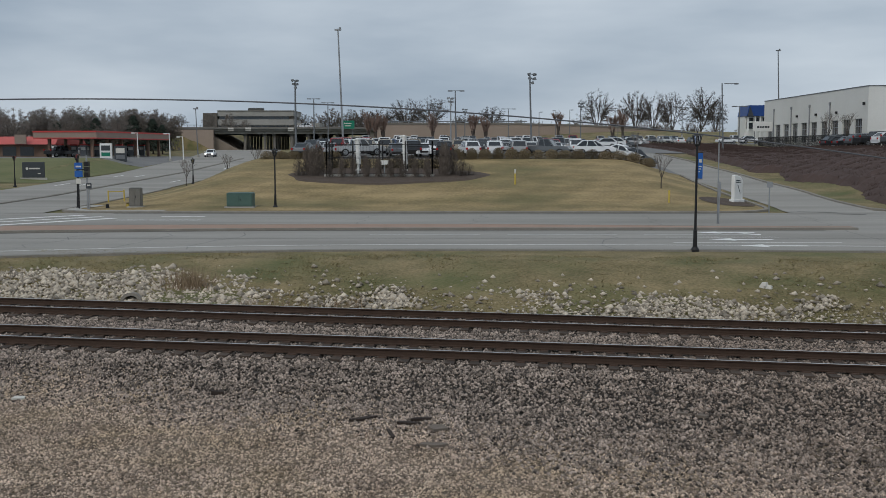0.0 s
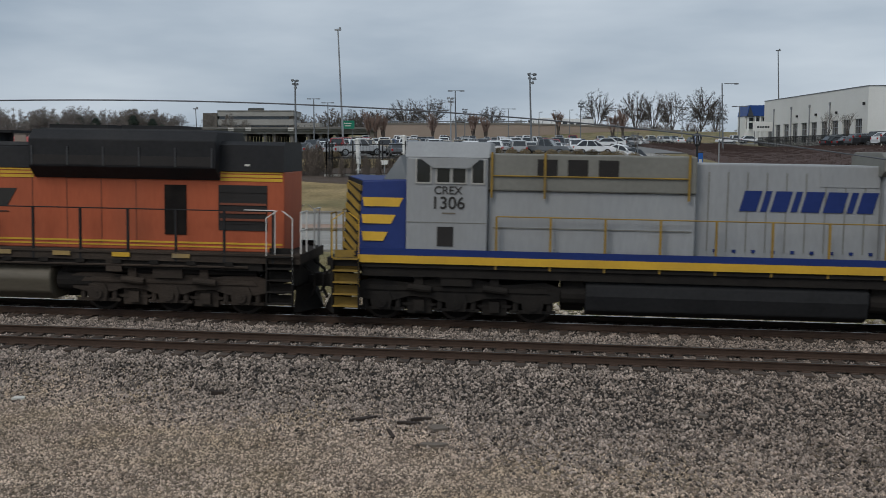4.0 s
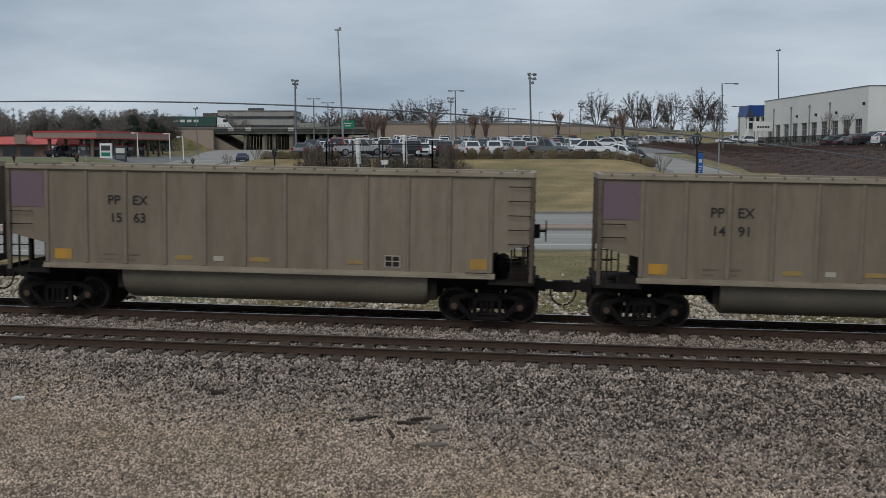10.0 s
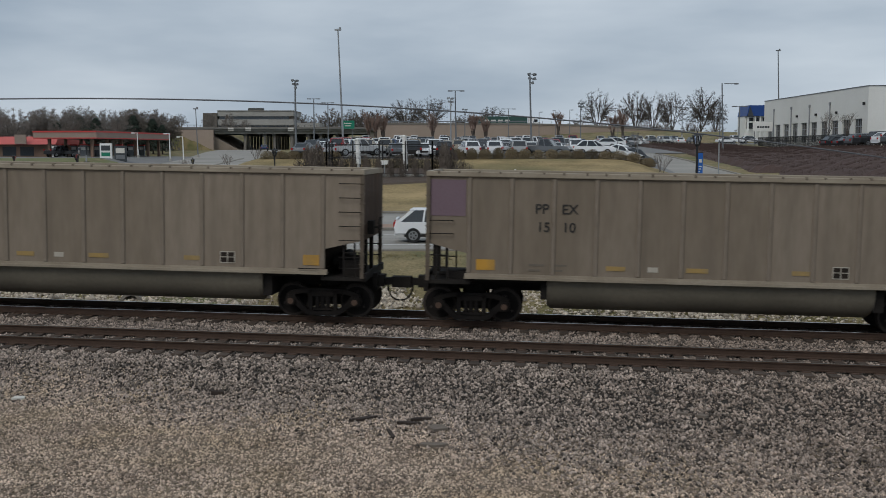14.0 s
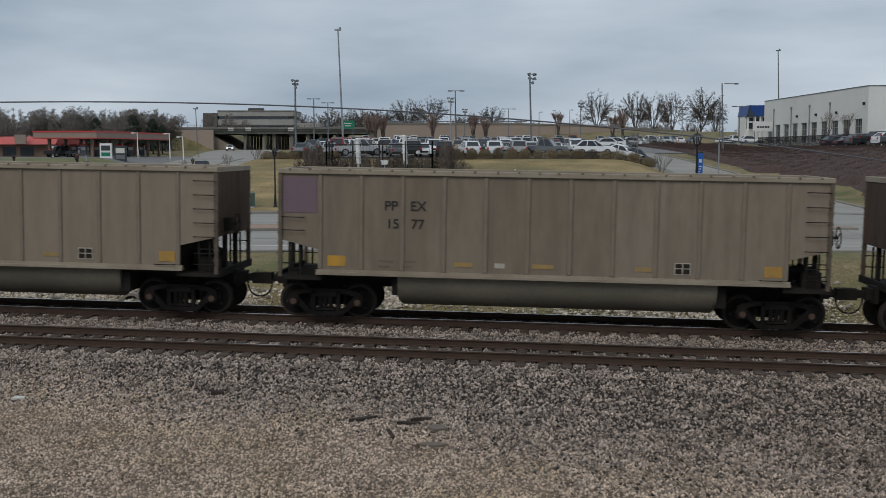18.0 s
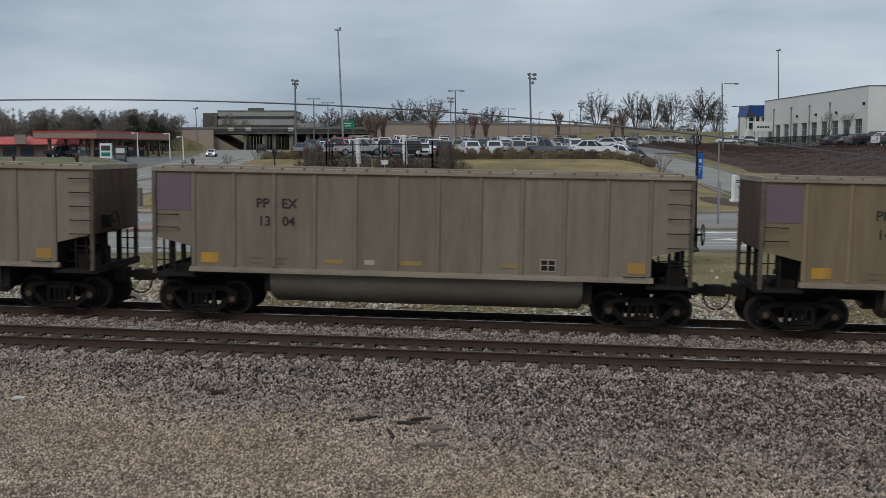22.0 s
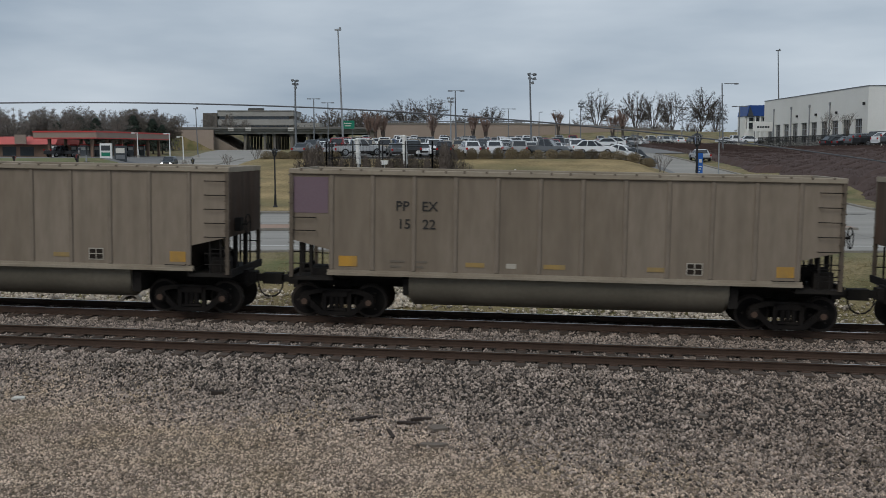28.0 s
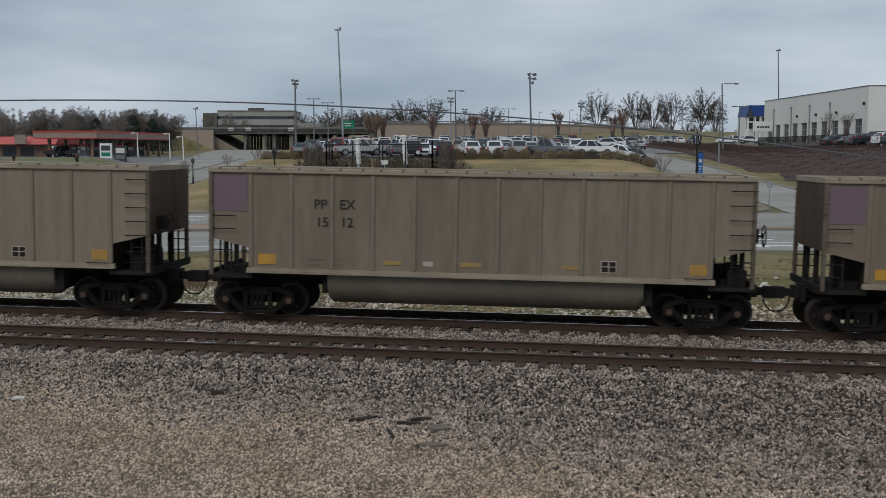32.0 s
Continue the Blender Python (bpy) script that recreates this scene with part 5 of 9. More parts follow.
def second_locomotive():
    """Grey with a blue and yellow nose, nose at x = 0."""
    o = empty("locomotive", label="grey diesel locomotive with blue nose and yellow sill", category="locomotive", group="locomotives of the coal train")
    Mesh().box(-0.35, -1.52, 1.50, 21.2, 1.52, 1.72).part("walkway", o, STEEL_D)
    for side in (-1, 1):
        Mesh().box(0.5, side * 1.56 - 0.02, 1.62, 20.6, side * 1.56 + 0.02, 1.83).part("sill_band", o, L_YELLOW, label="yellow sill band")
        Mesh().box(0.5, side * 1.54 - 0.02, 1.83, 20.6, side * 1.54 + 0.02, 2.01).part("sill_band", o, L_BLUE, label="blue sill band")
    Mesh().box(0.6, -1.45, 1.25, 20.3, 1.45, 1.50).part("underframe", o, STEEL_D)
    k = Mesh().hull([(0.0, -0.95, 1.75), (0.45, -1.46, 1.75), (1.78, -1.50, 1.75), (1.78, 1.50, 1.75), (0.45, 1.46, 1.75), (0.0, 0.95, 1.75)],
                    [(0.10, -0.80, 3.92), (0.55, -1.20, 3.80), (1.78, -1.28, 3.86), (1.78, 1.28, 3.86), (0.55, 1.20, 3.80), (0.10, 0.80, 3.92)])
    bevelled(k.part("nose", o, L_BLUE, label="blue wide nose"), 0.04)
    # chevrons on the front corner and yellow bars on the flank
    Mesh().hull([(-0.012, -0.96, 1.76), (0.44, -1.475, 1.76), (0.47, -1.44, 1.76), (0.03, -0.93, 1.76)], [(0.088, -0.81, 3.90), (0.54, -1.215, 3.79), (0.57, -1.18, 3.79), (0.13, -0.78, 3.90)]).part("nose_corner", o, L_BLACK, label="black nose corner behind the chevrons")
    for i in range(8):
        z = 1.98 + 0.27 * i
        p = []
        for u, w in ((0, z), (1, z - 0.34), (1, z - 0.20), (0, z + 0.14)):
            w = min(3.80, max(1.80, w))
            f = (w - 1.75) / 2.1
            p.append((0.0 + 0.10 * f + 0.44 * u, -0.965 + 0.15 * f - (0.51 - 0.11 * f) * u, w))
        Mesh().hull([(x - 0.035, y - 0.03, w) for x, y, w in p], [(x + 0.02, y + 0.02, w) for x, y, w in p]).part("chevron", o, L_YELLOW_D, label="yellow chevron stripe")
    for z0, z1, a, b in ((2.20, 2.44, 0.62, 1.28), (2.66, 2.90, 0.60, 1.48), (3.12, 3.36, 0.62, 1.68)):
        y = lambda z: -1.46 + 0.235 * (z - 1.75) / 2.1 - 0.035
        Mesh().hull([(a, y(z0) - 0.012, z0), (b - 0.12, y(z0) - 0.02, z0), (b - 0.12, y(z0) + 0.06, z0), (a, y(z0) + 0.06, z0)],
                    [(a - 0.05, y(z1) - 0.012, z1), (b, y(z1) - 0.02, z1), (b, y(z1) + 0.06, z1), (a - 0.05, y(z1) + 0.06, z1)]).part("nose_bar", o, L_YELLOW, label="yellow bar")
    # cab
    k = Mesh().box(1.78, -1.50, 1.75, 3.95, 1.50, 4.45)
    bevelled(k.part("cab", o, L_GREY, label="grey driver's cab"), 0.04)
    k = Mesh().prism([(-1.50, 4.45), (1.50, 4.45), (1.05, 4.88), (-1.05, 4.88)], "x", 1.72, 4.0)
    bevelled(k.part("cab_roof", o, L_GREY), 0.05)
    # windscreen's grey base colour stands in for the sky reflected in it
    Mesh().hull([(1.1, -1.10, 3.84), (1.1, 1.10, 3.84), (1.78, 1.28, 3.80), (1.78, -1.28, 3.80)], [(1.55, -1.02, 4.50), (1.55, 1.02, 4.50), (1.78, 1.15, 4.52), (1.78, -1.15, 4.52)]).part("windscreen", o, mat("sky_grey_windscreen_glass", (0.085, 0.092, 0.096), (0.12, 0.13, 0.135), 0.06, spec=0.9))
    for a, b, top in ((2.06, 2.42, 4.40), (2.60, 2.94, 4.16), (3.02, 3.36, 4.16), (3.54, 3.84, 4.40)):
        pane = Mesh().box(a, -1.525, 3.80, b, -1.505, top).part("cab_window", o, L_GLASS, label="dark cab side window")
        for e, f in ((a - 0.035, a), (b, b + 0.035)):
            Mesh().box(e, -1.532, 3.76, f, -1.500, top + 0.02).part("window_frame", pane, L_TRIM)
        Mesh().box(a - 0.035, -1.532, 3.76, b + 0.035, -1.500, 3.80).part("window_sill", pane, L_TRIM)
    Mesh().prism([(2.50, 4.18), (3.46, 4.18), (3.76, 4.44), (2.14, 4.44)], "y", -1.60, -1.50).part("sun_visor", o, L_GREY)
    for x in (4.05, 5.45, 9.2):
        Mesh().box(x - 0.03, -1.44, 3.42, x + 0.03, -1.38, 4.62).part("grab_post", o, L_YELLOW_D)
    Mesh().pipe([(4.05, -1.42, 4.0), (9.2, -1.42, 4.0)], 0.02, 6).part("handrail", o, L_YELLOW_D)
    stencil(o, "CREX", 2.90, 3.58, 0.30, -1.512, INK)
    stencil(o, "1306", 2.90, 3.24, 0.46, -1.512, INK)
    Mesh().box(2.75, -1.512, 2.96, 3.1, -1.505, 3.0).part("small_stencil", o, FAINT)
    Mesh().box(2.62, -1.52, 2.10, 3.05, -1.505, 2.62).part("battery_vent", o, L_GRILLE)
    Mesh().box(1.8, -1.51, 2.72, 3.93, -1.50, 2.74).part("panel_seam", o, L_GREY_DK)
    # hood
    k = Mesh().box(3.95, -1.30, 1.75, 9.4, 1.30, 3.60)
    bevelled(k.part("control_cabinet", o, L_GREY), 0.03)
    k = Mesh().box(3.95, -1.38, 3.60, 9.4, 1.38, 4.58)
    bevelled(k.part("dynamic_brake_housing", o, L_GREY_DK, label="sooty grey dynamic brake housing"), 0.04)
    for x in (5.25, 6.05, 6.85):
        k = Mesh().box(x, -1.40, 3.98, x + 0.52, -1.38, 4.45)
        louvres(k, x, x + 0.52, 4.0, 4.43, -1.39, 6)
        k.part("brake_grille", o, L_GRILLE)
    Mesh().box(4.1, -1.325, 2.6, 9.3, -1.30, 2.63).part("panel_seam", o, L_GREY_DK)
    k = Mesh().box(9.4, -1.05, 1.75, 14.15, 1.05, 4.42)
    bevelled(k.part("engine_hood", o, L_GREY, label="grey engine hood with doors"), 0.04)
    for i in range(9):
        x = 9.75 + 0.5 * i
        Mesh().box(x - 0.012, -1.066, 2.1, x + 0.012, -1.05, 4.2).part("door_seam", o, L_GREY_DK)
        Mesh().box(x + 0.16, -1.075, 2.08, x + 0.26, -1.05, 2.16).part("door_latch", o, L_BLUE)
    Mesh().box(12.6, -1.07, 3.85, 14.1, -1.05, 4.38).part("hood_panel", o, L_GREY)
    # radiator cab
    k = Mesh().box(14.15, -1.30, 1.75, 20.62, 1.30, 4.20)
    bevelled(k.part("radiator_cab", o, L_GREY, label="grey radiator cab"), 0.03)
    k = Mesh().prism([(-1.32, 4.15), (1.32, 4.15), (1.50, 4.28), (1.50, 4.66), (1.15, 4.78), (-1.15, 4.78), (-1.50, 4.66), (-1.50, 4.28)], "x", 14.05, 20.75)
    bevelled(k.part("radiator_hood", o, L_GREY_DK, label="sooty olive-grey radiator hood"), 0.03)
    Mesh().box(16.6, -0.9, 4.78, 20.0, 0.9, 4.88).part("radiator_roof", o, L_ROOF)
    Mesh().box(15.1, -1.33, 4.00, 16.9, -1.30, 4.15).part("dark_louvre", o, STEEL_T)
    for a, b in ((17.10, 18.36), (18.48, 19.72)):
        pane = Mesh().box(a, -1.335, 3.62, b, -1.30, 4.14).part("radiator_screen", o, L_GRILLE)
        Mesh().box(a - 0.06, -1.33, 3.56, b + 0.06, -1.30, 3.62).part("screen_frame", pane, L_GREY)
    for a, b in ((15.78, 16.10), (16.88, 17.14), (17.74, 18.02)):
        vent = Mesh().box(a, -1.32, 2.12, b, -1.30, 3.42).part("vent_door", o, L_GRILLE)
        for e in (a - 0.07, b):
            Mesh().box(e, -1.335, 2.08, e + 0.07, -1.30, 3.46).part("vent_frame", vent, L_TRIM)
        Mesh().box(a - 0.07, -1.335, 3.46, b + 0.07, -1.30, 3.52).part("vent_frame", vent, L_TRIM)
    Mesh().box(16.25, -1.32, 2.45, 16.6, -1.30, 3.25).part("vent_door", o, L_GRILLE)
    Mesh().box(17.32, -1.32, 2.4, 17.58, -1.30, 3.3).part("vent_door", o, L_GRILLE)
    for a, b in ((18.20, 18.95), (19.05, 19.75)):
        k = Mesh().box(a, -1.312, 2.12, b, -1.30, 3.5)
        bevelled(k.part("cabinet_door", o, L_GREY), 0.01)
    k = Mesh()
    for i in range(18):
        a, b = 2 * math.pi * i / 18, 2 * math.pi * (i + 1) / 18
        k.cyl((18.57 + 0.30 * math.cos(a), -1.325, 2.85 + 0.30 * math.sin(a)), (18.57 + 0.30 * math.cos(b), -1.325, 2.85 + 0.30 * math.sin(b)), 0.02, n=5)
    k.part("round_emblem", o, L_TRIM)
    Mesh().box(18.40, -1.325, 3.2, 18.75, -1.31, 3.42).part("small_plate", o, LABEL_W)
    stencil(o, "1306", 20.15, 3.84, 0.24, -1.312, INK)
    for x in (14.45, 14.62, 15.35, 15.55, 19.80, 20.3):
        Mesh().box(x - 0.012, -1.312, 2.05, x + 0.012, -1.30, 3.95 if x < 15 else 3.5).part("panel_seam", o, L_GREY_DK)
    for x, z in ((15.1, 3.3), (15.1, 2.7), (19.45, 3.2)):
        Mesh().box(x, -1.32, z, x + 0.1, -1.30, z + 0.12).part("door_latch", o, L_GREY_DK)
    # the lessor's name as plain slanted blue shapes
    x = 10.55
    for wdt in (0.44, 0.16, 0.42, 0.16, 0.46, 0.50, 0.16, 0.40):
        k = Mesh().prism([(x, 3.18), (x + wdt, 3.18), (x + wdt + 0.14, 3.72), (x + 0.14, 3.72)], "y", -1.075, -1.058)
        k.part("name_shape", o, L_BLUE, label="plain blue slanted lettering block")
        x += wdt + 0.10
    out = [(-1.38, 1.15), (-1.42, 0.85), (-1.30, 0.45), (-1.0, 0.30), (1.0, 0.30), (1.30, 0.45), (1.42, 0.85), (1.38, 1.15), (1.2, 1.32), (-1.2, 1.32)]
    bevelled(Mesh().prism(out, "x", 6.6, 13.9).part("fuel_tank", o, L_TANK_DK, label="black fuel tank"), 0.05)
    for x in (5.95, 13.95):
        Mesh().cyl((x, -1.0, 0.86), (x + 0.65, -1.0, 0.86), 0.30, n=14).box(x + 0.05, -1.2, 1.0, x + 0.6, 0.9, 1.45).box(x, -0.7, 0.36, x + 0.62, 0.9, 1.0).part("air_reservoir", o, STEEL_D)
    steps_and_gear(o, 0.12, 20.85, L_YELLOW_D, L_YELLOW_D)
    side_rail(o, 4.2, 19.95, 11, L_YELLOW_D)
    end_rail(o, -0.3, L_YELLOW_D)
    end_rail(o, 21.15, L_YELLOW_D)
    Mesh().box(21.0, -1.5, 1.75, 21.12, -0.7, 2.95).part("end_panel", o, L_YELLOW_D, label="yellow end gate")
    d = loco_bogie_data(STEEL_D)
    for x in (3.15, 17.35):
        truck_parts(o, x, (-2.05, 0.0, 2.05), 0.533, None, 2.7, d)
    return o


TRAIN.append((lead_locomotive(), -45.42))
TRAIN.append((second_locomotive(), -22.68))


# ---- more materials ----
BLACK_METAL = mat("black_powder_coat", (0.010, 0.010, 0.011), (0.022, 0.022, 0.023), 0.5, 0.2)
GALV = mat("galvanised_steel", (0.26, 0.27, 0.28), (0.36, 0.37, 0.38), 0.5, 0.6, scale=2, fine=20)
GALV_D = mat("weathered_grey_steel", (0.13, 0.14, 0.15), (0.20, 0.21, 0.22), 0.6, 0.4, scale=2, fine=20)
WHITE_P = mat("white_enamel", (0.66, 0.66, 0.64), (0.76, 0.76, 0.74), 0.5, scale=1.5, fine=14, dirt=(0.45, 0.44, 0.41), dirt_amount=0.4)
WALL_W = mat("white_plaster_wall", (0.64, 0.64, 0.61), (0.71, 0.71, 0.68), 0.85, scale=0.25, fine=4, dirt=(0.52, 0.51, 0.47), dirt_amount=0.4)
WALL_TAN = mat("tan_retaining_concrete", (0.285, 0.225, 0.183), (0.350, 0.282, 0.232), 0.9, scale=0.12, fine=3, dirt=(0.175, 0.140, 0.112), dirt_amount=0.5)
BRIDGE_C = mat("weathered_bridge_concrete", (0.150, 0.140, 0.122), (0.215, 0.200, 0.178), 0.9, scale=0.25, fine=4)
BRIDGE_D = mat("dark_bridge_steel", (0.060, 0.062, 0.058), (0.095, 0.095, 0.088), 0.8, scale=0.4, fine=4)
RED = mat("red_fascia", (0.42, 0.040, 0.036), (0.52, 0.060, 0.052), 0.5, scale=1, fine=8)
RED_ROOF = mat("faded_red_roof", (0.40, 0.080, 0.072), (0.50, 0.120, 0.105), 0.6, scale=1, fine=8)
BEIGE = mat("beige_panel", (0.215, 0.165, 0.135), (0.285, 0.225, 0.185), 0.7, scale=0.6, fine=6)
BRICK_W = mat("brown_brickwork", (0.16, 0.105, 0.075), (0.23, 0.155, 0.115), 0.85, scale=0.8, fine=8)
BLUE_ROOF = mat("blue_metal_roof", (0.010, 0.045, 0.190), (0.016, 0.062, 0.240), 0.45, 0.1, scale=1, fine=8)
BLUE_SIGN = mat("blue_banner_cloth", (0.010, 0.080, 0.320), (0.020, 0.120, 0.400), 0.7)
GREEN_SIGN = mat("green_road_sign", (0.004, 0.150, 0.090), (0.010, 0.190, 0.115), 0.5)
SLATE = mat("slate_sign_panel", (0.030, 0.036, 0.042), (0.050, 0.057, 0.064), 0.5)
BOX_GREEN = mat("green_utility_paint", (0.050, 0.100, 0.085), (0.075, 0.135, 0.115), 0.6, scale=1, fine=12)
BOX_GREY = mat("grey_utility_paint", (0.13, 0.125, 0.11), (0.18, 0.172, 0.155), 0.7, scale=1, fine=12)
YELLOW_P = mat("yellow_marker_paint", (0.46, 0.34, 0.06), (0.56, 0.42, 0.09), 0.6)
BARK = mat("grey_brown_bark", (0.045, 0.036, 0.030), (0.090, 0.074, 0.062), 0.9, scale=2, fine=12)
TWIG = mat("grey_twigs", (0.118, 0.102, 0.090), (0.205, 0.178, 0.158), 0.9, scale=1, fine=6)
TWIG_R = mat("red_brown_twigs", (0.150, 0.100, 0.080), (0.235, 0.165, 0.138), 0.9, scale=1, fine=6)
SHRUB = mat("dark_red_brown_shrub", (0.046, 0.029, 0.025), (0.086, 0.057, 0.049), 0.95, scale=0.30, fine=5, per_island=0.10)
HEDGE = mat("tan_brown_hedge", (0.140, 0.108, 0.064), (0.205, 0.162, 0.098), 0.95, scale=1, fine=6, per_island=0.12)
CONIFER = mat("dark_conifer", (0.022, 0.034, 0.024), (0.050, 0.068, 0.048), 0.95, scale=1, fine=6, per_island=0.4)
DRY = mat("dry_stalks", (0.17, 0.12, 0.075), (0.27, 0.20, 0.13), 0.95, per_island=0.3)
GLASS = mat("dark_window_glass", (0.020, 0.026, 0.032), (0.040, 0.048, 0.056), 0.08, spec=0.8)
CAR_GLASS = mat("tinted_car_glass", (0.012, 0.015, 0.018), (0.024, 0.028, 0.032), 0.06, spec=0.8)
TYRE = mat("tyre_rubber", (0.012, 0.012, 0.012), (0.022, 0.022, 0.022), 0.9)
RIM = mat("alloy_rim", (0.28, 0.29, 0.30), (0.38, 0.39, 0.40), 0.35, 0.8)
LAMP_W = mat("clear_lamp_lens", (0.60, 0.60, 0.58), (0.70, 0.70, 0.68), 0.15)
LAMP_R = mat("red_lamp_lens", (0.32, 0.012, 0.012), (0.40, 0.02, 0.02), 0.2)
HEAD_ON = glow("lit_headlamp", (1.0, 0.97, 0.92), 2.0)
PAINTS = {n: mat(n + "_car_paint", c, tuple(0.9 * v for v in c), 0.28, 0.0, spec=0.6) for n, c in {"white": (0.68, 0.69, 0.70), "silver": (0.34, 0.35, 0.36), "grey": (0.10, 0.11, 0.12), "black": (0.014, 0.015, 0.017), "blue": (0.016, 0.035, 0.10), "red": (0.22, 0.015, 0.018), "green": (0.05, 0.085, 0.07), "beige": (0.30, 0.26, 0.20)}.items()}


# ---- roadside vehicles ----
def wheel_data(r, w):
    k = Mesh().cyl((0, -w / 2, 0), (0, w / 2, 0), r, n=18)
    k.cyl((0, -w / 2 - 0.012, 0), (0, w / 2 + 0.012, 0), r * 0.64, n=14, k=1)
    for i in range(5):
        a = 2 * math.pi * i / 5
        for s in (-1, 1):
            k.box(r * 0.36 * math.cos(a) - 0.035, s * (w / 2 + 0.018) - 0.01, r * 0.36 * math.sin(a) - 0.035, r * 0.36 * math.cos(a) + 0.035, s * (w / 2 + 0.018) + 0.01, r * 0.36 * math.sin(a) + 0.035, 0)
    return k.data("wheel", TYRE, RIM, smooth=True)


SHAPES = {
    # body outline (x forward, z up), glasshouse base and roof spans, length, width, wheel radius
    "sedan": dict(body=[(-2.32, 0.34), (-2.36, 0.62), (-2.28, 0.92), (-1.55, 0.97), (0.85, 0.95), (1.95, 0.80), (2.30, 0.66), (2.36, 0.36)], base=(-1.62, 1.00), roof=(-0.95, 0.20), top=1.43, w=0.90, r=0.33, ax=1.36),
    "suv": dict(body=[(-2.28, 0.42), (-2.34, 0.75), (-2.28, 1.08), (-1.0, 1.10), (0.95, 1.06), (2.05, 0.96), (2.32, 0.78), (2.36, 0.42)], base=(-2.22, 1.10), roof=(-1.50, 0.18), top=1.68, w=0.94, r=0.37, ax=1.38),
    "van": dict(body=[(-2.48, 0.38), (-2.52, 0.75), (-2.48, 1.08), (-1.0, 1.08), (1.15, 1.04), (2.15, 0.90), (2.46, 0.70), (2.50, 0.38)], base=(-2.42, 1.42), roof=(-2.15, 0.45), top=1.75, w=0.97, r=0.35, ax=1.52),
    "pickup": dict(body=[(-2.85, 0.50), (-2.88, 1.08), (-2.85, 1.15), (-1.0, 1.15), (1.05, 1.14), (2.55, 1.08), (2.80, 0.85), (2.84, 0.48)], base=(-0.85, 1.10), roof=(-0.70, 0.55), top=1.85, w=0.99, r=0.40, ax=1.80),
}
VEHICLES = {}


def vehicle(kind, paint, lit=False, plain=False):
    """A road vehicle, facing +x, on its wheels at z = 0."""
    key = (kind, paint, lit, plain)
    if key in VEHICLES:
        return copy_thing(VEHICLES[key], Matrix.Identity(4))
    s, p = SHAPES[kind], PAINTS[paint]
    words = {"sedan": "saloon car", "suv": "sport utility car", "van": "people carrier", "pickup": "pickup truck"}[kind]
    v = empty("parked_" + kind if not lit else kind, label=paint + " " + words + " with dark tinted windows, on the asphalt", category="pickup" if kind == "pickup" else "car")
    w, b = s["w"], s["body"]
    low = [(x, -w + (0.10 if z > 0.9 else 0.03), z) for x, z in b]
    high = [(x, w - (0.10 if z > 0.9 else 0.03), z) for x, z in b]
    k = Mesh().hull(low, high)
    bevelled(k.part("body", v, p, label=paint + " painted body"), 0.07, 2)
    (x0, x1), (r0, r1), t = s["base"], s["roof"], s["top"]
    zb = [z for x, z in b if x < 0.9 and z > 0.8][-1] - 0.06
    k = Mesh().hull([(x0, -w + 0.09, zb), (x1, -w + 0.09, zb), (x1, w - 0.09, zb), (x0, w - 0.09, zb)], [(r0, -w + 0.22, t - 0.05), (r1, -w + 0.22, t - 0.05), (r1, w - 0.22, t - 0.05), (r0, w - 0.22, t - 0.05)])
    k.part("window_band", v, CAR_GLASS, label="dark tinted window band")
    k = Mesh().hull([(r0 - 0.06, -w + 0.19, t - 0.07), (r1 + 0.06, -w + 0.19, t - 0.07), (r1 + 0.06, w - 0.19, t - 0.07), (r0 - 0.06, w - 0.19, t - 0.07)], [(r0 + 0.08, -w + 0.30, t), (r1 - 0.08, -w + 0.30, t), (r1 - 0.08, w - 0.30, t), (r0 + 0.08, w - 0.30, t)])
    for xb, xt in ((x0, r0), (x1, r1)):
        # corner pillars, one shell with the roof
        for side in (-1, 1):
            yb, yt, d_ = side * (w - 0.085), side * (w - 0.215), 0.13 if xb > 0 else -0.22
            k.hull([(xb + 0.012 * (1 if xb > 0 else -1), yb, zb), (xb - d_, yb, zb), (xb - d_, yb - side * 0.16, zb), (xb + 0.012 * (1 if xb > 0 else -1), yb - side * 0.16, zb)],
                   [(xt + 0.012 * (1 if xb > 0 else -1), yt, t - 0.06), (xt - d_, yt, t - 0.06), (xt - d_, yt - side * 0.16, t - 0.06), (xt + 0.012 * (1 if xb > 0 else -1), yt - side * 0.16, t - 0.06)])
    if kind in ("suv", "van"):
        # painted tailgate below the rear window
        k.box(x0 - 0.03, -w + 0.1, zb - 0.02, x0 + 0.10, w - 0.1, zb + 0.16)
    k.part("roof", v, p)
    for side in (-1, 1):
        y = side * (w - 0.145)
        for f in () if plain else (0.42, 0.78) if kind in ("suv", "van") else (0.48,):
            xb, xt = x0 + (x1 - x0) * (f - 0.03), r0 + (r1 - r0) * (f - 0.03)
            Mesh().hull([(xb, side * (w - 0.085), zb), (xb + 0.09, side * (w - 0.085), zb), (xb + 0.09, side * (w - 0.12), zb), (xb, side * (w - 0.12), zb)],
                        [(xt, side * (w - 0.205), t - 0.06), (xt + 0.09, side * (w - 0.205), t - 0.06), (xt + 0.09, side * (w - 0.24), t - 0.06), (xt, side * (w - 0.24), t - 0.06)]).part("pillar", v, p)
        if not plain:
            Mesh().box(x1 - 0.35, side * (w + 0.10) - 0.07, zb + 0.06, x1 - 0.20, side * (w + 0.10) + 0.07, zb + 0.2).part("mirror", v, p)
        front, rear = b[-2], b[1]
        Mesh().box(front[0] - 0.10, side * (w - 0.30) - 0.16, front[1] - 0.10, front[0] + 0.05, side * (w - 0.30) + 0.16, front[1] + 0.06).part("headlight", v, HEAD_ON if lit == "on" else LAMP_W)
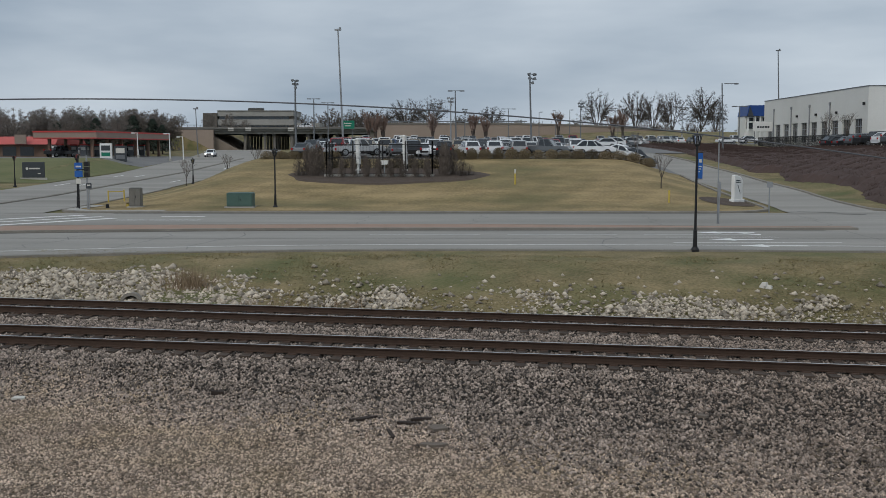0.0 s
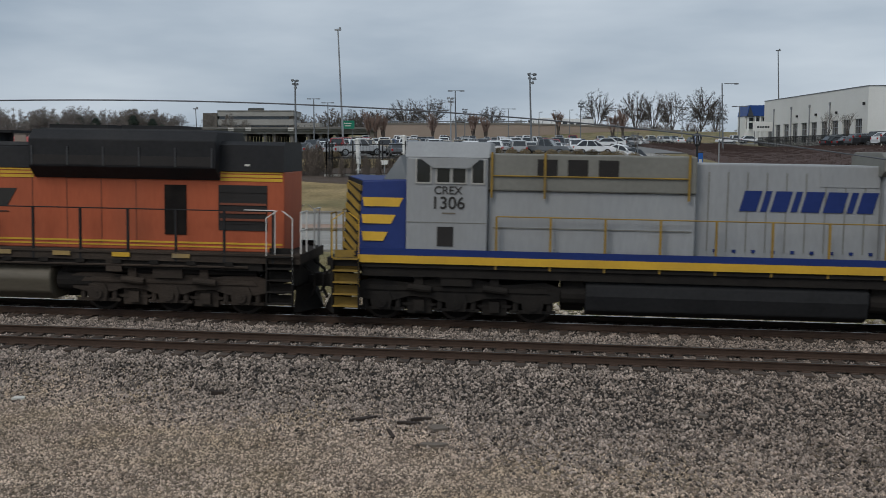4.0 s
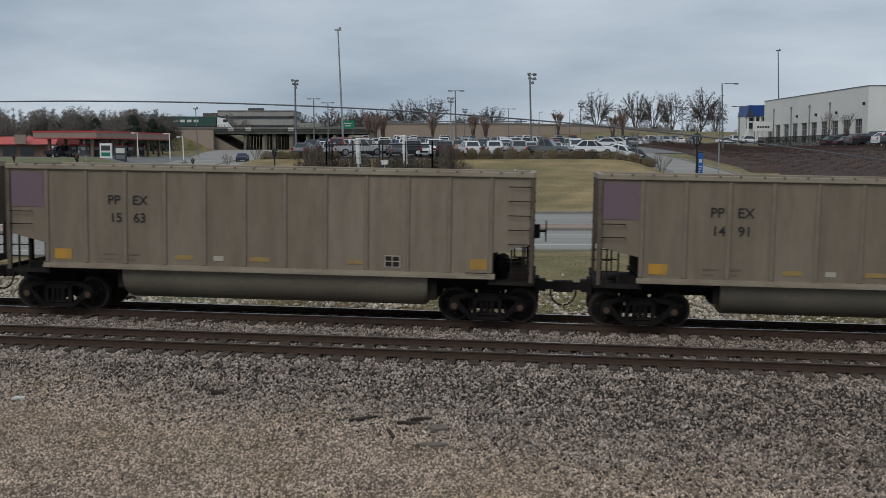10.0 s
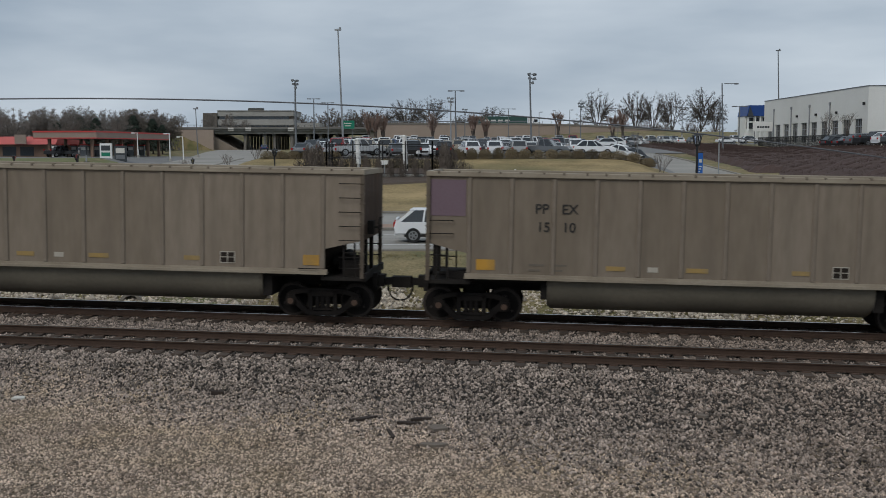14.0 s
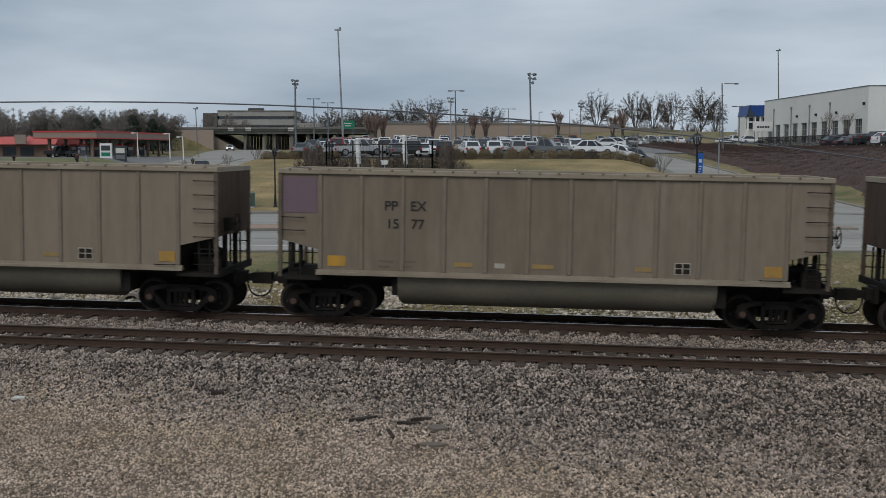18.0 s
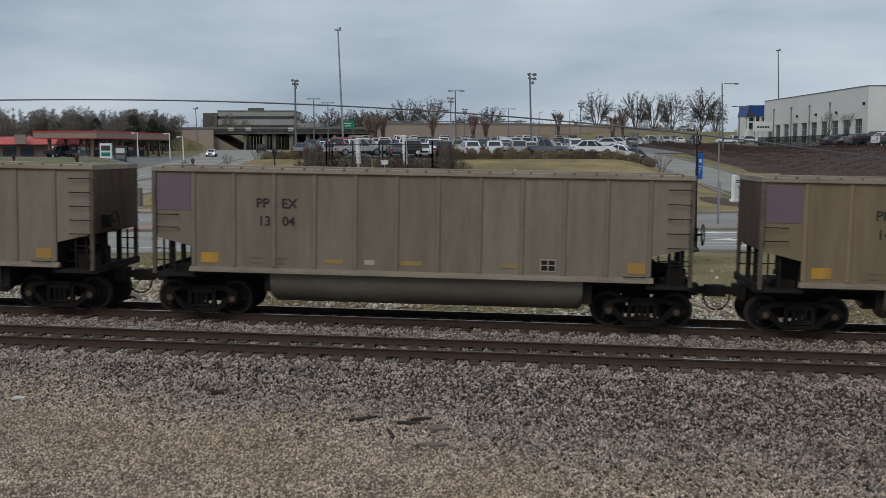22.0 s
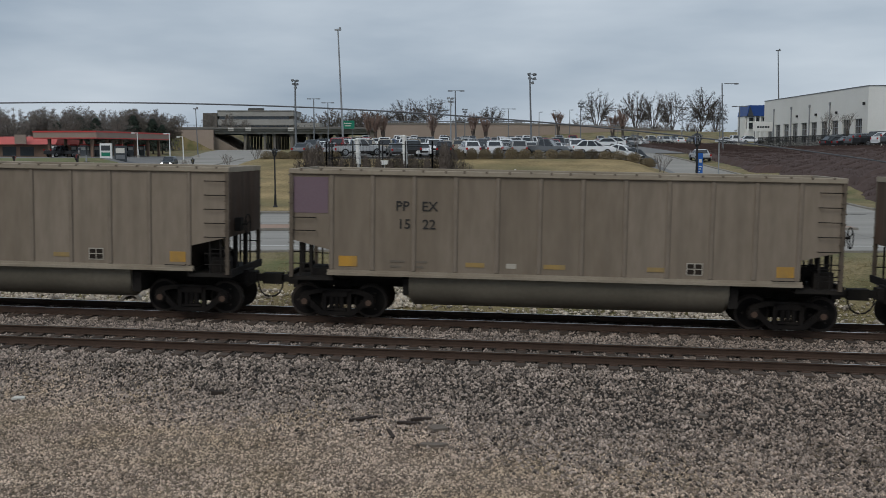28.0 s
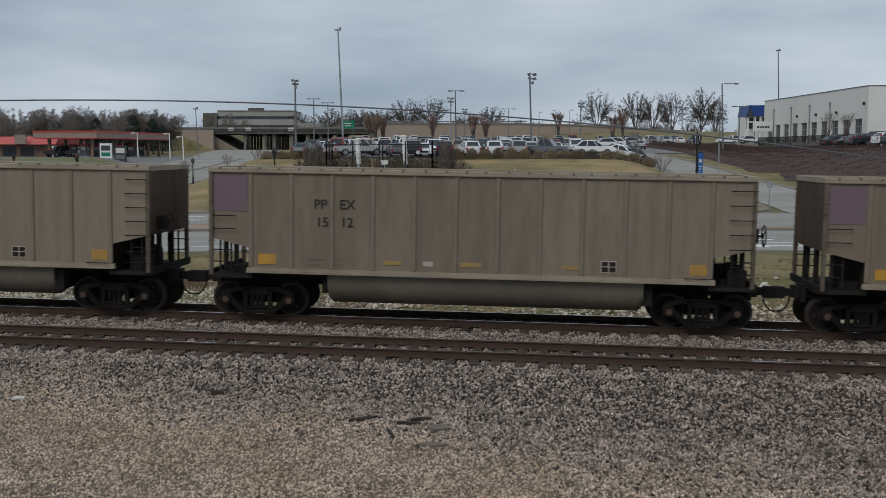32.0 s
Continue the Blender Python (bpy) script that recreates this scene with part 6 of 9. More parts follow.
        Mesh().box(rear[0] - 0.03, side * (w - 0.2) - 0.10, rear[1] + 0.05, rear[0] + 0.12, side * (w - 0.2) + 0.10, rear[1] + 0.28).part("tail_light", v, LAMP_R)
    Mesh().box(b[-1][0] - 0.06, -w + 0.45, 0.5, b[-1][0] + 0.035, w - 0.45, 0.70).part("grille", v, L_GRILLE)
    if not plain:
        Mesh().box(b[0][0] - 0.03, -w + 0.15, 0.36, b[0][0] + 0.1, w - 0.15, 0.52).part("bumper", v, L_GRILLE if paint != "white" else p)
    if not plain:
        Mesh().box(-s["ax"] - 0.45, -w - 0.005, 0.30, s["ax"] + 0.45, w + 0.005, 0.42).part("door_sill", v, L_GRILLE)
    if kind == "pickup":
        Mesh().box(-2.75, -w + 0.12, 1.13, -0.95, w - 0.12, 1.17).part("load_bed", v, L_GRILLE)
    wd = wheel_data(s["r"], 0.22)
    for x in (-s["ax"], s["ax"]):
        for side in (-1, 1):
            place_part("wheel", wd, v, m=pose(x, side * (w - 0.10), s["r"]))
    VEHICLES[key] = v
    return v


rng = random.Random(11)


def park(kind, paint, x, y, turn, dz=0.06, group="cars in the car park"):
    v = vehicle(kind, paint, plain=y > 140)
    a = radians(turn)
    hx, hy = 1.3 * math.cos(a), 1.3 * math.sin(a)
    sx, sy = -0.8 * math.sin(a), 0.8 * math.cos(a)
    zz = [ground_z(x + i * hx + j * sx, y + i * hy + j * sy) for i, j in ((1, 1), (1, -1), (-1, 1), (-1, -1))]
    pitch = math.degrees(math.atan2(zz[0] + zz[1] - zz[2] - zz[3], 5.2))
    v.matrix_basis = Matrix.Translation((x, y, sum(zz) / 4 + dz)) @ pose(0, 0, 0, 0, 0, turn) @ pose(0, 0, 0, 0, -pitch, 0)
    return tagged(v, group=group)


FRONT = [("sedan", "grey", -15.4, 80), ("sedan", "silver", -12.6, 95), ("pickup", "silver", -9.3, 20), ("sedan", "grey", -5.2, 100), ("van", "black", -3.6, 100), ("sedan", "white", -2.2, -86), ("suv", "black", 0.2, 88), ("suv", "white", 2.9, 100),
         ("suv", "white", 5.6, 90), ("van", "silver", 8.2, 92), ("pickup", "grey", 11.4, -20), ("suv", "white", 16.9, -8), ("sedan", "white", 20.0, -30), ("sedan", "grey", 21.6, -10)]
for kind, paint, x, turn in FRONT:
    park(kind, paint, x, 117.6 + 0.08 * abs(x), turn)
MIXP = ["white"] * 9 + ["silver"] * 4 + ["grey"] * 3 + ["black"] * 2 + ["blue", "red", "beige"]
MIXK = ["sedan", "sedan", "suv", "suv", "van", "pickup"]
for y, x0, x1 in ((128, -16, 17), (134, -16, 18), (146, -17, 19), (152, -17, 20), (165, -17, 21), (171, -17, 22), (185, -17, 23), (205, -17, 25), (226, -17, 27), (250, -17, 13)):
    x = x0 + rng.random()
    while x < x1:
        if rng.random() < 0.88:
            park(rng.choice(MIXK), rng.choice(MIXP), x, y + rng.uniform(-0.3, 0.3), rng.choice((90, -90)) + rng.uniform(-2, 2))
        x += 2.9 if y < 160 else 3.4
for y in (219.0, 236.0):
    for i in range(7):
        if rng.random() < 0.9:
            park(rng.choice(["sedan", "suv", "suv", "van"]), rng.choice(["white", "white", "white", "silver", "grey", "black"]), 34.6 + 2.75 * i, y, 90 * rng.choice((-1, 1)), group="cars on the hill")
for i, (k_, p_) in enumerate((("suv", "white"), ("suv", "white"), ("sedan", "grey"), ("suv", "white"), ("sedan", "silver"))):
    park(k_, p_, 26.6 + 2.8 * i * 0.7, 178 + 3.4 * i, 185, group="cars by the drive")
for k_, p_, x, y in (("sedan", "white", 61.8, 233.0), ("suv", "white", 67.2, 233.6), ("suv", "white", 72.2, 231.0), ("pickup", "white", 65.0, 238.5)):
    park(k_, p_, x, y, 4, group="cars on the hill")
for i, (k_, p_) in enumerate((("suv", "black"), ("sedan", "black"), ("suv", "grey"), ("pickup", "black"), ("suv", "white"), ("pickup", "grey"), ("suv", "black"), ("sedan", "red"))):
    park(k_, p_, 53.2 + 0.25 * i, 143.5 - 3.6 * i, 8, group="cars by the workshop")
for k_, p_, x, y, t in (("pickup", "black", -64.4, 180, 62), ("suv", "grey", -58, 195, 90), ("suv", "silver", -66, 196, 90)):
    park(k_, p_, x, y, t, group="cars at the filling station")


# ---- posts, lamps and poles ----
LANTERN_GLASS = mat("clear_lantern_pane", (0.86, 0.88, 0.90), (0.92, 0.93, 0.94), 0.05)
LANTERN_GLASS.node_tree.nodes["Principled BSDF"].inputs["Transmission Weight"].default_value = 1.0
LANTERN_GLASS.node_tree.nodes["Principled BSDF"].inputs["IOR"].default_value = 1.05

def street_lamp(x, y, h, banner=False):
    z = ground_z(x, y)
    o = empty("street_lamp", Matrix.Translation((x, y, z)), "black fluted post-top street lamp with a lantern" + (" and a blue banner" if banner else ""), "street lamp", "black street lamps")
    Mesh().cyl((0, 0, -0.1), (0, 0, 0.10), 0.20, 0.20, 12).cyl((0, 0, 0.10), (0, 0, 0.22), 0.20, 0.12, 12).cyl((0, 0, 0.22), (0, 0, 0.95), 0.105, 0.085, 12).cyl((0, 0, 0.95), (0, 0, 1.02), 0.12, 0.06, 12).part("base", o, BLACK_METAL, smooth=True)
    Mesh().cyl((0, 0, 0.95), (0, 0, h - 0.62), 0.062, 0.05, 10).part("pole", o, BLACK_METAL, smooth=True)
    Mesh().cyl((0, 0, h - 0.66), (0, 0, h - 0.58), 0.10, 0.13, 10).part("lantern_seat", o, BLACK_METAL)
    k = Mesh().cyl((0, 0, h - 0.18), (0, 0, h - 0.08), 0.26, 0.10, 10).cyl((0, 0, h - 0.08), (0, 0, h + 0.02), 0.05, 0.015, 8)
    cage = k.part("lantern", o, BLACK_METAL)
    for i in range(6):
        a = math.pi * i / 3
        Mesh().cyl((0.12 * math.cos(a), 0.12 * math.sin(a), h - 0.58), (0.22 * math.cos(a), 0.22 * math.sin(a), h - 0.17), 0.020, n=5).part("cage_bar", cage, BLACK_METAL)
    Mesh().cyl((0, 0, h - 0.57), (0, 0, h - 0.19), 0.10, 0.19, 10).part("lantern_glass", o, LANTERN_GLASS)
    if banner:
        Mesh().pipe([(0, 0, h - 0.95), (0.28, 0, h - 0.95)], 0.015).pipe([(0, 0, h - 2.15), (0.28, 0, h - 2.15)], 0.015).part("banner_arm", o, BLACK_METAL)
        b = Mesh().box(0.05, -0.012, h - 2.13, 0.27, 0.0, h - 0.97).part("banner", o, BLUE_SIGN, label="blue cloth banner")
        Mesh().box(0.09, -0.018, h - 1.40, 0.22, -0.012, h - 1.24).part("emblem_bar", b, LABEL_W)
        for i in range(3):
            Mesh().box(0.09, -0.018, h - 1.60 - 0.12 * i, 0.22 - 0.03 * i, -0.012, h - 1.55 - 0.12 * i).part("text_bar", b, LABEL_W)
    return o


street_lamp(11.58, 48.7, 5.48, True)
street_lamp(-12.8, 81.2, 4.60)
street_lamp(-28.2, 82.2, 4.45)
street_lamp(-46.6, 116, 3.55)
street_lamp(-28.6, 122, 3.0)


def light_pole(x, y, top, kind="shoebox", r=0.10, lean=0.0, arm=1.0, material=None, base=None):
    z = ground_z(x, y) if base is None else base
    h = top - z
    o = empty("light_pole", Matrix.Translation((x, y, z)), {"shoebox": "grey steel light pole with twin flat lamp heads", "flood": "tall steel pole with clustered floodlights", "single": "pale steel pole with one arm lamp", "mast": "very tall slender steel mast"}[kind], "light pole", "light poles")
    m = material or GALV_D
    Mesh().cyl((0, 0, -0.2), (lean, 0, h), r * 1.25, r * 0.7, 10).part("pole", o, m, smooth=True)
    Mesh().cyl((0, 0, -0.1), (0, 0, 0.5), r * 2.4, n=10).part("footing", o, CONCRETE)
    if kind == "shoebox":
        Mesh().box(-arm, -0.05, h - 0.12, arm, 0.05, h - 0.02).part("arm", o, m)
        for s in (-1, 1):
            Mesh().box(s * arm - 0.4, -0.25, h - 0.18, s * arm + 0.4, 0.25, h).part("lamp_head", o, m)
    elif kind == "flood":
        for i, (dx, dz) in enumerate(((-0.32, 0.05), (0.34, 0.0), (-0.30, -0.52), (0.28, -0.58), (0.02, -1.1))):
            head = Mesh().hull([(-0.17, -0.22, -0.16), (0.17, -0.22, -0.16), (0.24, 0.10, -0.10), (-0.24, 0.10, -0.10)], [(-0.17, -0.22, 0.20), (0.17, -0.22, 0.20), (0.22, 0.10, 0.14), (-0.22, 0.10, 0.14)])
            head.part("floodlight", o, m, m=pose(dx, 0, h + dz, 18 - 9 * i, 12 * (i % 3 - 1), 35 * (i - 2)))
            Mesh().box(min(0, dx) - 0.03, -0.03, h + dz - 0.05, max(0, dx) + 0.03, 0.03, h + dz + 0.03).part("arm", o, m)
    elif kind == "single":
        s = 1 if arm > 0 else -1
        Mesh().box(min(0, arm), -0.06, h - 0.10, max(0, arm), 0.06, h).part("arm", o, m)
        Mesh().box(min(arm, arm + s * 0.5), -0.2, h - 0.16, max(arm, arm + s * 0.5), 0.2, h + 0.02).part("lamp_head", o, m)
    else:
        Mesh().box(lean - 0.45, -0.15, h - 0.25, lean + 0.45, 0.15, h - 0.05).part("lamp_head", o, m)
        Mesh().cyl((lean + 0.3, 0, h - 0.1), (lean + 0.3, 0, h + 0.2), 0.16, n=8).part("lamp_head", o, m)
    return o


light_pole(-13.95, 150, 21.4, "mast", 0.13, -0.65, material=GALV)
light_pole(-22.7, 165, 15.2, "flood", 0.16)
light_pole(-27.7, 230, 15.6, "shoebox", 0.14)
light_pole(-25.75, 240, 15.2, "shoebox", 0.13)
light_pole(1.3, 180, 13.2, "flood", 0.13, material=GALV)
light_pole(2.2, 180.6, 14.6, "shoebox", 0.13, -0.15)
light_pole(11.6, 140, 14.4, "flood", 0.13, -0.3)
light_pole(39.3, 150, 13.9, "single", 0.12, -0.35, 1.4)
light_pole(67.6, 215, 24.5, "mast", 0.13, -0.75)
light_pole(55.3, 200, 12.8, "shoebox", 0.11)
light_pole(25.7, 200, 13.2, "flood", 0.11)
light_pole(4.9, 240, 13.6, "flood", 0.10)
light_pole(15.9, 260, 14.6, "shoebox", 0.10, arm=1.3)
light_pole(31.0, 262, 14.4, "single", 0.09, 0, 0.3)
light_pole(27.6, 262, 14.2, "single", 0.09, 0, -0.3)
light_pole(23.5, 262, 13.9, "single", 0.09, 0, 0.3)
light_pole(58.5, 262, 15.0, "shoebox", 0.10)
light_pole(66.0, 255, 17.5, "single", 0.12, -0.2, 0.2)
for x, y, top in ((-52.5, 184, 7.6), (-47.5, 186, 7.5), (-44.2, 182, 6.9)):
    light_pole(x, y, top, "single", 0.10, -0.1, -0.6, WHITE_P)
light_pole(-47.0, 205, 12.6, "mast", 0.10, -0.3)
light_pole(-75, 178, 7.4, "single", 0.10, 0, -0.5, WHITE_P)
for x, y, top in ((21.5, 118, 6.3), (28.6, 175, 8.6)):
    light_pole(x, y, top, "single", 0.06, 0, -0.25)


def sign_post(x, y, h, w, hh, material, label, both=True, thin=0.04, base=None, faces=()):
    z = ground_z(x, y) if base is None else base
    o = empty("sign", Matrix.Translation((x, y, z)), label, "sign", "roadside signs")
    Mesh().box(-thin, -thin, -0.2, thin, thin, h).part("post", o, GALV)
    panel = Mesh().box(-w / 2, -0.07, h - hh, w / 2, -0.045, h).part("panel", o, material)
    for x0, z0, x1, z1 in faces:
        Mesh().box(-w / 2 + w * x0, -0.076, h - hh + hh * z0, -w / 2 + w * x1, -0.07, h - hh + hh * z1).part("text_bar", panel, LABEL_W)
    return o


sign_post(17.2, 66.6, 5.2, 0.08, 0.2, GALV_D, "slender weathered sign post with a small plate", thin=0.03, base=0.05)
sign_post(17.25, 66.5, 2.6, 0.17, 0.9, GALV, "back of a narrow grey roadside sign", base=0.05)
sign_post(24.1, 78.6, 2.3, 0.42, 0.42, GALV, "back of a small grey road sign on a post")
sign_post(-26.75, 80.5, 2.1, 0.42, 0.4, SLATE, "dark square sign on a grey post", faces=((0.2, 0.5, 0.8, 0.75),))
sign_post(-27.05, 81.0, 4.2, 0.1, 0.2, GALV, "pale signal post at the corner", thin=0.05)
o = empty("traffic_signal", Matrix.Translation((-27.7, 81.0, ground_z(-27.7, 81))), "corner signal post with blue signs and dark heads", "traffic signal")
Mesh().cyl((0, 0, -0.1), (0, 0, 4.2), 0.05, n=10).part("post", o, BLACK_METAL)
Mesh().box(-0.25, -0.10, 3.15, 0.35, -0.06, 3.65).part("sign_panel", o, BLUE_SIGN)
Mesh().box(-0.25, -0.10, 2.55, 0.35, -0.06, 3.05).part("sign_panel", o, BLUE_SIGN)
Mesh().box(-0.15, -0.11, 3.30, 0.25, -0.10, 3.42).part("text_bar", o, LABEL_W)
Mesh().box(-0.15, -0.10, 2.05, 0.22, -0.06, 2.45).part("sign_panel", o, LABEL_W)
for z in (2.75, 3.15, 3.55):
    Mesh().box(0.50, -0.25, z - 0.18, 0.86, 0.1, z + 0.18).part("signal_head", o, BLACK_METAL)
Mesh().box(0.0, -0.03, 3.1, 0.6, 0.03, 3.18).part("bracket", o, BLACK_METAL)
for x, y in ((-28.3, 90), (-27.2, 90.8)):
    o = empty("bollard", Matrix.Translation((x, y, ground_z(x, y))), "yellow painted steel marker post", "bollard", "yellow posts")
    Mesh().cyl((0, 0, -0.2), (0, 0, 1.05), 0.06, n=10).part("post", o, YELLOW_P)
    Mesh().cyl((0, 0, 1.05), (0, 0, 1.10), 0.06, 0.03, n=10).part("cap", o, YELLOW_P)
Mesh().hull([(-28.3, 89.97, 0.95 + ground_z(-28.3, 90)), (-27.2, 90.77, 0.95 + ground_z(-28.3, 90)), (-27.2, 90.83, 0.95 + ground_z(-28.3, 90)), (-28.3, 90.03, 0.95 + ground_z(-28.3, 90))], [(-28.3, 89.97, 1.02 + ground_z(-28.3, 90)), (-27.2, 90.77, 1.02 + ground_z(-28.3, 90)), (-27.2, 90.83, 1.02 + ground_z(-28.3, 90)), (-28.3, 90.03, 1.02 + ground_z(-28.3, 90))]).thing("barrier_bar", YELLOW_P, label="yellow bar between two marker posts", category="barrier")
for x, y, h in ((6.36, 94, 1.35), (17.85, 84, 1.0)):
    o = empty("marker_post", Matrix.Translation((x, y, ground_z(x, y) + 0.08)), "slim yellow pipeline marker post in the lawn", "marker post", "yellow posts")
    Mesh().cyl((0, 0, -0.2), (0, 0, h * 0.72), 0.07, n=8).part("post", o, YELLOW_P)
    Mesh().cyl((0, 0, h * 0.72), (0, 0, h), 0.075, n=8).part("cap", o, LABEL_W if h > 1.2 else YELLOW_P)


def cabinet(x, y, w, d, h, material, label):
    o = empty("utility_cabinet", Matrix.Translation((x, y, ground_z(x, y) + 0.08)), label, "utility box", "utility boxes")
    Mesh().box(-w / 2 - 0.15, -d / 2 - 0.15, -0.3, w / 2 + 0.15, d / 2 + 0.15, 0.06).part("pad", o, CONCRETE)
    bevelled(Mesh().box(-w / 2, -d / 2, 0.06, w / 2, d / 2, h).part("body", o, material), 0.03)
    Mesh().hull([(-w / 2 - 0.03, -d / 2 - 0.03, h), (w / 2 + 0.03, -d / 2 - 0.03, h), (w / 2 + 0.03, d / 2 + 0.03, h), (-w / 2 - 0.03, d / 2 + 0.03, h)], [(-w / 2 + 0.1, -d / 2 + 0.1, h + 0.06), (w / 2 - 0.1, -d / 2 + 0.1, h + 0.06), (w / 2 - 0.1, d / 2 - 0.1, h + 0.06), (-w / 2 + 0.1, d / 2 - 0.1, h + 0.06)]).part("lid", o, material)
    for s in (-1, 1):
        Mesh().box(s * w * 0.25 - w * 0.22, -d / 2 - 0.02, 0.15, s * w * 0.25 + w * 0.22, -d / 2, h - 0.1).part("door", o, material)
    Mesh().box(0.06, -d / 2 - 0.05, h * 0.5, 0.10, -d / 2, h * 0.62).part("handle", o, BLACK_METAL)
    return o


cabinet(-15.45, 81.3, 1.95, 1.2, 1.05, BOX_GREEN, "low green transformer box on a concrete pad")
cabinet(-23.75, 82.3, 0.88, 0.7, 1.45, BOX_GREY, "upright grey service box with two doors")
for x, y in ((-26.0, 82.4), (-24.6, 83.0)):
    o = empty("hydrant_cover", Matrix.Translation((x, y, ground_z(x, y) + 0.06)), "small dark valve cap in the grass", "valve cap")
    Mesh().cyl((0, 0, 0), (0, 0, 0.28), 0.14, 0.12, n=10).part("body", o, YELLOW_P if x > -25 else BLACK_METAL)
    Mesh().cyl((0, 0, 0.28), (0, 0, 0.34), 0.16, 0.06, n=10).part("cap", o, BLACK_METAL)

# white monument sign beside the drive
o = empty("monument_sign", Matrix.Translation((23.8, 86.2, ground_z(23.8, 86.2) + 0.06)) @ pose(0, 0, 0, 0, 0, 42), "white curved-top monument sign by the drive", "sign")
bevelled(Mesh().box(-0.75, -0.25, -0.2, 0.75, 0.25, 0.28).part("plinth", o, WHITE_P), 0.03)
pts = [(-0.60, 0.28), (0.60, 0.28), (0.62, 1.75), (0.45, 1.98), (0.1, 2.16), (-0.35, 2.24), (-0.60, 2.20)]
bevelled(Mesh().prism(pts, "y", -0.16, 0.16).part("panel", o, WHITE_P), 0.03)
for z in (1.62, 1.76):
    Mesh().box(-0.42, -0.172, z, 0.30 - 0.1 * (z > 1.7), -0.16, z + 0.08).part("text_bar", o, SLATE)
Mesh().prism([(-0.2, 1.45), (-0.12, 1.45), (0.25, 0.75), (0.22, 0.72)], "y", -0.172, -0.16).part("curved_stroke", o, SLATE)
me = bpy.data.meshes.new("ground_sign_bed")
rim = [(23.2 + 2.3 * math.cos(t) * (1 + 0.08 * math.sin(3 * t)), 86.0 + 3.2 * math.sin(t)) for t in spread(0, 6.2832, 0.35)]
rim = [(min(x, xr(y) - 0.45), y) for x, y in rim]
me.from_pydata([(23.0, 86.0, ground_z(23.0, 86.0) + 0.17)] + [(x, y, ground_z(x, y) + 0.11) for x, y in rim], [], [(0, i + 1, (i + 1) % len(rim) + 1) for i in range(len(rim))])
me.materials.append(MULCH)
tagged(new("ground_sign_bed", me), "dark mulch bed round the monument sign", kind="structure")
for pts in ([(26.4, 79.2), (27.6, 78.7), (28.9, 77.9)], [(28.4, 76.5), (30.2, 75.8)]):
    stripe(pts, 0.35, "dark tar patch on the drive", 0.075, SEAM, "road_patch")
# dark panel sign across the side street
o = empty("monument_sign", Matrix.Translation((-49.9, 130, ground_z(-49.9, 130))), "wide slate-grey panel sign with pale bars", "sign")
Mesh().box(-1.6, -0.15, -0.2, 1.6, 0.15, 0.25).part("plinth", o, CONCRETE)
bevelled(Mesh().box(-1.35, -0.12, 0.25, 1.35, 0.12, 2.15).part("panel", o, SLATE), 0.03)
Mesh().cyl((-0.75, -0.125, 1.35), (-0.75, -0.135, 1.35), 0.16, n=12).part("round_mark", o, LABEL_W)
Mesh().box(-0.45, -0.135, 1.28, 0.8, -0.12, 1.45).part("text_bar", o, LABEL_W)
Mesh().box(0.55, -0.135, 0.72, 0.95, -0.12, 0.80).part("text_bar", o, LABEL_W)


# ---- motorway wall and bridge ----
MOTORWAY = 10.0
k = Mesh()
xs = spread(-17.5, 62, 3.0) + [62]
for a, b in zip(xs, xs[1:]):
    za, zb = (steps(x, (20, 11.55), (36, 11.15), (62, 9.7)) for x in (a, b))
    k.hull([(a, 279.0, 4.5), (b, 279.0, 4.5), (b, 279.8, 4.5), (a, 279.8, 4.5)], [(a, 279.0, za), (b, 279.0, zb), (b, 279.8, zb), (a, 279.8, za)])
wall_ob = k.thing("wall_retaining", WALL_TAN, kind="structure", label="long tan concrete retaining wall under the motorway")
for a, b in zip(xs, xs[1:]):
    za, zb = (steps(x, (20, 11.55), (36, 11.15), (62, 9.7)) for x in (a, b))
    Mesh().hull([(a + 0.03, 278.85, za - 0.35), (b - 0.03, 278.85, zb - 0.35), (b - 0.03, 279.95, zb - 0.35), (a + 0.03, 279.95, za - 0.35)], [(a + 0.03, 278.85, za + 0.05), (b - 0.03, 278.85, zb + 0.05), (b - 0.03, 279.95, zb + 0.05), (a + 0.03, 279.95, za + 0.05)]).part("coping", wall_ob, BRIDGE_C)
    Mesh().box(a - 0.06, 278.94, 5.0, a + 0.06, 279.0, za - 0.35).part("panel_joint", wall_ob, WALL_TAN)
k = Mesh()
for x in spread(-17, 62, 2.4):
    z = steps(x, (20, 11.5), (36, 11.1), (62, 9.6))
    k.box(x - 0.05, 280.4, z, x + 0.05, 280.5, z + 0.75)
k.box(-17, 280.36, 11.95, 22, 280.42, 12.2)
k.thing("guard_rail", GALV_D, kind="structure", label="steel motorway guard rail on posts")
sheet("road_motorway", spread(-260, 260, 10) + [260], [281, 290, 300, 312], lambda x, y: steps(x, (20, MOTORWAY), (36, 9.7), (62, 8.6)), LOT, lift=0.06, label="grey motorway carriageway")

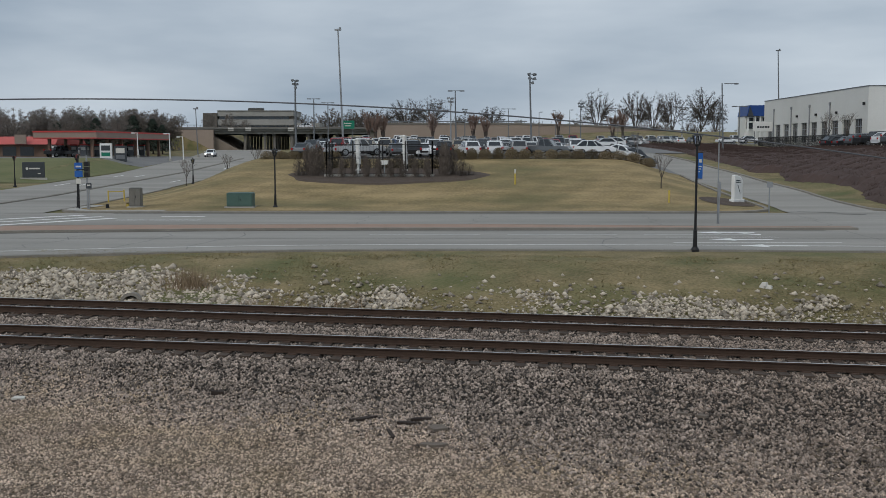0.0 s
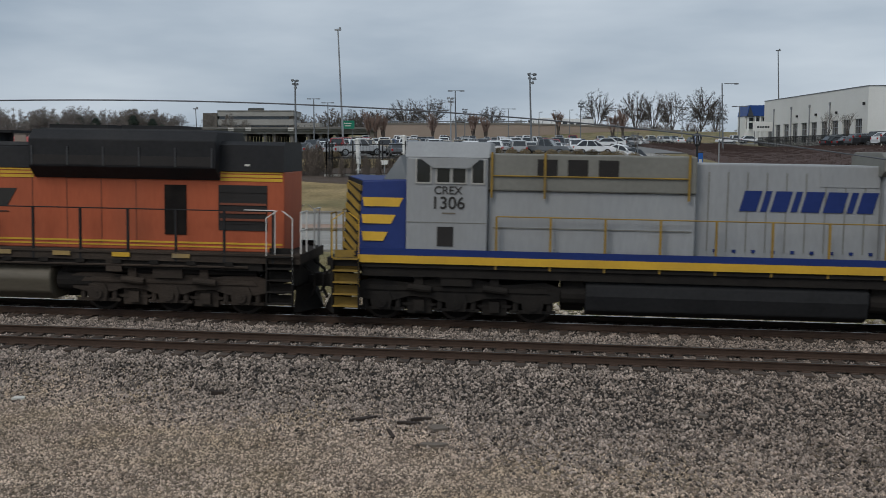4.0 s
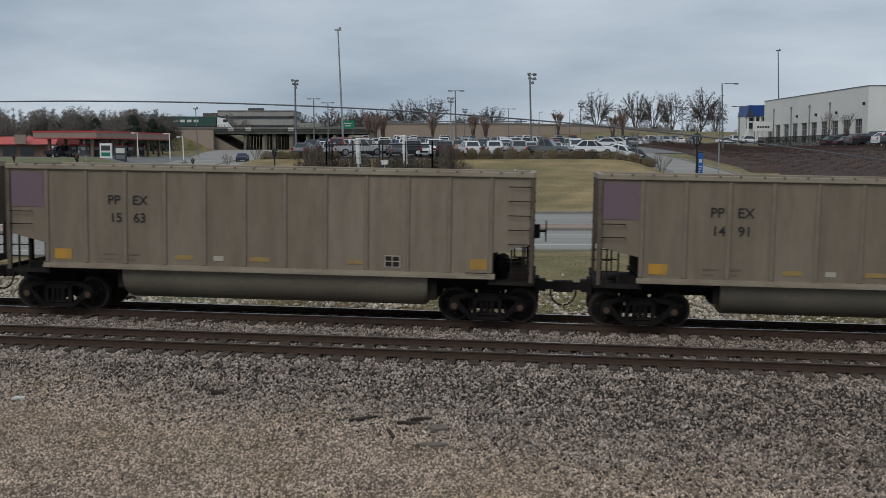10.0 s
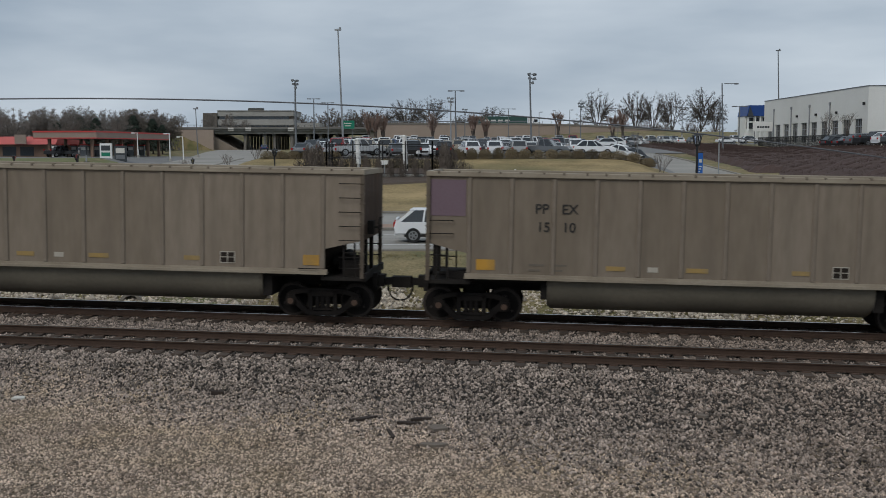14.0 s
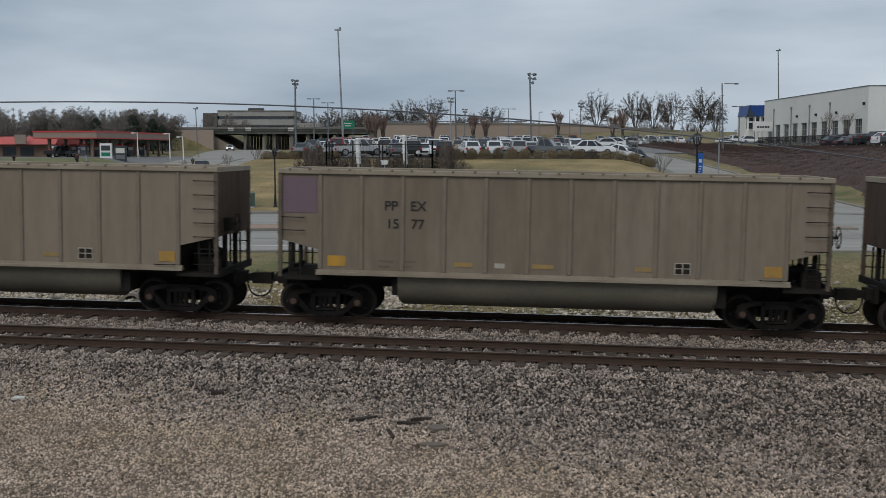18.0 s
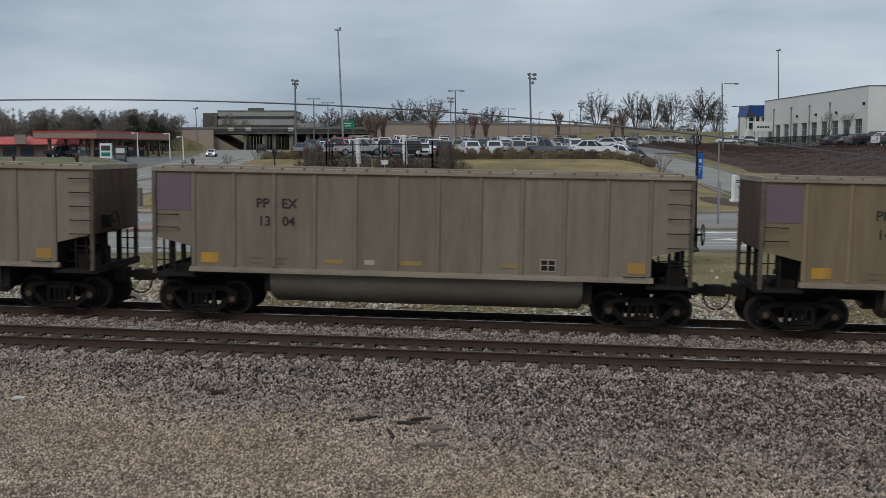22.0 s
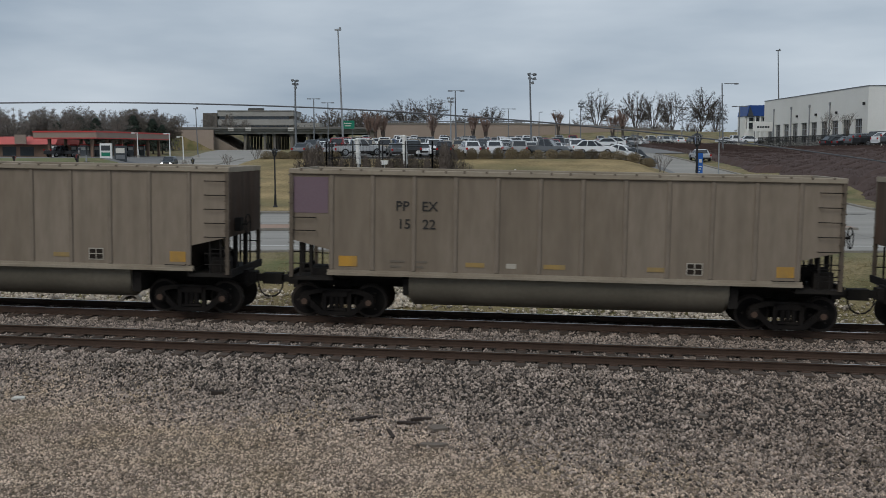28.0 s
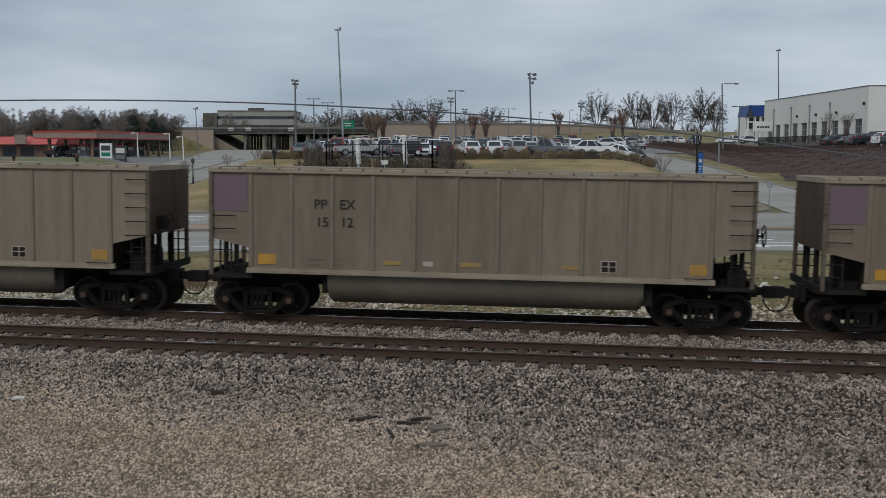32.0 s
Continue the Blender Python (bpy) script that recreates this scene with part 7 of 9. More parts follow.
FASCIA = mat("grey_fascia_girder", (0.150, 0.152, 0.138), (0.205, 0.205, 0.188), 0.8, scale=0.4, fine=4, dirt=(0.085, 0.082, 0.072), dirt_amount=0.5)
EMBANK = mat("dusty_embankment", (0.205, 0.165, 0.130), (0.285, 0.235, 0.190), 0.95, scale=0.25, fine=3, dirt=(0.120, 0.100, 0.070), dirt_amount=0.7)
bridge = empty("bridge", Matrix.Translation((0, 0, -1.2)), "concrete motorway bridge on rows of columns over the street", "bridge")
Mesh().box(-73, 282, 10.75, -16.8, 312, 11.1).part("deck", bridge, BRIDGE_C)
for i, y in enumerate((282.3, 287, 291.5, 296, 300.5, 305, 309.5)):
    Mesh().box(-62.5, y - 0.3, 10.05, -17.5, y + 0.3, 10.75).part("girder", bridge, BRIDGE_D if i else FASCIA)
Mesh().box(-73, 281.55, 10.70, -16.8, 281.95, 11.75).part("parapet", bridge, FASCIA)
Mesh().box(-73, 281.45, 11.62, -16.8, 282.0, 11.80).part("parapet_cap", bridge, BRIDGE_C)
for x in spread(-72, -17, 1.6):
    Mesh().box(x - 0.06, 281.7, 11.80, x + 0.06, 281.82, 12.35).part("rail_post", bridge, BRIDGE_D)
for z in (12.05, 12.32):
    Mesh().box(-73, 281.72, z, -16.8, 281.80, z + 0.07).part("rail", bridge, BRIDGE_D)
for x, wide in ((-52.4, 0.38), (-47.2, 0.34), (-44.6, 0.34), (-40.0, 0.55), (-35.6, 0.34), (-32.4, 0.34), (-28.0, 0.36)):
    Mesh().box(x - 0.55, 282.7, 9.55, x + 0.55, 311, 10.05).part("pier_cap", bridge, BRIDGE_D)
    for y in (283.3, 288, 293, 298, 303, 308):
        Mesh().cyl((x, y, 4.0), (x, y, 9.6), wide, n=10).part("column", bridge, BRIDGE_C, smooth=True)
for x in (-55.8, -40.0, -51.2):
    Mesh().box(x - 0.75, 281.38, 10.75, x + 0.75, 281.45, 11.65).part("sign_plate", bridge, LABEL_W, label="small pale plate on the parapet")
# spill-through slopes at both ends
for foot, brow, back in ((-50.6, -61.5, -73.0), (-24.0, -19.5, -16.9)):
    Mesh().hull([(back, 282.05, 3.9), (foot, 282.05, 3.9), (foot, 312, 3.9), (back, 312, 3.9)], [(back, 282.05, 10.0), (brow, 282.05, 10.0), (brow, 312, 10.0), (back, 312, 10.0)]).part("abutment_slope", bridge, EMBANK if foot < -40 else BRIDGE_C)
Mesh().box(-72, 280.4, 4.0, -60.2, 281.4, 9.9).thing("wall_wing", WALL_TAN, kind="structure", label="tan concrete wing wall beside the bridge")

# overhead road sign
o = empty("gantry_sign", Matrix.Translation((-23.3, 262, ground_z(-23.3, 262))), "green motorway direction sign with pale bars on posts", "sign")
for x in (-1.2, 1.2):
    Mesh().box(x - 0.1, -0.1, -0.3, x + 0.1, 0.1, 5.3).part("post", o, GALV_D)
p_ = Mesh().box(-1.65, -0.2, 11.75 - 1.95 - ground_z(-23.3, 262), 1.65, -0.12, 11.75 - ground_z(-23.3, 262)).part("panel", o, GREEN_SIGN)
Mesh().box(-0.9, -0.22, 11.0 - ground_z(-23.3, 262), 0.9, -0.2, 11.2 - ground_z(-23.3, 262)).part("text_bar", p_, LABEL_W)
Mesh().box(-0.6, -0.22, 10.4 - ground_z(-23.3, 262), 0.7, -0.2, 10.6 - ground_z(-23.3, 262)).part("text_bar", p_, LABEL_W)
# office block behind the bridge
OFFICE = mat("pale_grey_precast", (0.270, 0.265, 0.250), (0.340, 0.335, 0.320), 0.85, scale=0.3, fine=4, dirt=(0.140, 0.132, 0.118), dirt_amount=0.5)
OFFICE_D = mat("shaded_precast_side", (0.085, 0.076, 0.066), (0.125, 0.112, 0.098), 0.85, scale=0.3, fine=4)
off = empty("office_building", Matrix.Translation((0, 0, 0)), "long pale office block with banded storeys and an end coloured as shaded", "building")
for z0, z1 in ((8.5, 12.2), (13.3, 15.4), (16.5, 18.3)):
    Mesh().box(-80, 380, z0, -53, 400, z1).part("storey_band", off, OFFICE)
for z0, z1 in ((12.2, 13.3), (15.4, 16.5)):
    Mesh().box(-79.6, 380.7, z0, -53.4, 399, z1).part("wall", off, OFFICE_D)
    for x in spread(-79.4, -54.5, 2.5):
        Mesh().box(x, 380.45, z0, x + 2.3, 380.65, z1).part("window", off, GLASS)
# the block's shaded side, its shade given as a dark brown colour
Mesh().box(-85, 379.4, 8.5, -80.02, 398, 17.6).part("stair_block", off, OFFICE_D)
Mesh().box(-80.01, 379.8, 18.3, -52.8, 400, 18.55).part("roof", off, BRIDGE_C)
Mesh().box(-70, 385, 18.55, -65, 390, 19.6).part("roof_plant", off, BRIDGE_D)
Mesh().box(-53, 381, 8.5, -44, 398, 14.2).part("lower_wing", off, OFFICE)

# ---- workshop on the bank ----
shop = empty("workshop_building", Matrix.Translation((0, 0, 0)), "white flat-roofed workshop with a row of tall windows", "building")
X0, Y0, Y1, ZB, ZT = 58.9, 148.6, 196.5, 5.0, 13.45
wins = [150.6 + 4.55 * i for i in range(10)]
WW = 2.8
edges = [Y0] + [v for w in wins for v in (w, w + WW)] + [Y1]
for a, b in zip(edges[::2], edges[1::2]):
    Mesh().box(X0, a, ZB, X0 + 0.4, b, ZT).part("wall", shop, WALL_W)
for w in wins:
    Mesh().box(X0 + 0.002, w, 9.05, X0 + 0.398, w + WW, ZT).part("wall", shop, WALL_W)
    Mesh().box(X0 + 0.002, w, ZB, X0 + 0.398, w + WW, 5.9).part("wall", shop, WALL_W)
    win = Mesh().box(X0 + 0.24, w, 5.9, X0 + 0.28, w + WW, 9.05).part("window", shop, GLASS, label="dark workshop window")
    for i in range(4):
        Mesh().box(X0 + 0.2, w, 5.9 + 1.02 * i, X0 + 0.3, w + WW, 5.98 + 1.02 * i).part("glazing_bar", win, GALV)
    for y in (w, w + 0.9, w + 1.82, w + WW - 0.08):
        Mesh().box(X0 + 0.19, y, 5.9, X0 + 0.3, y + 0.08, 9.05).part("glazing_bar", win, GALV)
Mesh().box(X0 + 0.4, Y0, ZB, 98, Y0 + 0.4, ZT).part("wall", shop, WALL_W)
Mesh().box(X0 + 0.4, Y1 - 0.4, ZB, 98, Y1, ZT).part("wall", shop, WALL_W)
Mesh().box(97.6, Y0 + 0.4, ZB, 98, Y1 - 0.4, ZT).part("wall", shop, WALL_W)
Mesh().box(X0 + 0.4, Y0 + 0.4, ZT - 0.5, 97.6, Y1 - 0.4, ZT - 0.3).part("roof", shop, LOT)
Mesh().box(X0 - 0.06, Y0 - 0.06, ZT, 98.1, Y0 + 0.5, ZT + 0.12).part("coping", shop, GALV_D)
Mesh().box(X0 - 0.06, Y0 + 0.5, ZT, X0 + 0.5, Y1 + 0.06, ZT + 0.12).part("coping", shop, GALV_D)
for y in (163.0, 172.0, 181.0, 190.5):
    Mesh().cyl((X0 - 0.12, y, ZB), (X0 - 0.12, y, 11.4), 0.10, n=8).part("downpipe", shop, GALV)
    Mesh().box(X0 - 0.24, y - 0.18, 11.4, X0, y + 0.18, 11.85).part("rain_head", shop, GALV)
for y in (160.2, 169, 178):
    Mesh().box(X0 - 0.3, y - 0.15, 10.0, X0, y + 0.15, 10.35).part("wall_lamp", shop, BLACK_METAL)
Mesh().box(X0 - 0.3, 149.6, 10.9, X0, 149.9, 11.3).part("wall_lamp", shop, BLACK_METAL)
Mesh().box(63, Y0 - 0.3, 10.9, 63.3, Y0, 11.3).part("wall_lamp", shop, BLACK_METAL)
Mesh().box(60.4, Y0 - 0.08, 6.2, 62.0, Y0, 6.9).part("red_sign", shop, RED, label="small red sign panel")

# blue-roofed porch building farther back
o = empty("showroom", Matrix.Translation((0, 0, 0)), "small showroom with a blue metal roof and white posts", "building")
bx, by = 73.6, 250.0
Mesh().prism([(bx - 2.7, 12.5), (bx + 3.0, 12.5), (bx + 3.0, 15.0), (bx - 2.2, 15.0)], "y", by, by + 8).part("roof", o, BLUE_ROOF, label="dark blue metal roof")
Mesh().prism([(bx - 2.6, 12.3), (bx - 1.1, 12.3), (bx - 2.0, 14.7)], "y", by - 0.2, by - 0.02).part("gable", o, SLATE)
for x in (bx - 2.3, bx - 0.6, bx + 0.6, bx + 2.3):
    Mesh().box(x - 0.16, by + 0.3, 6.0, x + 0.16, by + 0.7, 12.5).part("post", o, WHITE_P)
Mesh().box(bx - 2.6, by + 2, 6.0, bx + 3.3, by + 8, 12.5).part("wall", o, WALL_W)
for x in (bx - 2.2, bx - 0.2, bx + 1.6):
    Mesh().box(x, by + 1.9, 9.6, x + 1.5, by + 2.0, 12.2).part("window", o, GLASS)
Mesh().box(bx - 2.4, by + 0.25, 11.0, bx + 3.2, by + 0.5, 11.25).part("beam", o, WHITE_P)
o = empty("banner_sign", Matrix.Translation((56.9, 190, 8.0)), "long white low sign board with dark bars", "sign")
Mesh().box(-1.9, -0.1, -0.1, 1.5, 0.1, 1.6).part("panel", o, WHITE_P)
for i in range(5):
    Mesh().box(-1.2 + 0.46 * i, -0.12, 0.5, -0.85 + 0.46 * i, -0.1, 0.85).part("text_bar", o, SLATE)
for x in (-1.6, 1.2):
    Mesh().box(x - 0.06, -0.05, -3.6, x + 0.06, 0.05, -0.1).part("post", o, GALV_D)

# ---- filling station ----
CAN = Matrix.Translation((-57.0, 176.0, 0)) @ pose(0, 0, 0, 0, 0, -8.6)
can = empty("station_canopy", CAN, "filling station canopy with grey fascia and red stripe", "canopy")
bevelled(Mesh().box(-11.2, 0, 6.55, 0, 30, 7.55).part("fascia", can, BEIGE), 0.04)
Mesh().box(-11.26, -0.06, 7.52, 0.06, 30.06, 7.78).part("red_stripe", can, RED)
Mesh().box(-11.24, -0.04, 6.50, 0.04, 30.04, 6.66).part("red_stripe", can, RED)
Mesh().box(-11.0, 0.2, 6.48, -0.2, 29.8, 6.55).part("soffit", can, GALV_D)
for y in (1.6, 7.0, 12.5, 18.0, 23.5, 28.4):
    for x in (-9.2, -1.6):
        Mesh().box(x - 0.22, y - 0.22, 2.0, x + 0.22, y + 0.22, 6.5).part("column", can, BRICK_W)
for i, x in enumerate((-64.5, -60.5, -56.6)):
    for y in (180, 187, 194, 201):
        o = empty("fuel_pump", Matrix.Translation((x, y, ground_z(x, y) + 0.05)), "grey and white fuel dispenser on an island", "fuel pump", "fuel pumps")
        Mesh().box(-0.9, -0.6, 0, 0.9, 0.6, 0.18).part("island", o, CONCRETE)
        bevelled(Mesh().box(-0.5, -0.35, 0.18, 0.5, 0.35, 2.0).part("body", o, GALV_D), 0.03)
        Mesh().box(-0.4, -0.37, 1.2, 0.4, -0.35, 1.7).part("screen", o, LABEL_W)
        Mesh().box(-0.55, -0.38, 2.0, 0.55, 0.38, 2.2).part("header", o, RED)
for x, m_ in ((-53.6, WHITE_P), (-51.3, SLATE)):
    o = empty("price_sign", Matrix.Translation((x, 170, ground_z(x, 170))), "boxed price board with pale and dark panels", "sign")
    Mesh().box(-0.95, -0.2, -0.2, 0.95, 0.2, 2.35).part("panel", o, m_)
    Mesh().box(-0.7, -0.22, 1.2, 0.7, -0.2, 2.0).part("text_bar", o, SLATE if m_ is WHITE_P else LABEL_W)
    Mesh().box(-0.7, -0.22, 0.3, 0.7, -0.2, 0.9).part("text_bar", o, GREEN_SIGN if m_ is WHITE_P else GALV_D)
store = empty("station_shop", Matrix.Translation((0, 0, 0)), "low brick station shop with a faded red roof", "building")
Mesh().box(-96, 190, ground_z(-80, 190) - 0.2, -69.5, 204, 6.0).part("wall", store, BRICK_W)
Mesh().prism([(188.6, 5.6), (205, 5.6), (203, 7.0), (190.6, 7.0)], "x", -97, -68.4).part("roof", store, RED_ROOF)
for x in spread(-94, -72, 3.2):
    Mesh().box(x, 189.9, 3.6, x + 2.4, 190.0, 5.2).part("window", store, GLASS)
Mesh().box(-75.4, 188.2, 5.7, -73.4, 188.5, 7.3).part("sign_panel", store, BEIGE, label="pale square sign box")
o = empty("propane_cage", Matrix.Translation((-67.0, 186, ground_z(-67, 186))), "white wire bottle cage beside the shop", "bottle cage")
Mesh().box(-1.2, -0.5, 0, 1.2, 0.5, 2.0).part("body", o, WHITE_P)
for x in (-0.8, 0.0, 0.8):
    Mesh().box(x - 0.3, -0.52, 0.3, x + 0.3, -0.5, 1.6).part("door", o, GALV_D)

# ---- fenced regulator compound in its planted bed ----
me = bpy.data.meshes.new("planting_bed")
ring, n = [], 40
for r in (0.0, 0.5, 0.8, 0.93, 1.0):
    for i in range(n):
        a = 2 * math.pi * i / n
        wob = 1 + 0.05 * math.sin(3 * a + 1) + 0.03 * math.sin(7 * a)
        x, y = -5.4 + 9.4 * r * wob * math.cos(a), 99.6 + 5.6 * r * wob * math.sin(a)
        ring.append((x, y, ground_z(x, y) + (0.20 if r < 0.95 else 0.06)))
me.from_pydata(ring, [], [(j * n + i, j * n + (i + 1) % n, (j + 1) * n + (i + 1) % n, (j + 1) * n + i) for j in range(4) for i in range(n)])
me.materials.append(MULCH)
tagged(new("ground_planting_bed", me), "dark bark mulch bed round the compound", kind="structure")
fence = empty("fence", Matrix.Translation((0, 0, 0)), "tall black steel picket fence round the compound", "fence")
FX0, FX1, FY0, FY1 = -10.75, -1.0, 98.4, 103.6
FZ = ground_z(-6, 98.4) + 0.15
Mesh().box(FX0 - 0.2, FY0 - 0.15, FZ - 0.5, FX1 + 0.2, FY1 + 0.2, FZ + 0.24).thing("compound_pad", CONCRETE, label="pale concrete pad of the fenced compound", category="concrete pad")
for a, b, fixed, axis in ((FX0, FX1, FY0, "x"), (FX0, FX1, FY1, "x"), (FY0, FY1, FX0, "y"), (FY0, FY1, FX1, "y")):
    count = round((b - a) / 2.45)
    place = (lambda t: (t, fixed)) if axis == "x" else (lambda t: (fixed, t))
    for i in range(count + 1):
        x, y = place(a + (b - a) * i / count)
        Mesh().box(x - 0.06, y - 0.06, FZ, x + 0.06, y + 0.06, FZ + 3.3).part("post", fence, BLACK_METAL)
    for z in (0.25, 1.7, 2.95):
        (x0, y0), (x1, y1) = place(a), place(b)
        Mesh().box(min(x0, x1) - 0.02, min(y0, y1) - 0.02, FZ + z, max(x0, x1) + 0.02, max(y0, y1) + 0.02, FZ + z + 0.05).part("rail", fence, BLACK_METAL)
    bars = Mesh().box(-0.007, -0.007, 0.1, 0.007, 0.007, 3.2).data("picket", BLACK_METAL)
    for i in range(round((b - a) / 0.32)):
        x, y = place(a + 0.32 * i + 0.16)
        place_part("picket", bars, fence, m=Matrix.Translation((x, y, FZ)))
for x, h in ((-8.0, 3.35), (-3.6, 3.65)):
    o = empty("gas_riser", Matrix.Translation((x, 100.2, FZ + 0.1)), "white painted gas riser pipe with flanges and valve", "pipe", "white risers")
    Mesh().cyl((0, 0, 0), (0.06, 0, 1.1), 0.13, n=12).cyl((0.06, 0, 1.1), (-0.02, 0, h), 0.22, n=14).part("pipe", o, WHITE_P, smooth=True)
    for z in (0.5, 1.1, 2.1, h):
        Mesh().cyl((0, 0, z - 0.05), (0, 0, z + 0.05), 0.29, n=14).part("flange", o, WHITE_P)
    Mesh().cyl((-0.45, 0, h - 0.1), (0.05, 0, h + 0.05), 0.1, n=10).part("elbow", o, WHITE_P)
o = empty("meter_box", Matrix.Translation((-5.5, 100.4, FZ + 0.9)), "small white meter on a thin pipe", "meter")
Mesh().box(-0.35, -0.15, 0.2, 0.35, 0.15, 0.6).part("body", o, WHITE_P)
Mesh().cyl((0, 0, -0.8), (0, 0, 0.2), 0.05, n=8).part("stem", o, GALV)


# ---- planting ----
def sprigs(k, x, y, z, sx, sy, h, count, r, shape=None, size=(0.10, 0.26), upright=0.35, thin=(0.25, 0.5)):
    """Many small twig and leaf slivers in a rounded volume."""
    for _ in range(count):
        while True:
            a, b, c = r.uniform(-1, 1), r.uniform(-1, 1), r.uniform(0, 1)
            if a * a + b * b + max(0, c - 0.3) ** 2 * 2.0 < 1.0:
                break
        px_, py_, pz_ = x + a * sx, y + b * sy, z + c * h
        s = r.uniform(*size)
        d = Vector((r.gauss(0, 1), r.gauss(0, 1), r.gauss(upright, 1))).normalized()
        e = d.orthogonal().normalized() * s * r.uniform(*thin)
        d *= s
        k.v.extend([(px_ - e.x, py_ - e.y, pz_ - e.z), (px_ + e.x, py_ + e.y, pz_ + e.z), (px_ + d.x, py_ + d.y, pz_ + d.z)])
        o_ = len(k.v)
        k.f.append((o_ - 3, o_ - 2, o_ - 1))
        k.k.append(0)


def raw(k, name, *mats):
    me = bpy.data.meshes.new(name)
    me.from_pydata(k.v, [], k.f)
    for m in mats:
        me.materials.append(m)
    return me


def shrub_data(seed, h, w, count, material, size=(0.10, 0.26), upright=0.35, thin=(0.25, 0.5)):
    r = random.Random(seed)
    k = Mesh()
    sprigs(k, 0, 0, 0.02, w, w, h, count, r, size=size, upright=upright, thin=thin)
    for i in range(7):
        a = r.uniform(0, 6.28)
        k.cyl((0, 0, -0.05), (0.6 * w * math.cos(a), 0.6 * w * math.sin(a), h * r.uniform(0.6, 1.0)), 0.02, 0.006, n=4)
    return raw(k, "shrub", material)


rng = random.Random(21)
HEDGES = [shrub_data(40 + i, 1.15, 0.95, 3600, HEDGE, (0.05, 0.11)) for i in range(3)]


def shrub(data, x, y, label, category, group, scale=(1, 1, 1), dz=0.0):
    ob = tagged(new("shrub", data), label, category, group)
    ob.matrix_basis = Matrix.LocRotScale((x, y, ground_z(x, y) + dz), Euler((0, 0, rng.uniform(0, 6.28))), scale)
    return ob


for i in range(15):
    x = 1.6 + 1.42 * i
    y = 113.6 - 0.012 * (x - 12) ** 2 + (0.10 * (x - 15) if x > 15 else 0) * -1
    shrub(HEDGES[i % 3], x, y, "clipped tan-brown hedge shrub along the car park", "shrub", "hedge along the car park", (0.70 if x < 12 else 0.98, 0.8, rng.uniform(0.85, 1.0) * (1.15 if x < 9 else 0.95)))
for i in range(6):
    shrub(HEDGES[i % 3], -18.6 + 1.4 * i, 113.2, "low tan-brown hedge shrub along the car park", "shrub", "hedge along the car park", (0.9, 0.8, 0.8))
HAZE = mat("pale_bare_twigs", (0.085, 0.068, 0.056), (0.150, 0.124, 0.105), 0.95, scale=1, fine=6)
COLUMNS = [shrub_data(60 + i, 1.9, 0.36, 560, HAZE, (0.18, 0.42), 2.6, (0.03, 0.06)) for i in range(3)]
for i in range(9):
    shrub(COLUMNS[i % 3], -10.4 + 1.12 * i, 97.75, "bare brown columnar shrub before the fence", "shrub", "shrubs round the compound", (1, 1, rng.uniform(0.8, 1.0)), 0.15)
for x, y, s in ((-12.0, 98.6, 1.35), (-12.6, 99.6, 1.4), (-11.6, 99.8, 1.5), (0.2, 98.8, 1.5), (0.9, 99.6, 1.35), (0.1, 100.6, 1.5), (1.7, 98.8, 0.8), (2.4, 99.4, 0.6), (-13.4, 99.0, 0.9)):
    shrub(COLUMNS[1 if x < 0 else 2], x, y, "bare grey-brown upright shrub in the mulch bed", "shrub", "shrubs round the compound", (1.5, 1.5, s), 0.15)
BROWN = mat("grey_brown_hedge", (0.062, 0.050, 0.038), (0.120, 0.098, 0.074), 0.95, scale=1, fine=6, per_island=0.35)
BACKS = [shrub_data(80 + i, 1.35, 0.85, 700, BROWN, (0.08, 0.20)) for i in range(2)]
for i in range(11):
    shrub(BACKS[i % 2], -11.2 + 1.15 * i, 104.9, "dense grey-brown shrub behind the fence", "shrub", "shrubs round the compound", (0.9, 0.8, rng.uniform(0.85, 1.05)), 0.1)
# the planted bank east of the drive: uncountable low shrubs, an uneven mass with twigs standing out of it
def shrub_mass(x0, x1, y0, y1, inside, tall, label):
    k = Mesh()
    xs, ys = spread(x0, x1, 0.8) + [x1], spread(y0, y1, 0.9) + [y1]
    top = {}
    for i, x in enumerate(xs):
        for j, y in enumerate(ys):
            e = inside(x, y)
            lump = 0.5 + 0.5 * noise.noise((x * 0.7, y * 0.7, 0)) + 0.3 * noise.noise((x * 1.9, y * 1.9, 5))
            top[i, j] = ground_z(x, y) - 0.12 + smooth(0, 1.2, e) * tall * (0.55 + 0.45 * lump)
            k.v.append((x + 0.2 * noise.noise((x, y, 2)), y + 0.2 * noise.noise((x, y, 8)), top[i, j]))
    n_ = len(ys)
    k.f = [(i * n_ + j, (i + 1) * n_ + j, (i + 1) * n_ + j + 1, i * n_ + j + 1) for i in range(len(xs) - 1) for j in range(n_ - 1)]
    r = random.Random(5)
    for _ in range(int((x1 - x0) * (y1 - y0) * 60)):
        x, y = r.uniform(x0, x1), r.uniform(y0, y1)
        e = inside(x, y)
        if e < 0.1:
            continue
        i, j = min(len(xs) - 1, int((x - x0) / 0.8)), min(n_ - 1, int((y - y0) / 0.9))
        z = top[i, j] - 0.12
        h, s_ = r.uniform(0.20, 0.55), r.uniform(0.008, 0.022)
        dx, dy = r.gauss(0, 0.16), r.gauss(0, 0.16)
        o_ = len(k.v)
        k.v.extend([(x - s_, y, z), (x + s_, y, z), (x + dx, y + dy, z + h)])
        k.f.append((o_, o_ + 1, o_ + 2))
    return tagged(new("shrub_bank", raw(k, "shrub_bank", SHRUB)), label, "shrubs", kind="stuff")


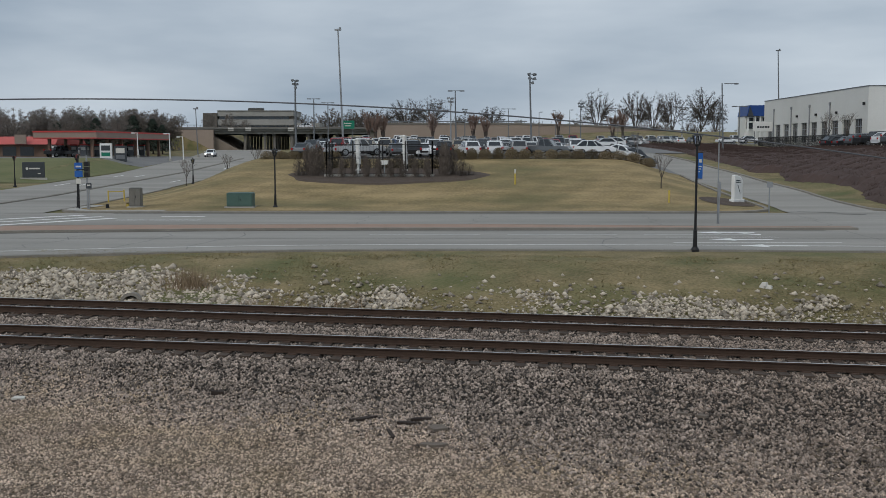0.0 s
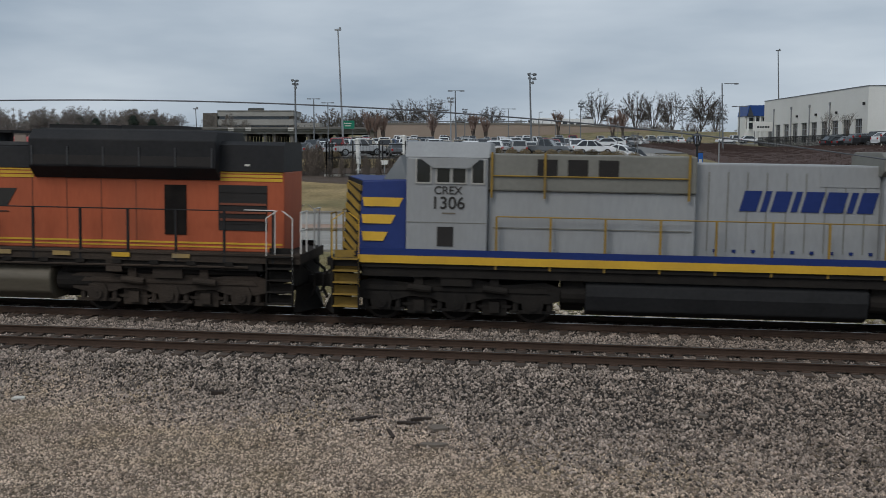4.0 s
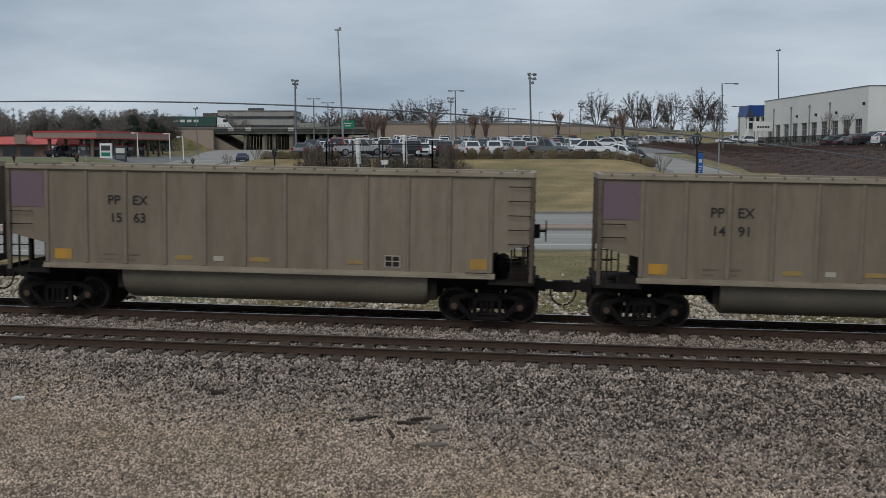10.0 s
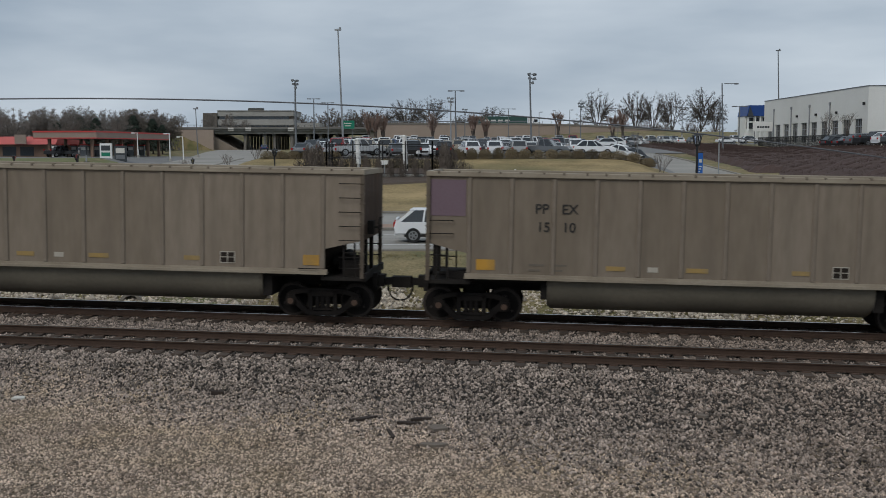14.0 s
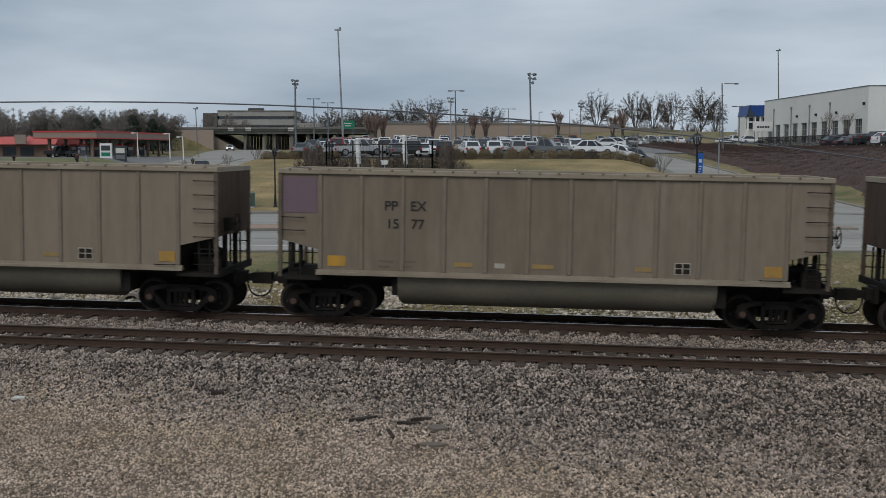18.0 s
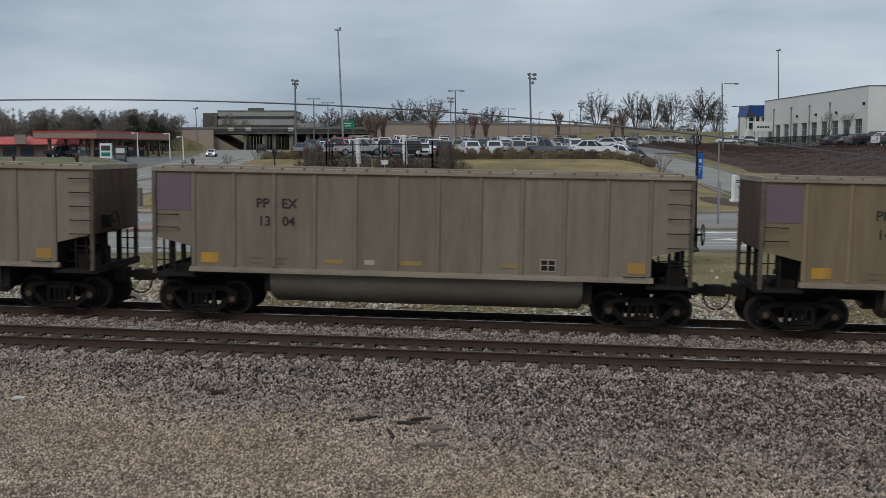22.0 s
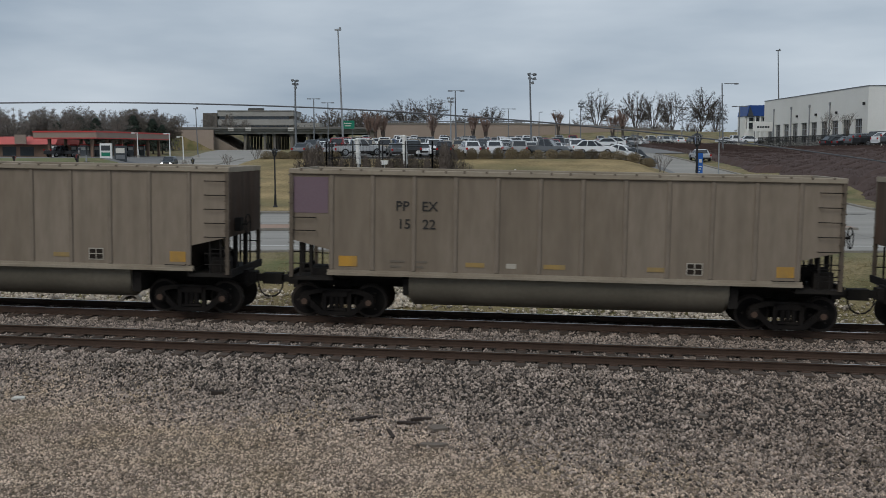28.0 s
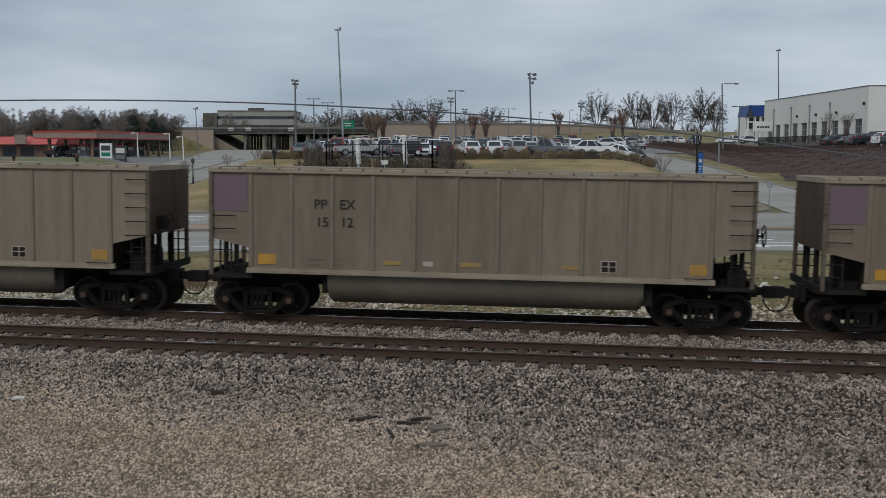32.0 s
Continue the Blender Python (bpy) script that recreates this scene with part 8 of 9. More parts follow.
def shrub_edge(y):
    """Where the planting on the bank begins, east of its grass strip."""
    return steps(y, (78, 35.6), (84, 35.3), (91, 35.8), (95, 37.2), (99, 37.6), (105, 36.7), (109, 34.9), (112, 35.6), (116, 36.2), (118, 33.6), (124, 34.4), (130, 33.6), (142, 33.6), (162, 34.0))


shrub_mass(33.2, 57, 80, 148, lambda x, y: min(x - shrub_edge(y), 51.8 - x if y > 104 else 9, y - 80), 0.95, "dark red-brown bare shrubs covering the bank")
shrub_mass(33.2, 50, 149, 192, lambda x, y: min(x - 34.2, 50 - x, y - 149, 192 - y), 0.65, "dark red-brown bare shrubs above the drive")
Mesh().box(52.3, 108, 6.25, 52.36, 146, 6.33).thing("yard_rail", BLACK_METAL, kind="structure", label="black rail along the workshop yard")
k = Mesh()
for y in spread(108, 146, 0.6):
    k.box(52.3, y, 4.6, 52.35, y + 0.05, 6.3)
k.thing("yard_fence", BLACK_METAL, kind="structure", label="black picket fence along the workshop yard")


k = Mesh()
for y in spread(147, 195, 0.32):
    k.box(57.4, y, 4.6, 57.46, y + 0.07, 6.9)
for z in (5.0, 6.2, 6.75):
    k.box(57.38, 147, z, 57.48, 195, z + 0.08)
k.thing("workshop_fence", BLACK_METAL, kind="structure", label="black steel fence along the workshop front")


def bare_tree(seed, h, width, levels=5, twigs=3, upright=0.25, bark=None, twig=None, fork=0.28, fill=0, dome=(0.42, 0.36), thick=0.022):
    """A leafless tree: tapered trunk, forking limbs and a haze of twigs; trunk and crown are two meshes."""
    r = random.Random(seed)
    trunk, crown = Mesh(), Mesh()

    def grow(p, d, length, rad, level):
        q = p + d * length
        mid = p + d * length * 0.5 + Vector((r.gauss(0, 1), r.gauss(0, 1), 0)) * length * 0.05
        (trunk if level < 2 else crown).cyl(p, mid, rad, rad * 0.86, n=6 if level < 2 else 3)
        (trunk if level < 2 else crown).cyl(mid, q, rad * 0.86, rad * 0.66, n=6 if level < 2 else 3)
        if level >= levels:
            return
        count = r.choice((2, 3, 3)) if level else r.choice((3, 4))
        for i in range(count):
            a = 2 * math.pi * (i + r.random() * 0.7) / count
            tilt = r.uniform(0.35, 0.75) * width
            side = d.orthogonal().normalized()
            turn = Matrix.Rotation(a, 3, d)
            nd = (d + (turn @ side) * tilt + Vector((0, 0, upright * 0.5))).normalized()
            start = p.lerp(q, r.uniform(0.72, 1.0)) if i else q
            grow(start, nd, length * r.uniform(0.62, 0.84), rad * r.uniform(0.5, 0.66), level + 1)
        if level >= 2:
            for _ in range(twigs):
                start = p.lerp(q, r.random())
                nd = (d + Vector((r.gauss(0, 0.6), r.gauss(0, 0.6), r.gauss(0.2, 0.4)))).normalized()
                crown.cyl(start, start + nd * length * r.uniform(0.5, 1.0), rad * 0.32, rad * 0.1, n=3)

    grow(Vector((0, 0, -0.2)), Vector((r.gauss(0, 0.03), r.gauss(0, 0.03), 1)).normalized(), h * fork, h * thick, 0)
    top = max(v[2] for v in crown.v)
    ends = [Vector(v) for v in crown.v[::3]]
    for _ in range(fill):
        # sprays of fine twigs that start on the limbs and fill a rounded crown
        p = r.choice(ends)
        c = Vector((0, 0, top * (1 - dome[1])))
        out = (p - c)
        out = Vector((out.x / dome[0], out.y / dome[0], out.z / dome[1])) / top
        if out.length > 1.05 or p.z < top * 0.25:
            continue
        d = (out * 0.8 + Vector((r.gauss(0, 0.6), r.gauss(0, 0.6), r.gauss(0.15, 0.5)))).normalized()
        for _ in range(3):
            e = (d + Vector((r.gauss(0, 0.35), r.gauss(0, 0.35), r.gauss(0, 0.35)))).normalized() * top * r.uniform(0.05, 0.11)
            w = e.orthogonal().normalized() * top * 0.0009
            n_ = len(crown.v)
            crown.v.extend([tuple(p - w), tuple(p + w), tuple(p + e)])
            crown.f.append((n_, n_ + 1, n_ + 2))
            crown.k.append(0)
    f = h / top
    for m in (trunk, crown):
        m.v = [(x * f, y * f, z * f) for x, y, z in m.v]
    return raw(trunk, "trunk", bark or BARK), raw(crown, "crown", twig or TWIG)


def crown_tree(seed, h, rx, rz, low, limbs=46, spray=16, thick=0.016, bark=None, twig=None, lobes=3, fine=0.0022):
    """A leafless shade tree: limbs that sweep from the trunk to the edge of a lobed, rounded crown, each with forks and sprays of twigs."""
    r = random.Random(seed)
    trunk, crown = Mesh(), Mesh()
    fork = Vector((r.gauss(0, 0.01) * h, r.gauss(0, 0.01) * h, low * h))
    trunk.cyl((0, 0, -0.2), tuple(fork), h * thick, h * thick * 0.75, n=7)
    mid = Vector((0, 0, h - rz * h))
    bumps = [(r.uniform(0, 6.28), r.uniform(-0.6, 0.9)) for _ in range(lobes)]

    def bend(a, b, c, r0, r1, mesh, n=4, sides=4):
        pts = [a.lerp(b, i / n).lerp(b.lerp(c, i / n), i / n) for i in range(n + 1)]
        for i in range(n):
            mesh.cyl(pts[i], pts[i + 1], r0 + (r1 - r0) * i / n, r0 + (r1 - r0) * (i + 1) / n, n=sides)
        return pts

    def sliver(p, e, w):
        side = e.orthogonal().normalized() * w
        n_ = len(crown.v)
        crown.v.extend([tuple(p - side), tuple(p + side), tuple(p + e)])
        crown.f.append((n_, n_ + 1, n_ + 2))
        crown.k.append(0)

    mains = []
    for i in range(7):
        a = 6.28 * (i + r.uniform(-0.3, 0.3)) / 7
        rad = rx * h * r.uniform(0.25, 0.62)
        end = Vector((rad * math.cos(a), rad * math.sin(a), mid.z + rz * h * r.uniform(-0.25, 0.45)))
        knee = Vector((end.x * 0.55, end.y * 0.55, fork.z + (end.z - fork.z) * 0.45))
        mains.append(bend(fork - Vector((0, 0, r.uniform(0, 0.06) * h)), knee, end, h * thick * 0.55, h * thick * 0.26, trunk))
    for i in range(limbs):
        a, c = r.uniform(0, 6.28), r.uniform(-0.6, 1.0)
        lump = 1.0 + 0.16 * sum(math.cos(a - b0) * (1 if abs(c - b1) < 0.8 else -0.5) for b0, b1 in bumps) / lobes + r.uniform(-0.13, 0.04)
        flat = math.sqrt(max(0.0, 1 - c * c))
        end = Vector((rx * h * lump * flat * math.cos(a), rx * h * lump * flat * math.sin(a), mid.z + rz * h * c * min(1.0, lump)))
        path = min(mains, key=lambda q: (q[-1] - end).length)
        start = path[r.choice((2, 3, 4))]
        knee = start.lerp(end, 0.5) + Vector((0, 0, 0.05 * h * r.uniform(-0.2, 1)))
        pts = bend(start, knee, end, h * thick * 0.26, h * thick * 0.08, crown, 4, 3)
        for p in pts[1:]:
            for _ in range(spray):
                out = (end - start).normalized() + Vector((r.gauss(0, 0.75), r.gauss(0, 0.75), r.gauss(0.15, 0.6)))
                e = out.normalized() * h * r.uniform(0.030, 0.078)
                sliver(p, e, h * fine)
                for _ in range(2):
                    q = p + e * r.uniform(0.4, 0.9)
                    f_ = (e.normalized() + Vector((r.gauss(0, 0.7), r.gauss(0, 0.7), r.gauss(0, 0.7)))).normalized() * h * r.uniform(0.02, 0.05)
                    sliver(q, f_, h * fine * 0.75)
    return raw(trunk, "trunk", bark or BARK), raw(crown, "crown", twig or TWIG)


def plant(datas, x, y, scale, label, category="tree", group="bare trees", turn=None, dz=0.0, squash=1.0):
    o = empty("tree", Matrix.LocRotScale((x, y, ground_z(x, y) + dz), Euler((0, 0, rng.uniform(0, 6.28) if turn is None else turn)), (scale * squash, scale * squash, scale)), label, category, group)
    for name, d in zip(("trunk", "crown"), datas):
        place_part(name, d, o)
    return o


DARK_TWIG = mat("dark_grey_twigs", (0.060, 0.052, 0.047), (0.112, 0.098, 0.088), 0.9, scale=1, fine=6)
BIG = [crown_tree(100 + i, 10.0, 0.43, 0.42, 0.17, limbs=96, spray=13, thick=0.021, bark=DARK_TWIG, twig=DARK_TWIG, fine=0.0013, lobes=4) for i in range(4)]
MED = [crown_tree(200 + i, 8.0, 0.36, 0.42, 0.20, limbs=50, spray=19, thick=0.016, fine=0.0021) for i in range(4)]
VASE = [bare_tree(300 + i, 4.0, 0.50, 5, twigs=4, upright=0.6, bark=BARK, twig=TWIG_R, fork=0.12, fill=700, dome=(0.34, 0.5)) for i in range(2)]
YOUNG = [bare_tree(400 + i, 3.2, 0.7, 4, upright=0.4, fork=0.4) for i in range(2)]
# the large crowns against the sky: plan x, y, height of the tops
for i, (x, y, top, w_) in enumerate(((-12.9, 372, 21.9, 1.25), (-3.9, 368, 22.7, 1.15), (17.2, 372, 19.4, 1.2), (53.2, 370, 24.9, 0.95), (66.0, 368, 24.3, 0.8), (73.0, 372, 24.6, 0.8), (79.0, 369, 24.0, 0.75), (88.8, 368, 25.4, 0.85), (95.0, 374, 22.6, 0.8), (-22, 374, 19.0, 1.2), (-30, 378, 17.5, 1.2), (8, 376, 17.0, 1.1))):
    plant(BIG[i % 4], x, y, (top - ground_z(x, y)) / 10.0, "large bare spreading tree beyond the motorway", turn=i * 1.3, squash=w_)
# the wood behind the filling station and along the motorway
for i in range(120):
    x, y = rng.uniform(-150, -56), rng.uniform(216, 272)
    top = rng.uniform(10.4, 13.4) + 0.02 * (y - 216)
    if x > -66:
        x, y = rng.uniform(-118, -60), rng.uniform(318, 352)
        top = rng.uniform(14.0, 18.5)
    plant(MED[i % 4], x, y, (top - ground_z(x, y)) / 8.0, "bare grey-brown woodland tree", group="woodland trees", squash=1.15)
for i in range(16):
    x, y = -61 + 2.9 * i + rng.uniform(-1, 1), rng.uniform(405, 425)
    plant(MED[i % 4], x, y, rng.uniform(7.0, 10.5) / 8.0, "bare grey tree behind the office block", group="woodland trees", squash=1.1)
for i in range(10):
    x, y = rng.uniform(-84, -66), rng.uniform(258, 274)
    plant(MED[i % 4], x, y, (rng.uniform(12.0, 15.0) - ground_z(x, y)) / 8.0, "bare grey-brown tree by the bridge", group="woodland trees")
for i in range(40):
    x = rng.uniform(-50, 130)
    plant(MED[i % 4], x, rng.uniform(385, 430), rng.uniform(4.5, 7.5) / 8.0, "distant bare tree on the skyline", group="skyline trees", squash=1.3)
k = Mesh()
for i in range(330):
    x, y = rng.uniform(-150, -78), rng.uniform(208, 276)
    sprigs(k, x, y, ground_z(x, y), 2.2, 2.2, rng.uniform(2.0, 6.0), 60, rng, size=(0.3, 0.9), upright=1.5)
for i in range(200):
    x, y = rng.uniform(-60, 140), rng.uniform(345, 400)
    sprigs(k, x, y, ground_z(x, y), 2.4, 2.0, rng.uniform(1.5, 3.6), 50, rng, size=(0.3, 0.8), upright=1.2)
for i in range(70):
    x, y = rng.uniform(-86, -67.5), rng.uniform(258, 277)
    sprigs(k, x, y, ground_z(x, y), 1.6, 1.4, rng.uniform(2.0, 5.0), 70, rng, size=(0.3, 0.8), upright=1.6, thin=(0.10, 0.25))
tagged(new("woodland_brush", raw(k, "woodland_brush", TWIG)), "grey-brown leafless brush under the far trees", "brush", kind="stuff")
for x, y in ((-16.4, 262), (-14.6, 263), (-2.5, 262), (7.6, 270), (10.9, 270), (29.4, 272), (44, 262), (-18.5, 268), (39.5, 250)):
    plant(VASE[int(abs(x)) % 2], x, y, rng.uniform(1.6, 1.95), "upright red-brown bare ornamental tree", group="ornamental trees")
for x, y, s in ((18.85, 92, 1.0), (-28.4, 118, 0.95), (-27.0, 134, 0.95), (-26.2, 150, 1.0), (25.3, 140, 1.1), (54.0, 150, 1.6), (55.5, 147, 1.5)):
    plant(YOUNG[int(abs(x)) % 2], x, y, s, "young bare tree in the grass", group="young trees")


def conifer_data(seed):
    r = random.Random(seed)
    k = Mesh()
    for i in range(1500):
        t = r.random() ** 0.8
        rad = (1 - t) ** 0.8 * 3.0 * r.uniform(0.5, 1.0) * (1 + 0.25 * math.sin(5 * t * 6.28)) + 0.1
        a = r.uniform(0, 6.28)
        p = Vector((rad * math.cos(a), rad * math.sin(a), 0.8 + 7.4 * t))
        d = Vector((math.cos(a), math.sin(a), -0.35)) * r.uniform(0.4, 0.9)
        e = Vector((-math.sin(a), math.cos(a), 0)) * r.uniform(0.15, 0.35)
        k.v.extend([tuple(p - e), tuple(p + e), tuple(p + d)])
        n_ = len(k.v)
        k.f.append((n_ - 3, n_ - 2, n_ - 1))
        k.k.append(0)
    t_ = Mesh().cyl((0, 0, -0.2), (0, 0, 7.5), 0.22, 0.04, n=6)
    return raw(t_, "trunk", BARK), raw(k, "crown", CONIFER)


CON = [conifer_data(i) for i in range(2)]
for i, (x, y, s) in enumerate(((-80, 222, 0.80), (-76.0, 224, 0.95), (-72.0, 222, 0.92), (-68.5, 226, 0.86), (-64.5, 223, 0.98), (-61, 225, 0.90), (-58, 221, 0.75))):
    plant(CON[i % 2], x, y, s, "dark green conifer in the wood", group="conifers")

# ---- overhead cable near the camera ----
k = Mesh()
pts = []
for i in range(41):
    t = -1.5 + 3.0 * i / 40
    x = 10.0 * t
    pts.append((x, 24.0, 5.52 - 0.66 * t - 0.40 * t * t))
k.sweep(pts, 0.018, 6)
cable = k.thing("overhead_cable", mat("weathered_grey_cable", (0.085, 0.09, 0.10), (0.13, 0.135, 0.145), 0.6), label="grey overhead service cable sagging across the view", category="cable")


# ---- traffic ----
def lorry(paint, label):
    """A tractor with a long box trailer, facing +x."""
    o = empty("lorry", label=label, category="lorry")
    bevelled(Mesh().box(-9.2, -1.28, 1.15, 6.4, 1.28, 3.80).part("trailer_box", o, paint), 0.04)
    Mesh().box(-9.0, -1.1, 0.95, 6.2, 1.1, 1.15).part("trailer_frame", o, BLACK_METAL)
    for i in range(4):
        Mesh().box(-5.5 + 1.9 * i, -1.30, 2.2, -4.2 + 1.9 * i, -1.28, 2.9).part("name_bar", o, SLATE if paint is WHITE_P else LABEL_W)
        Mesh().box(-5.5 + 1.9 * i, 1.28, 2.2, -4.2 + 1.9 * i, 1.30, 2.9).part("name_bar", o, SLATE if paint is WHITE_P else LABEL_W)
    k = Mesh().hull([(6.7, -1.2, 0.6), (10.6, -1.15, 0.6), (10.6, 1.15, 0.6), (6.7, 1.2, 0.6)], [(6.7, -1.15, 3.6), (8.6, -1.1, 3.3), (8.6, 1.1, 3.3), (6.7, 1.15, 3.6)])
    bevelled(k.part("cab", o, WHITE_P, label="white tractor cab"), 0.08)
    Mesh().box(8.3, -1.18, 2.2, 9.3, 1.18, 3.0).part("windows", o, CAR_GLASS)
    wd = wheel_data(0.5, 0.5)
    for x in (-8.0, -6.8, 7.0, 8.0, 10.0):
        for y in (-0.98, 0.98):
            place_part("wheel", wd, o, m=pose(x, y, 0.5))
    return o


TRAFFIC = {"white_suv": vehicle("suv", "white", "moving"), "blue_car": vehicle("sedan", "blue", "moving"), "oncoming_white": vehicle("sedan", "white", "on"), "dark_pickup": vehicle("pickup", "black", "moving"),
           "late_white": vehicle("sedan", "white", "on"), "late_dark": vehicle("suv", "black", "on"), "drive_car": vehicle("sedan", "silver", "moving"),
           "white_lorry": lorry(WHITE_P, "white articulated lorry on the motorway"), "green_lorry": lorry(mat("dark_green_trailer", (0.020, 0.060, 0.050), (0.035, 0.085, 0.070), 0.5), "dark green articulated lorry on the motorway"),
           "motorway_car_a": vehicle("suv", "white", "moving"), "motorway_car_b": vehicle("van", "white", "moving"), "motorway_car_c": vehicle("sedan", "silver", "on")}
for ob in TRAFFIC.values():
    tagged(ob, group="moving traffic")


# ---- track detail and stones ----
tie_data = []
for i in range(4):
    r = random.Random(i)
    w = 0.115 + 0.01 * r.random()
    tie_data.append(Mesh().hull([(-w, -1.30, -0.40), (w, -1.30, -0.40), (w, 1.30, -0.40), (-w, 1.30, -0.40)], [(-w + 0.008, -1.295, -0.19 + 0.008 * r.random()), (w - 0.008, -1.30, -0.19), (w - 0.008, 1.30, -0.19 + 0.006 * r.random()), (-w + 0.006, 1.295, -0.19)]).data("sleeper", TIE))
plate_data = Mesh().box(-0.10, -0.19, -0.195, 0.10, 0.19, -0.172).cyl((-0.07, -0.12, -0.18), (-0.07, -0.12, -0.145), 0.016, n=6).cyl((0.07, 0.12, -0.18), (0.07, 0.12, -0.145), 0.016, n=6).data("tie_plate", PLATE)
rng = random.Random(31)
rest = Mesh()
for off, name in ((0.0, "track_far"), (-TRACK_GAP, "track_near")):
    track = tagged(new(name), "line of dark creosoted sleepers with steel plates", kind="structure")
    s = -400.0
    while s < 430:
        m = track_pose(s, off) @ pose(0, 0, 0, 0, 0, rng.uniform(-1.2, 1.2))
        if -17 < s < 17:
            tie = place_part("sleeper", tie_data[rng.randrange(4)], track, m=m)
            for y in (-0.7535, 0.7535):
                place_part("tie_plate", plate_data, tie, m=pose(0, y, 0))
        else:
            v = [(-0.115, -1.3, -0.40), (0.115, -1.3, -0.40), (0.115, 1.3, -0.40), (-0.115, 1.3, -0.40), (-0.115, -1.3, -0.19), (0.115, -1.3, -0.19), (0.115, 1.3, -0.19), (-0.115, 1.3, -0.19)]
            rest.add([tuple(m @ Vector(p)) for p in v], [(4, 5, 6, 7), (0, 1, 5, 4), (1, 2, 6, 5), (2, 3, 7, 6), (3, 0, 4, 7)])
        s += 0.535
tagged(new("sleepers", raw(rest, "sleepers", TIE)), "dark creosoted sleepers farther along the line", "sleepers", kind="stuff")


def scatter(name, material, points, sizes, seed, label, category, flat=0.7, sink=0.25):
    """Loose angular stones, joined: eight-faced lumps with jittered corners."""
    g = np.random.default_rng(seed)
    n = len(points)
    base = np.array([(1, 0, 0), (-1, 0, 0), (0, 1, 0), (0, -1, 0), (0, 0, 1), (0, 0, -1)], float)
    v = base[None] * g.uniform(0.7, 1.25, (n, 6, 1)) + g.uniform(-0.28, 0.28, (n, 6, 3))
    a = g.uniform(0, 2 * np.pi, n)
    c, s = np.cos(a), np.sin(a)
    x, y = v[:, :, 0] * c[:, None] - v[:, :, 1] * s[:, None], v[:, :, 0] * s[:, None] + v[:, :, 1] * c[:, None]
    v = np.stack([x, y, v[:, :, 2] * flat], -1) * sizes[:, None, None]
    p = np.array(points)
    p[:, 2] += sizes * (0.5 - sink)
    v = (v + p[:, None]).reshape(-1, 3)
    tri = np.array([(0, 2, 4), (2, 1, 4), (1, 3, 4), (3, 0, 4), (2, 0, 5), (1, 2, 5), (3, 1, 5), (0, 3, 5)])
    f = (tri[None] + 6 * np.arange(n)[:, None, None]).reshape(-1, 3)
    me = bpy.data.meshes.new(name)
    me.vertices.add(len(v))
    me.vertices.foreach_set("co", v.ravel())
    me.loops.add(f.size)
    me.loops.foreach_set("vertex_index", f.ravel().astype(np.int32))
    me.polygons.add(len(f))
    me.polygons.foreach_set("loop_start", np.arange(0, f.size, 3, dtype=np.int32))
    me.update(calc_edges=True)
    me.materials.append(material)
    return tagged(new(name, me), label, category, kind="stuff")


g = np.random.default_rng(8)


def along(n, s0, s1, w0, w1, keep=lambda s, w: True):
    out = []
    while len(out) < n:
        s, w = g.uniform(s0, s1), g.uniform(w0, w1)
        if keep(s, w):
            x, y, _ = on_track(s, w)
            out.append((x, y, ground_z(x, y)))
    return out


def gravel_edge(s):
    return -10.0 - 0.28 * s + 1.5 * noise.noise((s * 0.25, 1.7, 0)) + 0.6 * noise.noise((s * 0.9, 4.2, 0))


def on_sleeper(s, w):
    return abs((s + 400.2675) % 0.535 - 0.2675) < 0.12 and (abs(w) < 1.32 or abs(w + TRACK_GAP) < 1.32)


pts = along(112000, -16, 16, -17.0, 3.6, lambda s, w: not (on_sleeper(s, w) and g.random() < 0.93) and w > gravel_edge(s) - 1.8 * g.random() ** 2 and abs(s) < 8.6 + 0.32 * (w + 17))
rusty = [g.random() < 0.85 * smooth(0.5, 9.0, p[0]) for p in pts]
grey_pts, brown_pts = [p for p, r_ in zip(pts, rusty) if not r_], [p for p, r_ in zip(pts, rusty) if r_]
scatter("ballast_stones", STONE_D, grey_pts, g.uniform(0.022, 0.050, len(grey_pts)), 1, "dark angular ballast stones", "ballast", 0.9, 0.1)
scatter("rusty_ballast_stones", STONE_R, brown_pts, g.uniform(0.022, 0.050, len(brown_pts)), 11, "rust-stained brown angular ballast stones", "ballast", 0.9, 0.1)
pts = along(84000, -13, 13, -17.0, -6.0, lambda s, w: w < gravel_edge(s) + 1.8 * g.random() ** 2 and abs(s) < 8.2 + 0.32 * (w + 17))
scatter("gravel_stones", STONE_P, pts, g.uniform(0.014, 0.036, len(pts)), 2, "pale crushed gravel stones", "gravel", 0.85, 0.15)


def rocky(s, w):
    d = noise.noise((s * 0.13 + 5, w * 0.22, 0)) + 0.6 * noise.noise((s * 0.5, w * 0.6, 3))
    left = smooth(-5, -11, s) * 0.75 * smooth(13.5, 10.5, w)
    low = smooth(12.2, 8.4, w) * 1.0 + 0.25 * smooth(6, 2.5, abs(s - 5))
    grassy = smooth(-9.0, -7.0, s) * smooth(2.6, 0.4, s) * smooth(5.6, 7.2, w) + 0.5 * smooth(8.5, 10.5, s) * smooth(6.0, 8.0, w)
    return d * 1.4 + left + low - 0.75 * grassy > 0.30 + 0.85 * g.random() + 0.35 * smooth(9.5, 13.5, w)


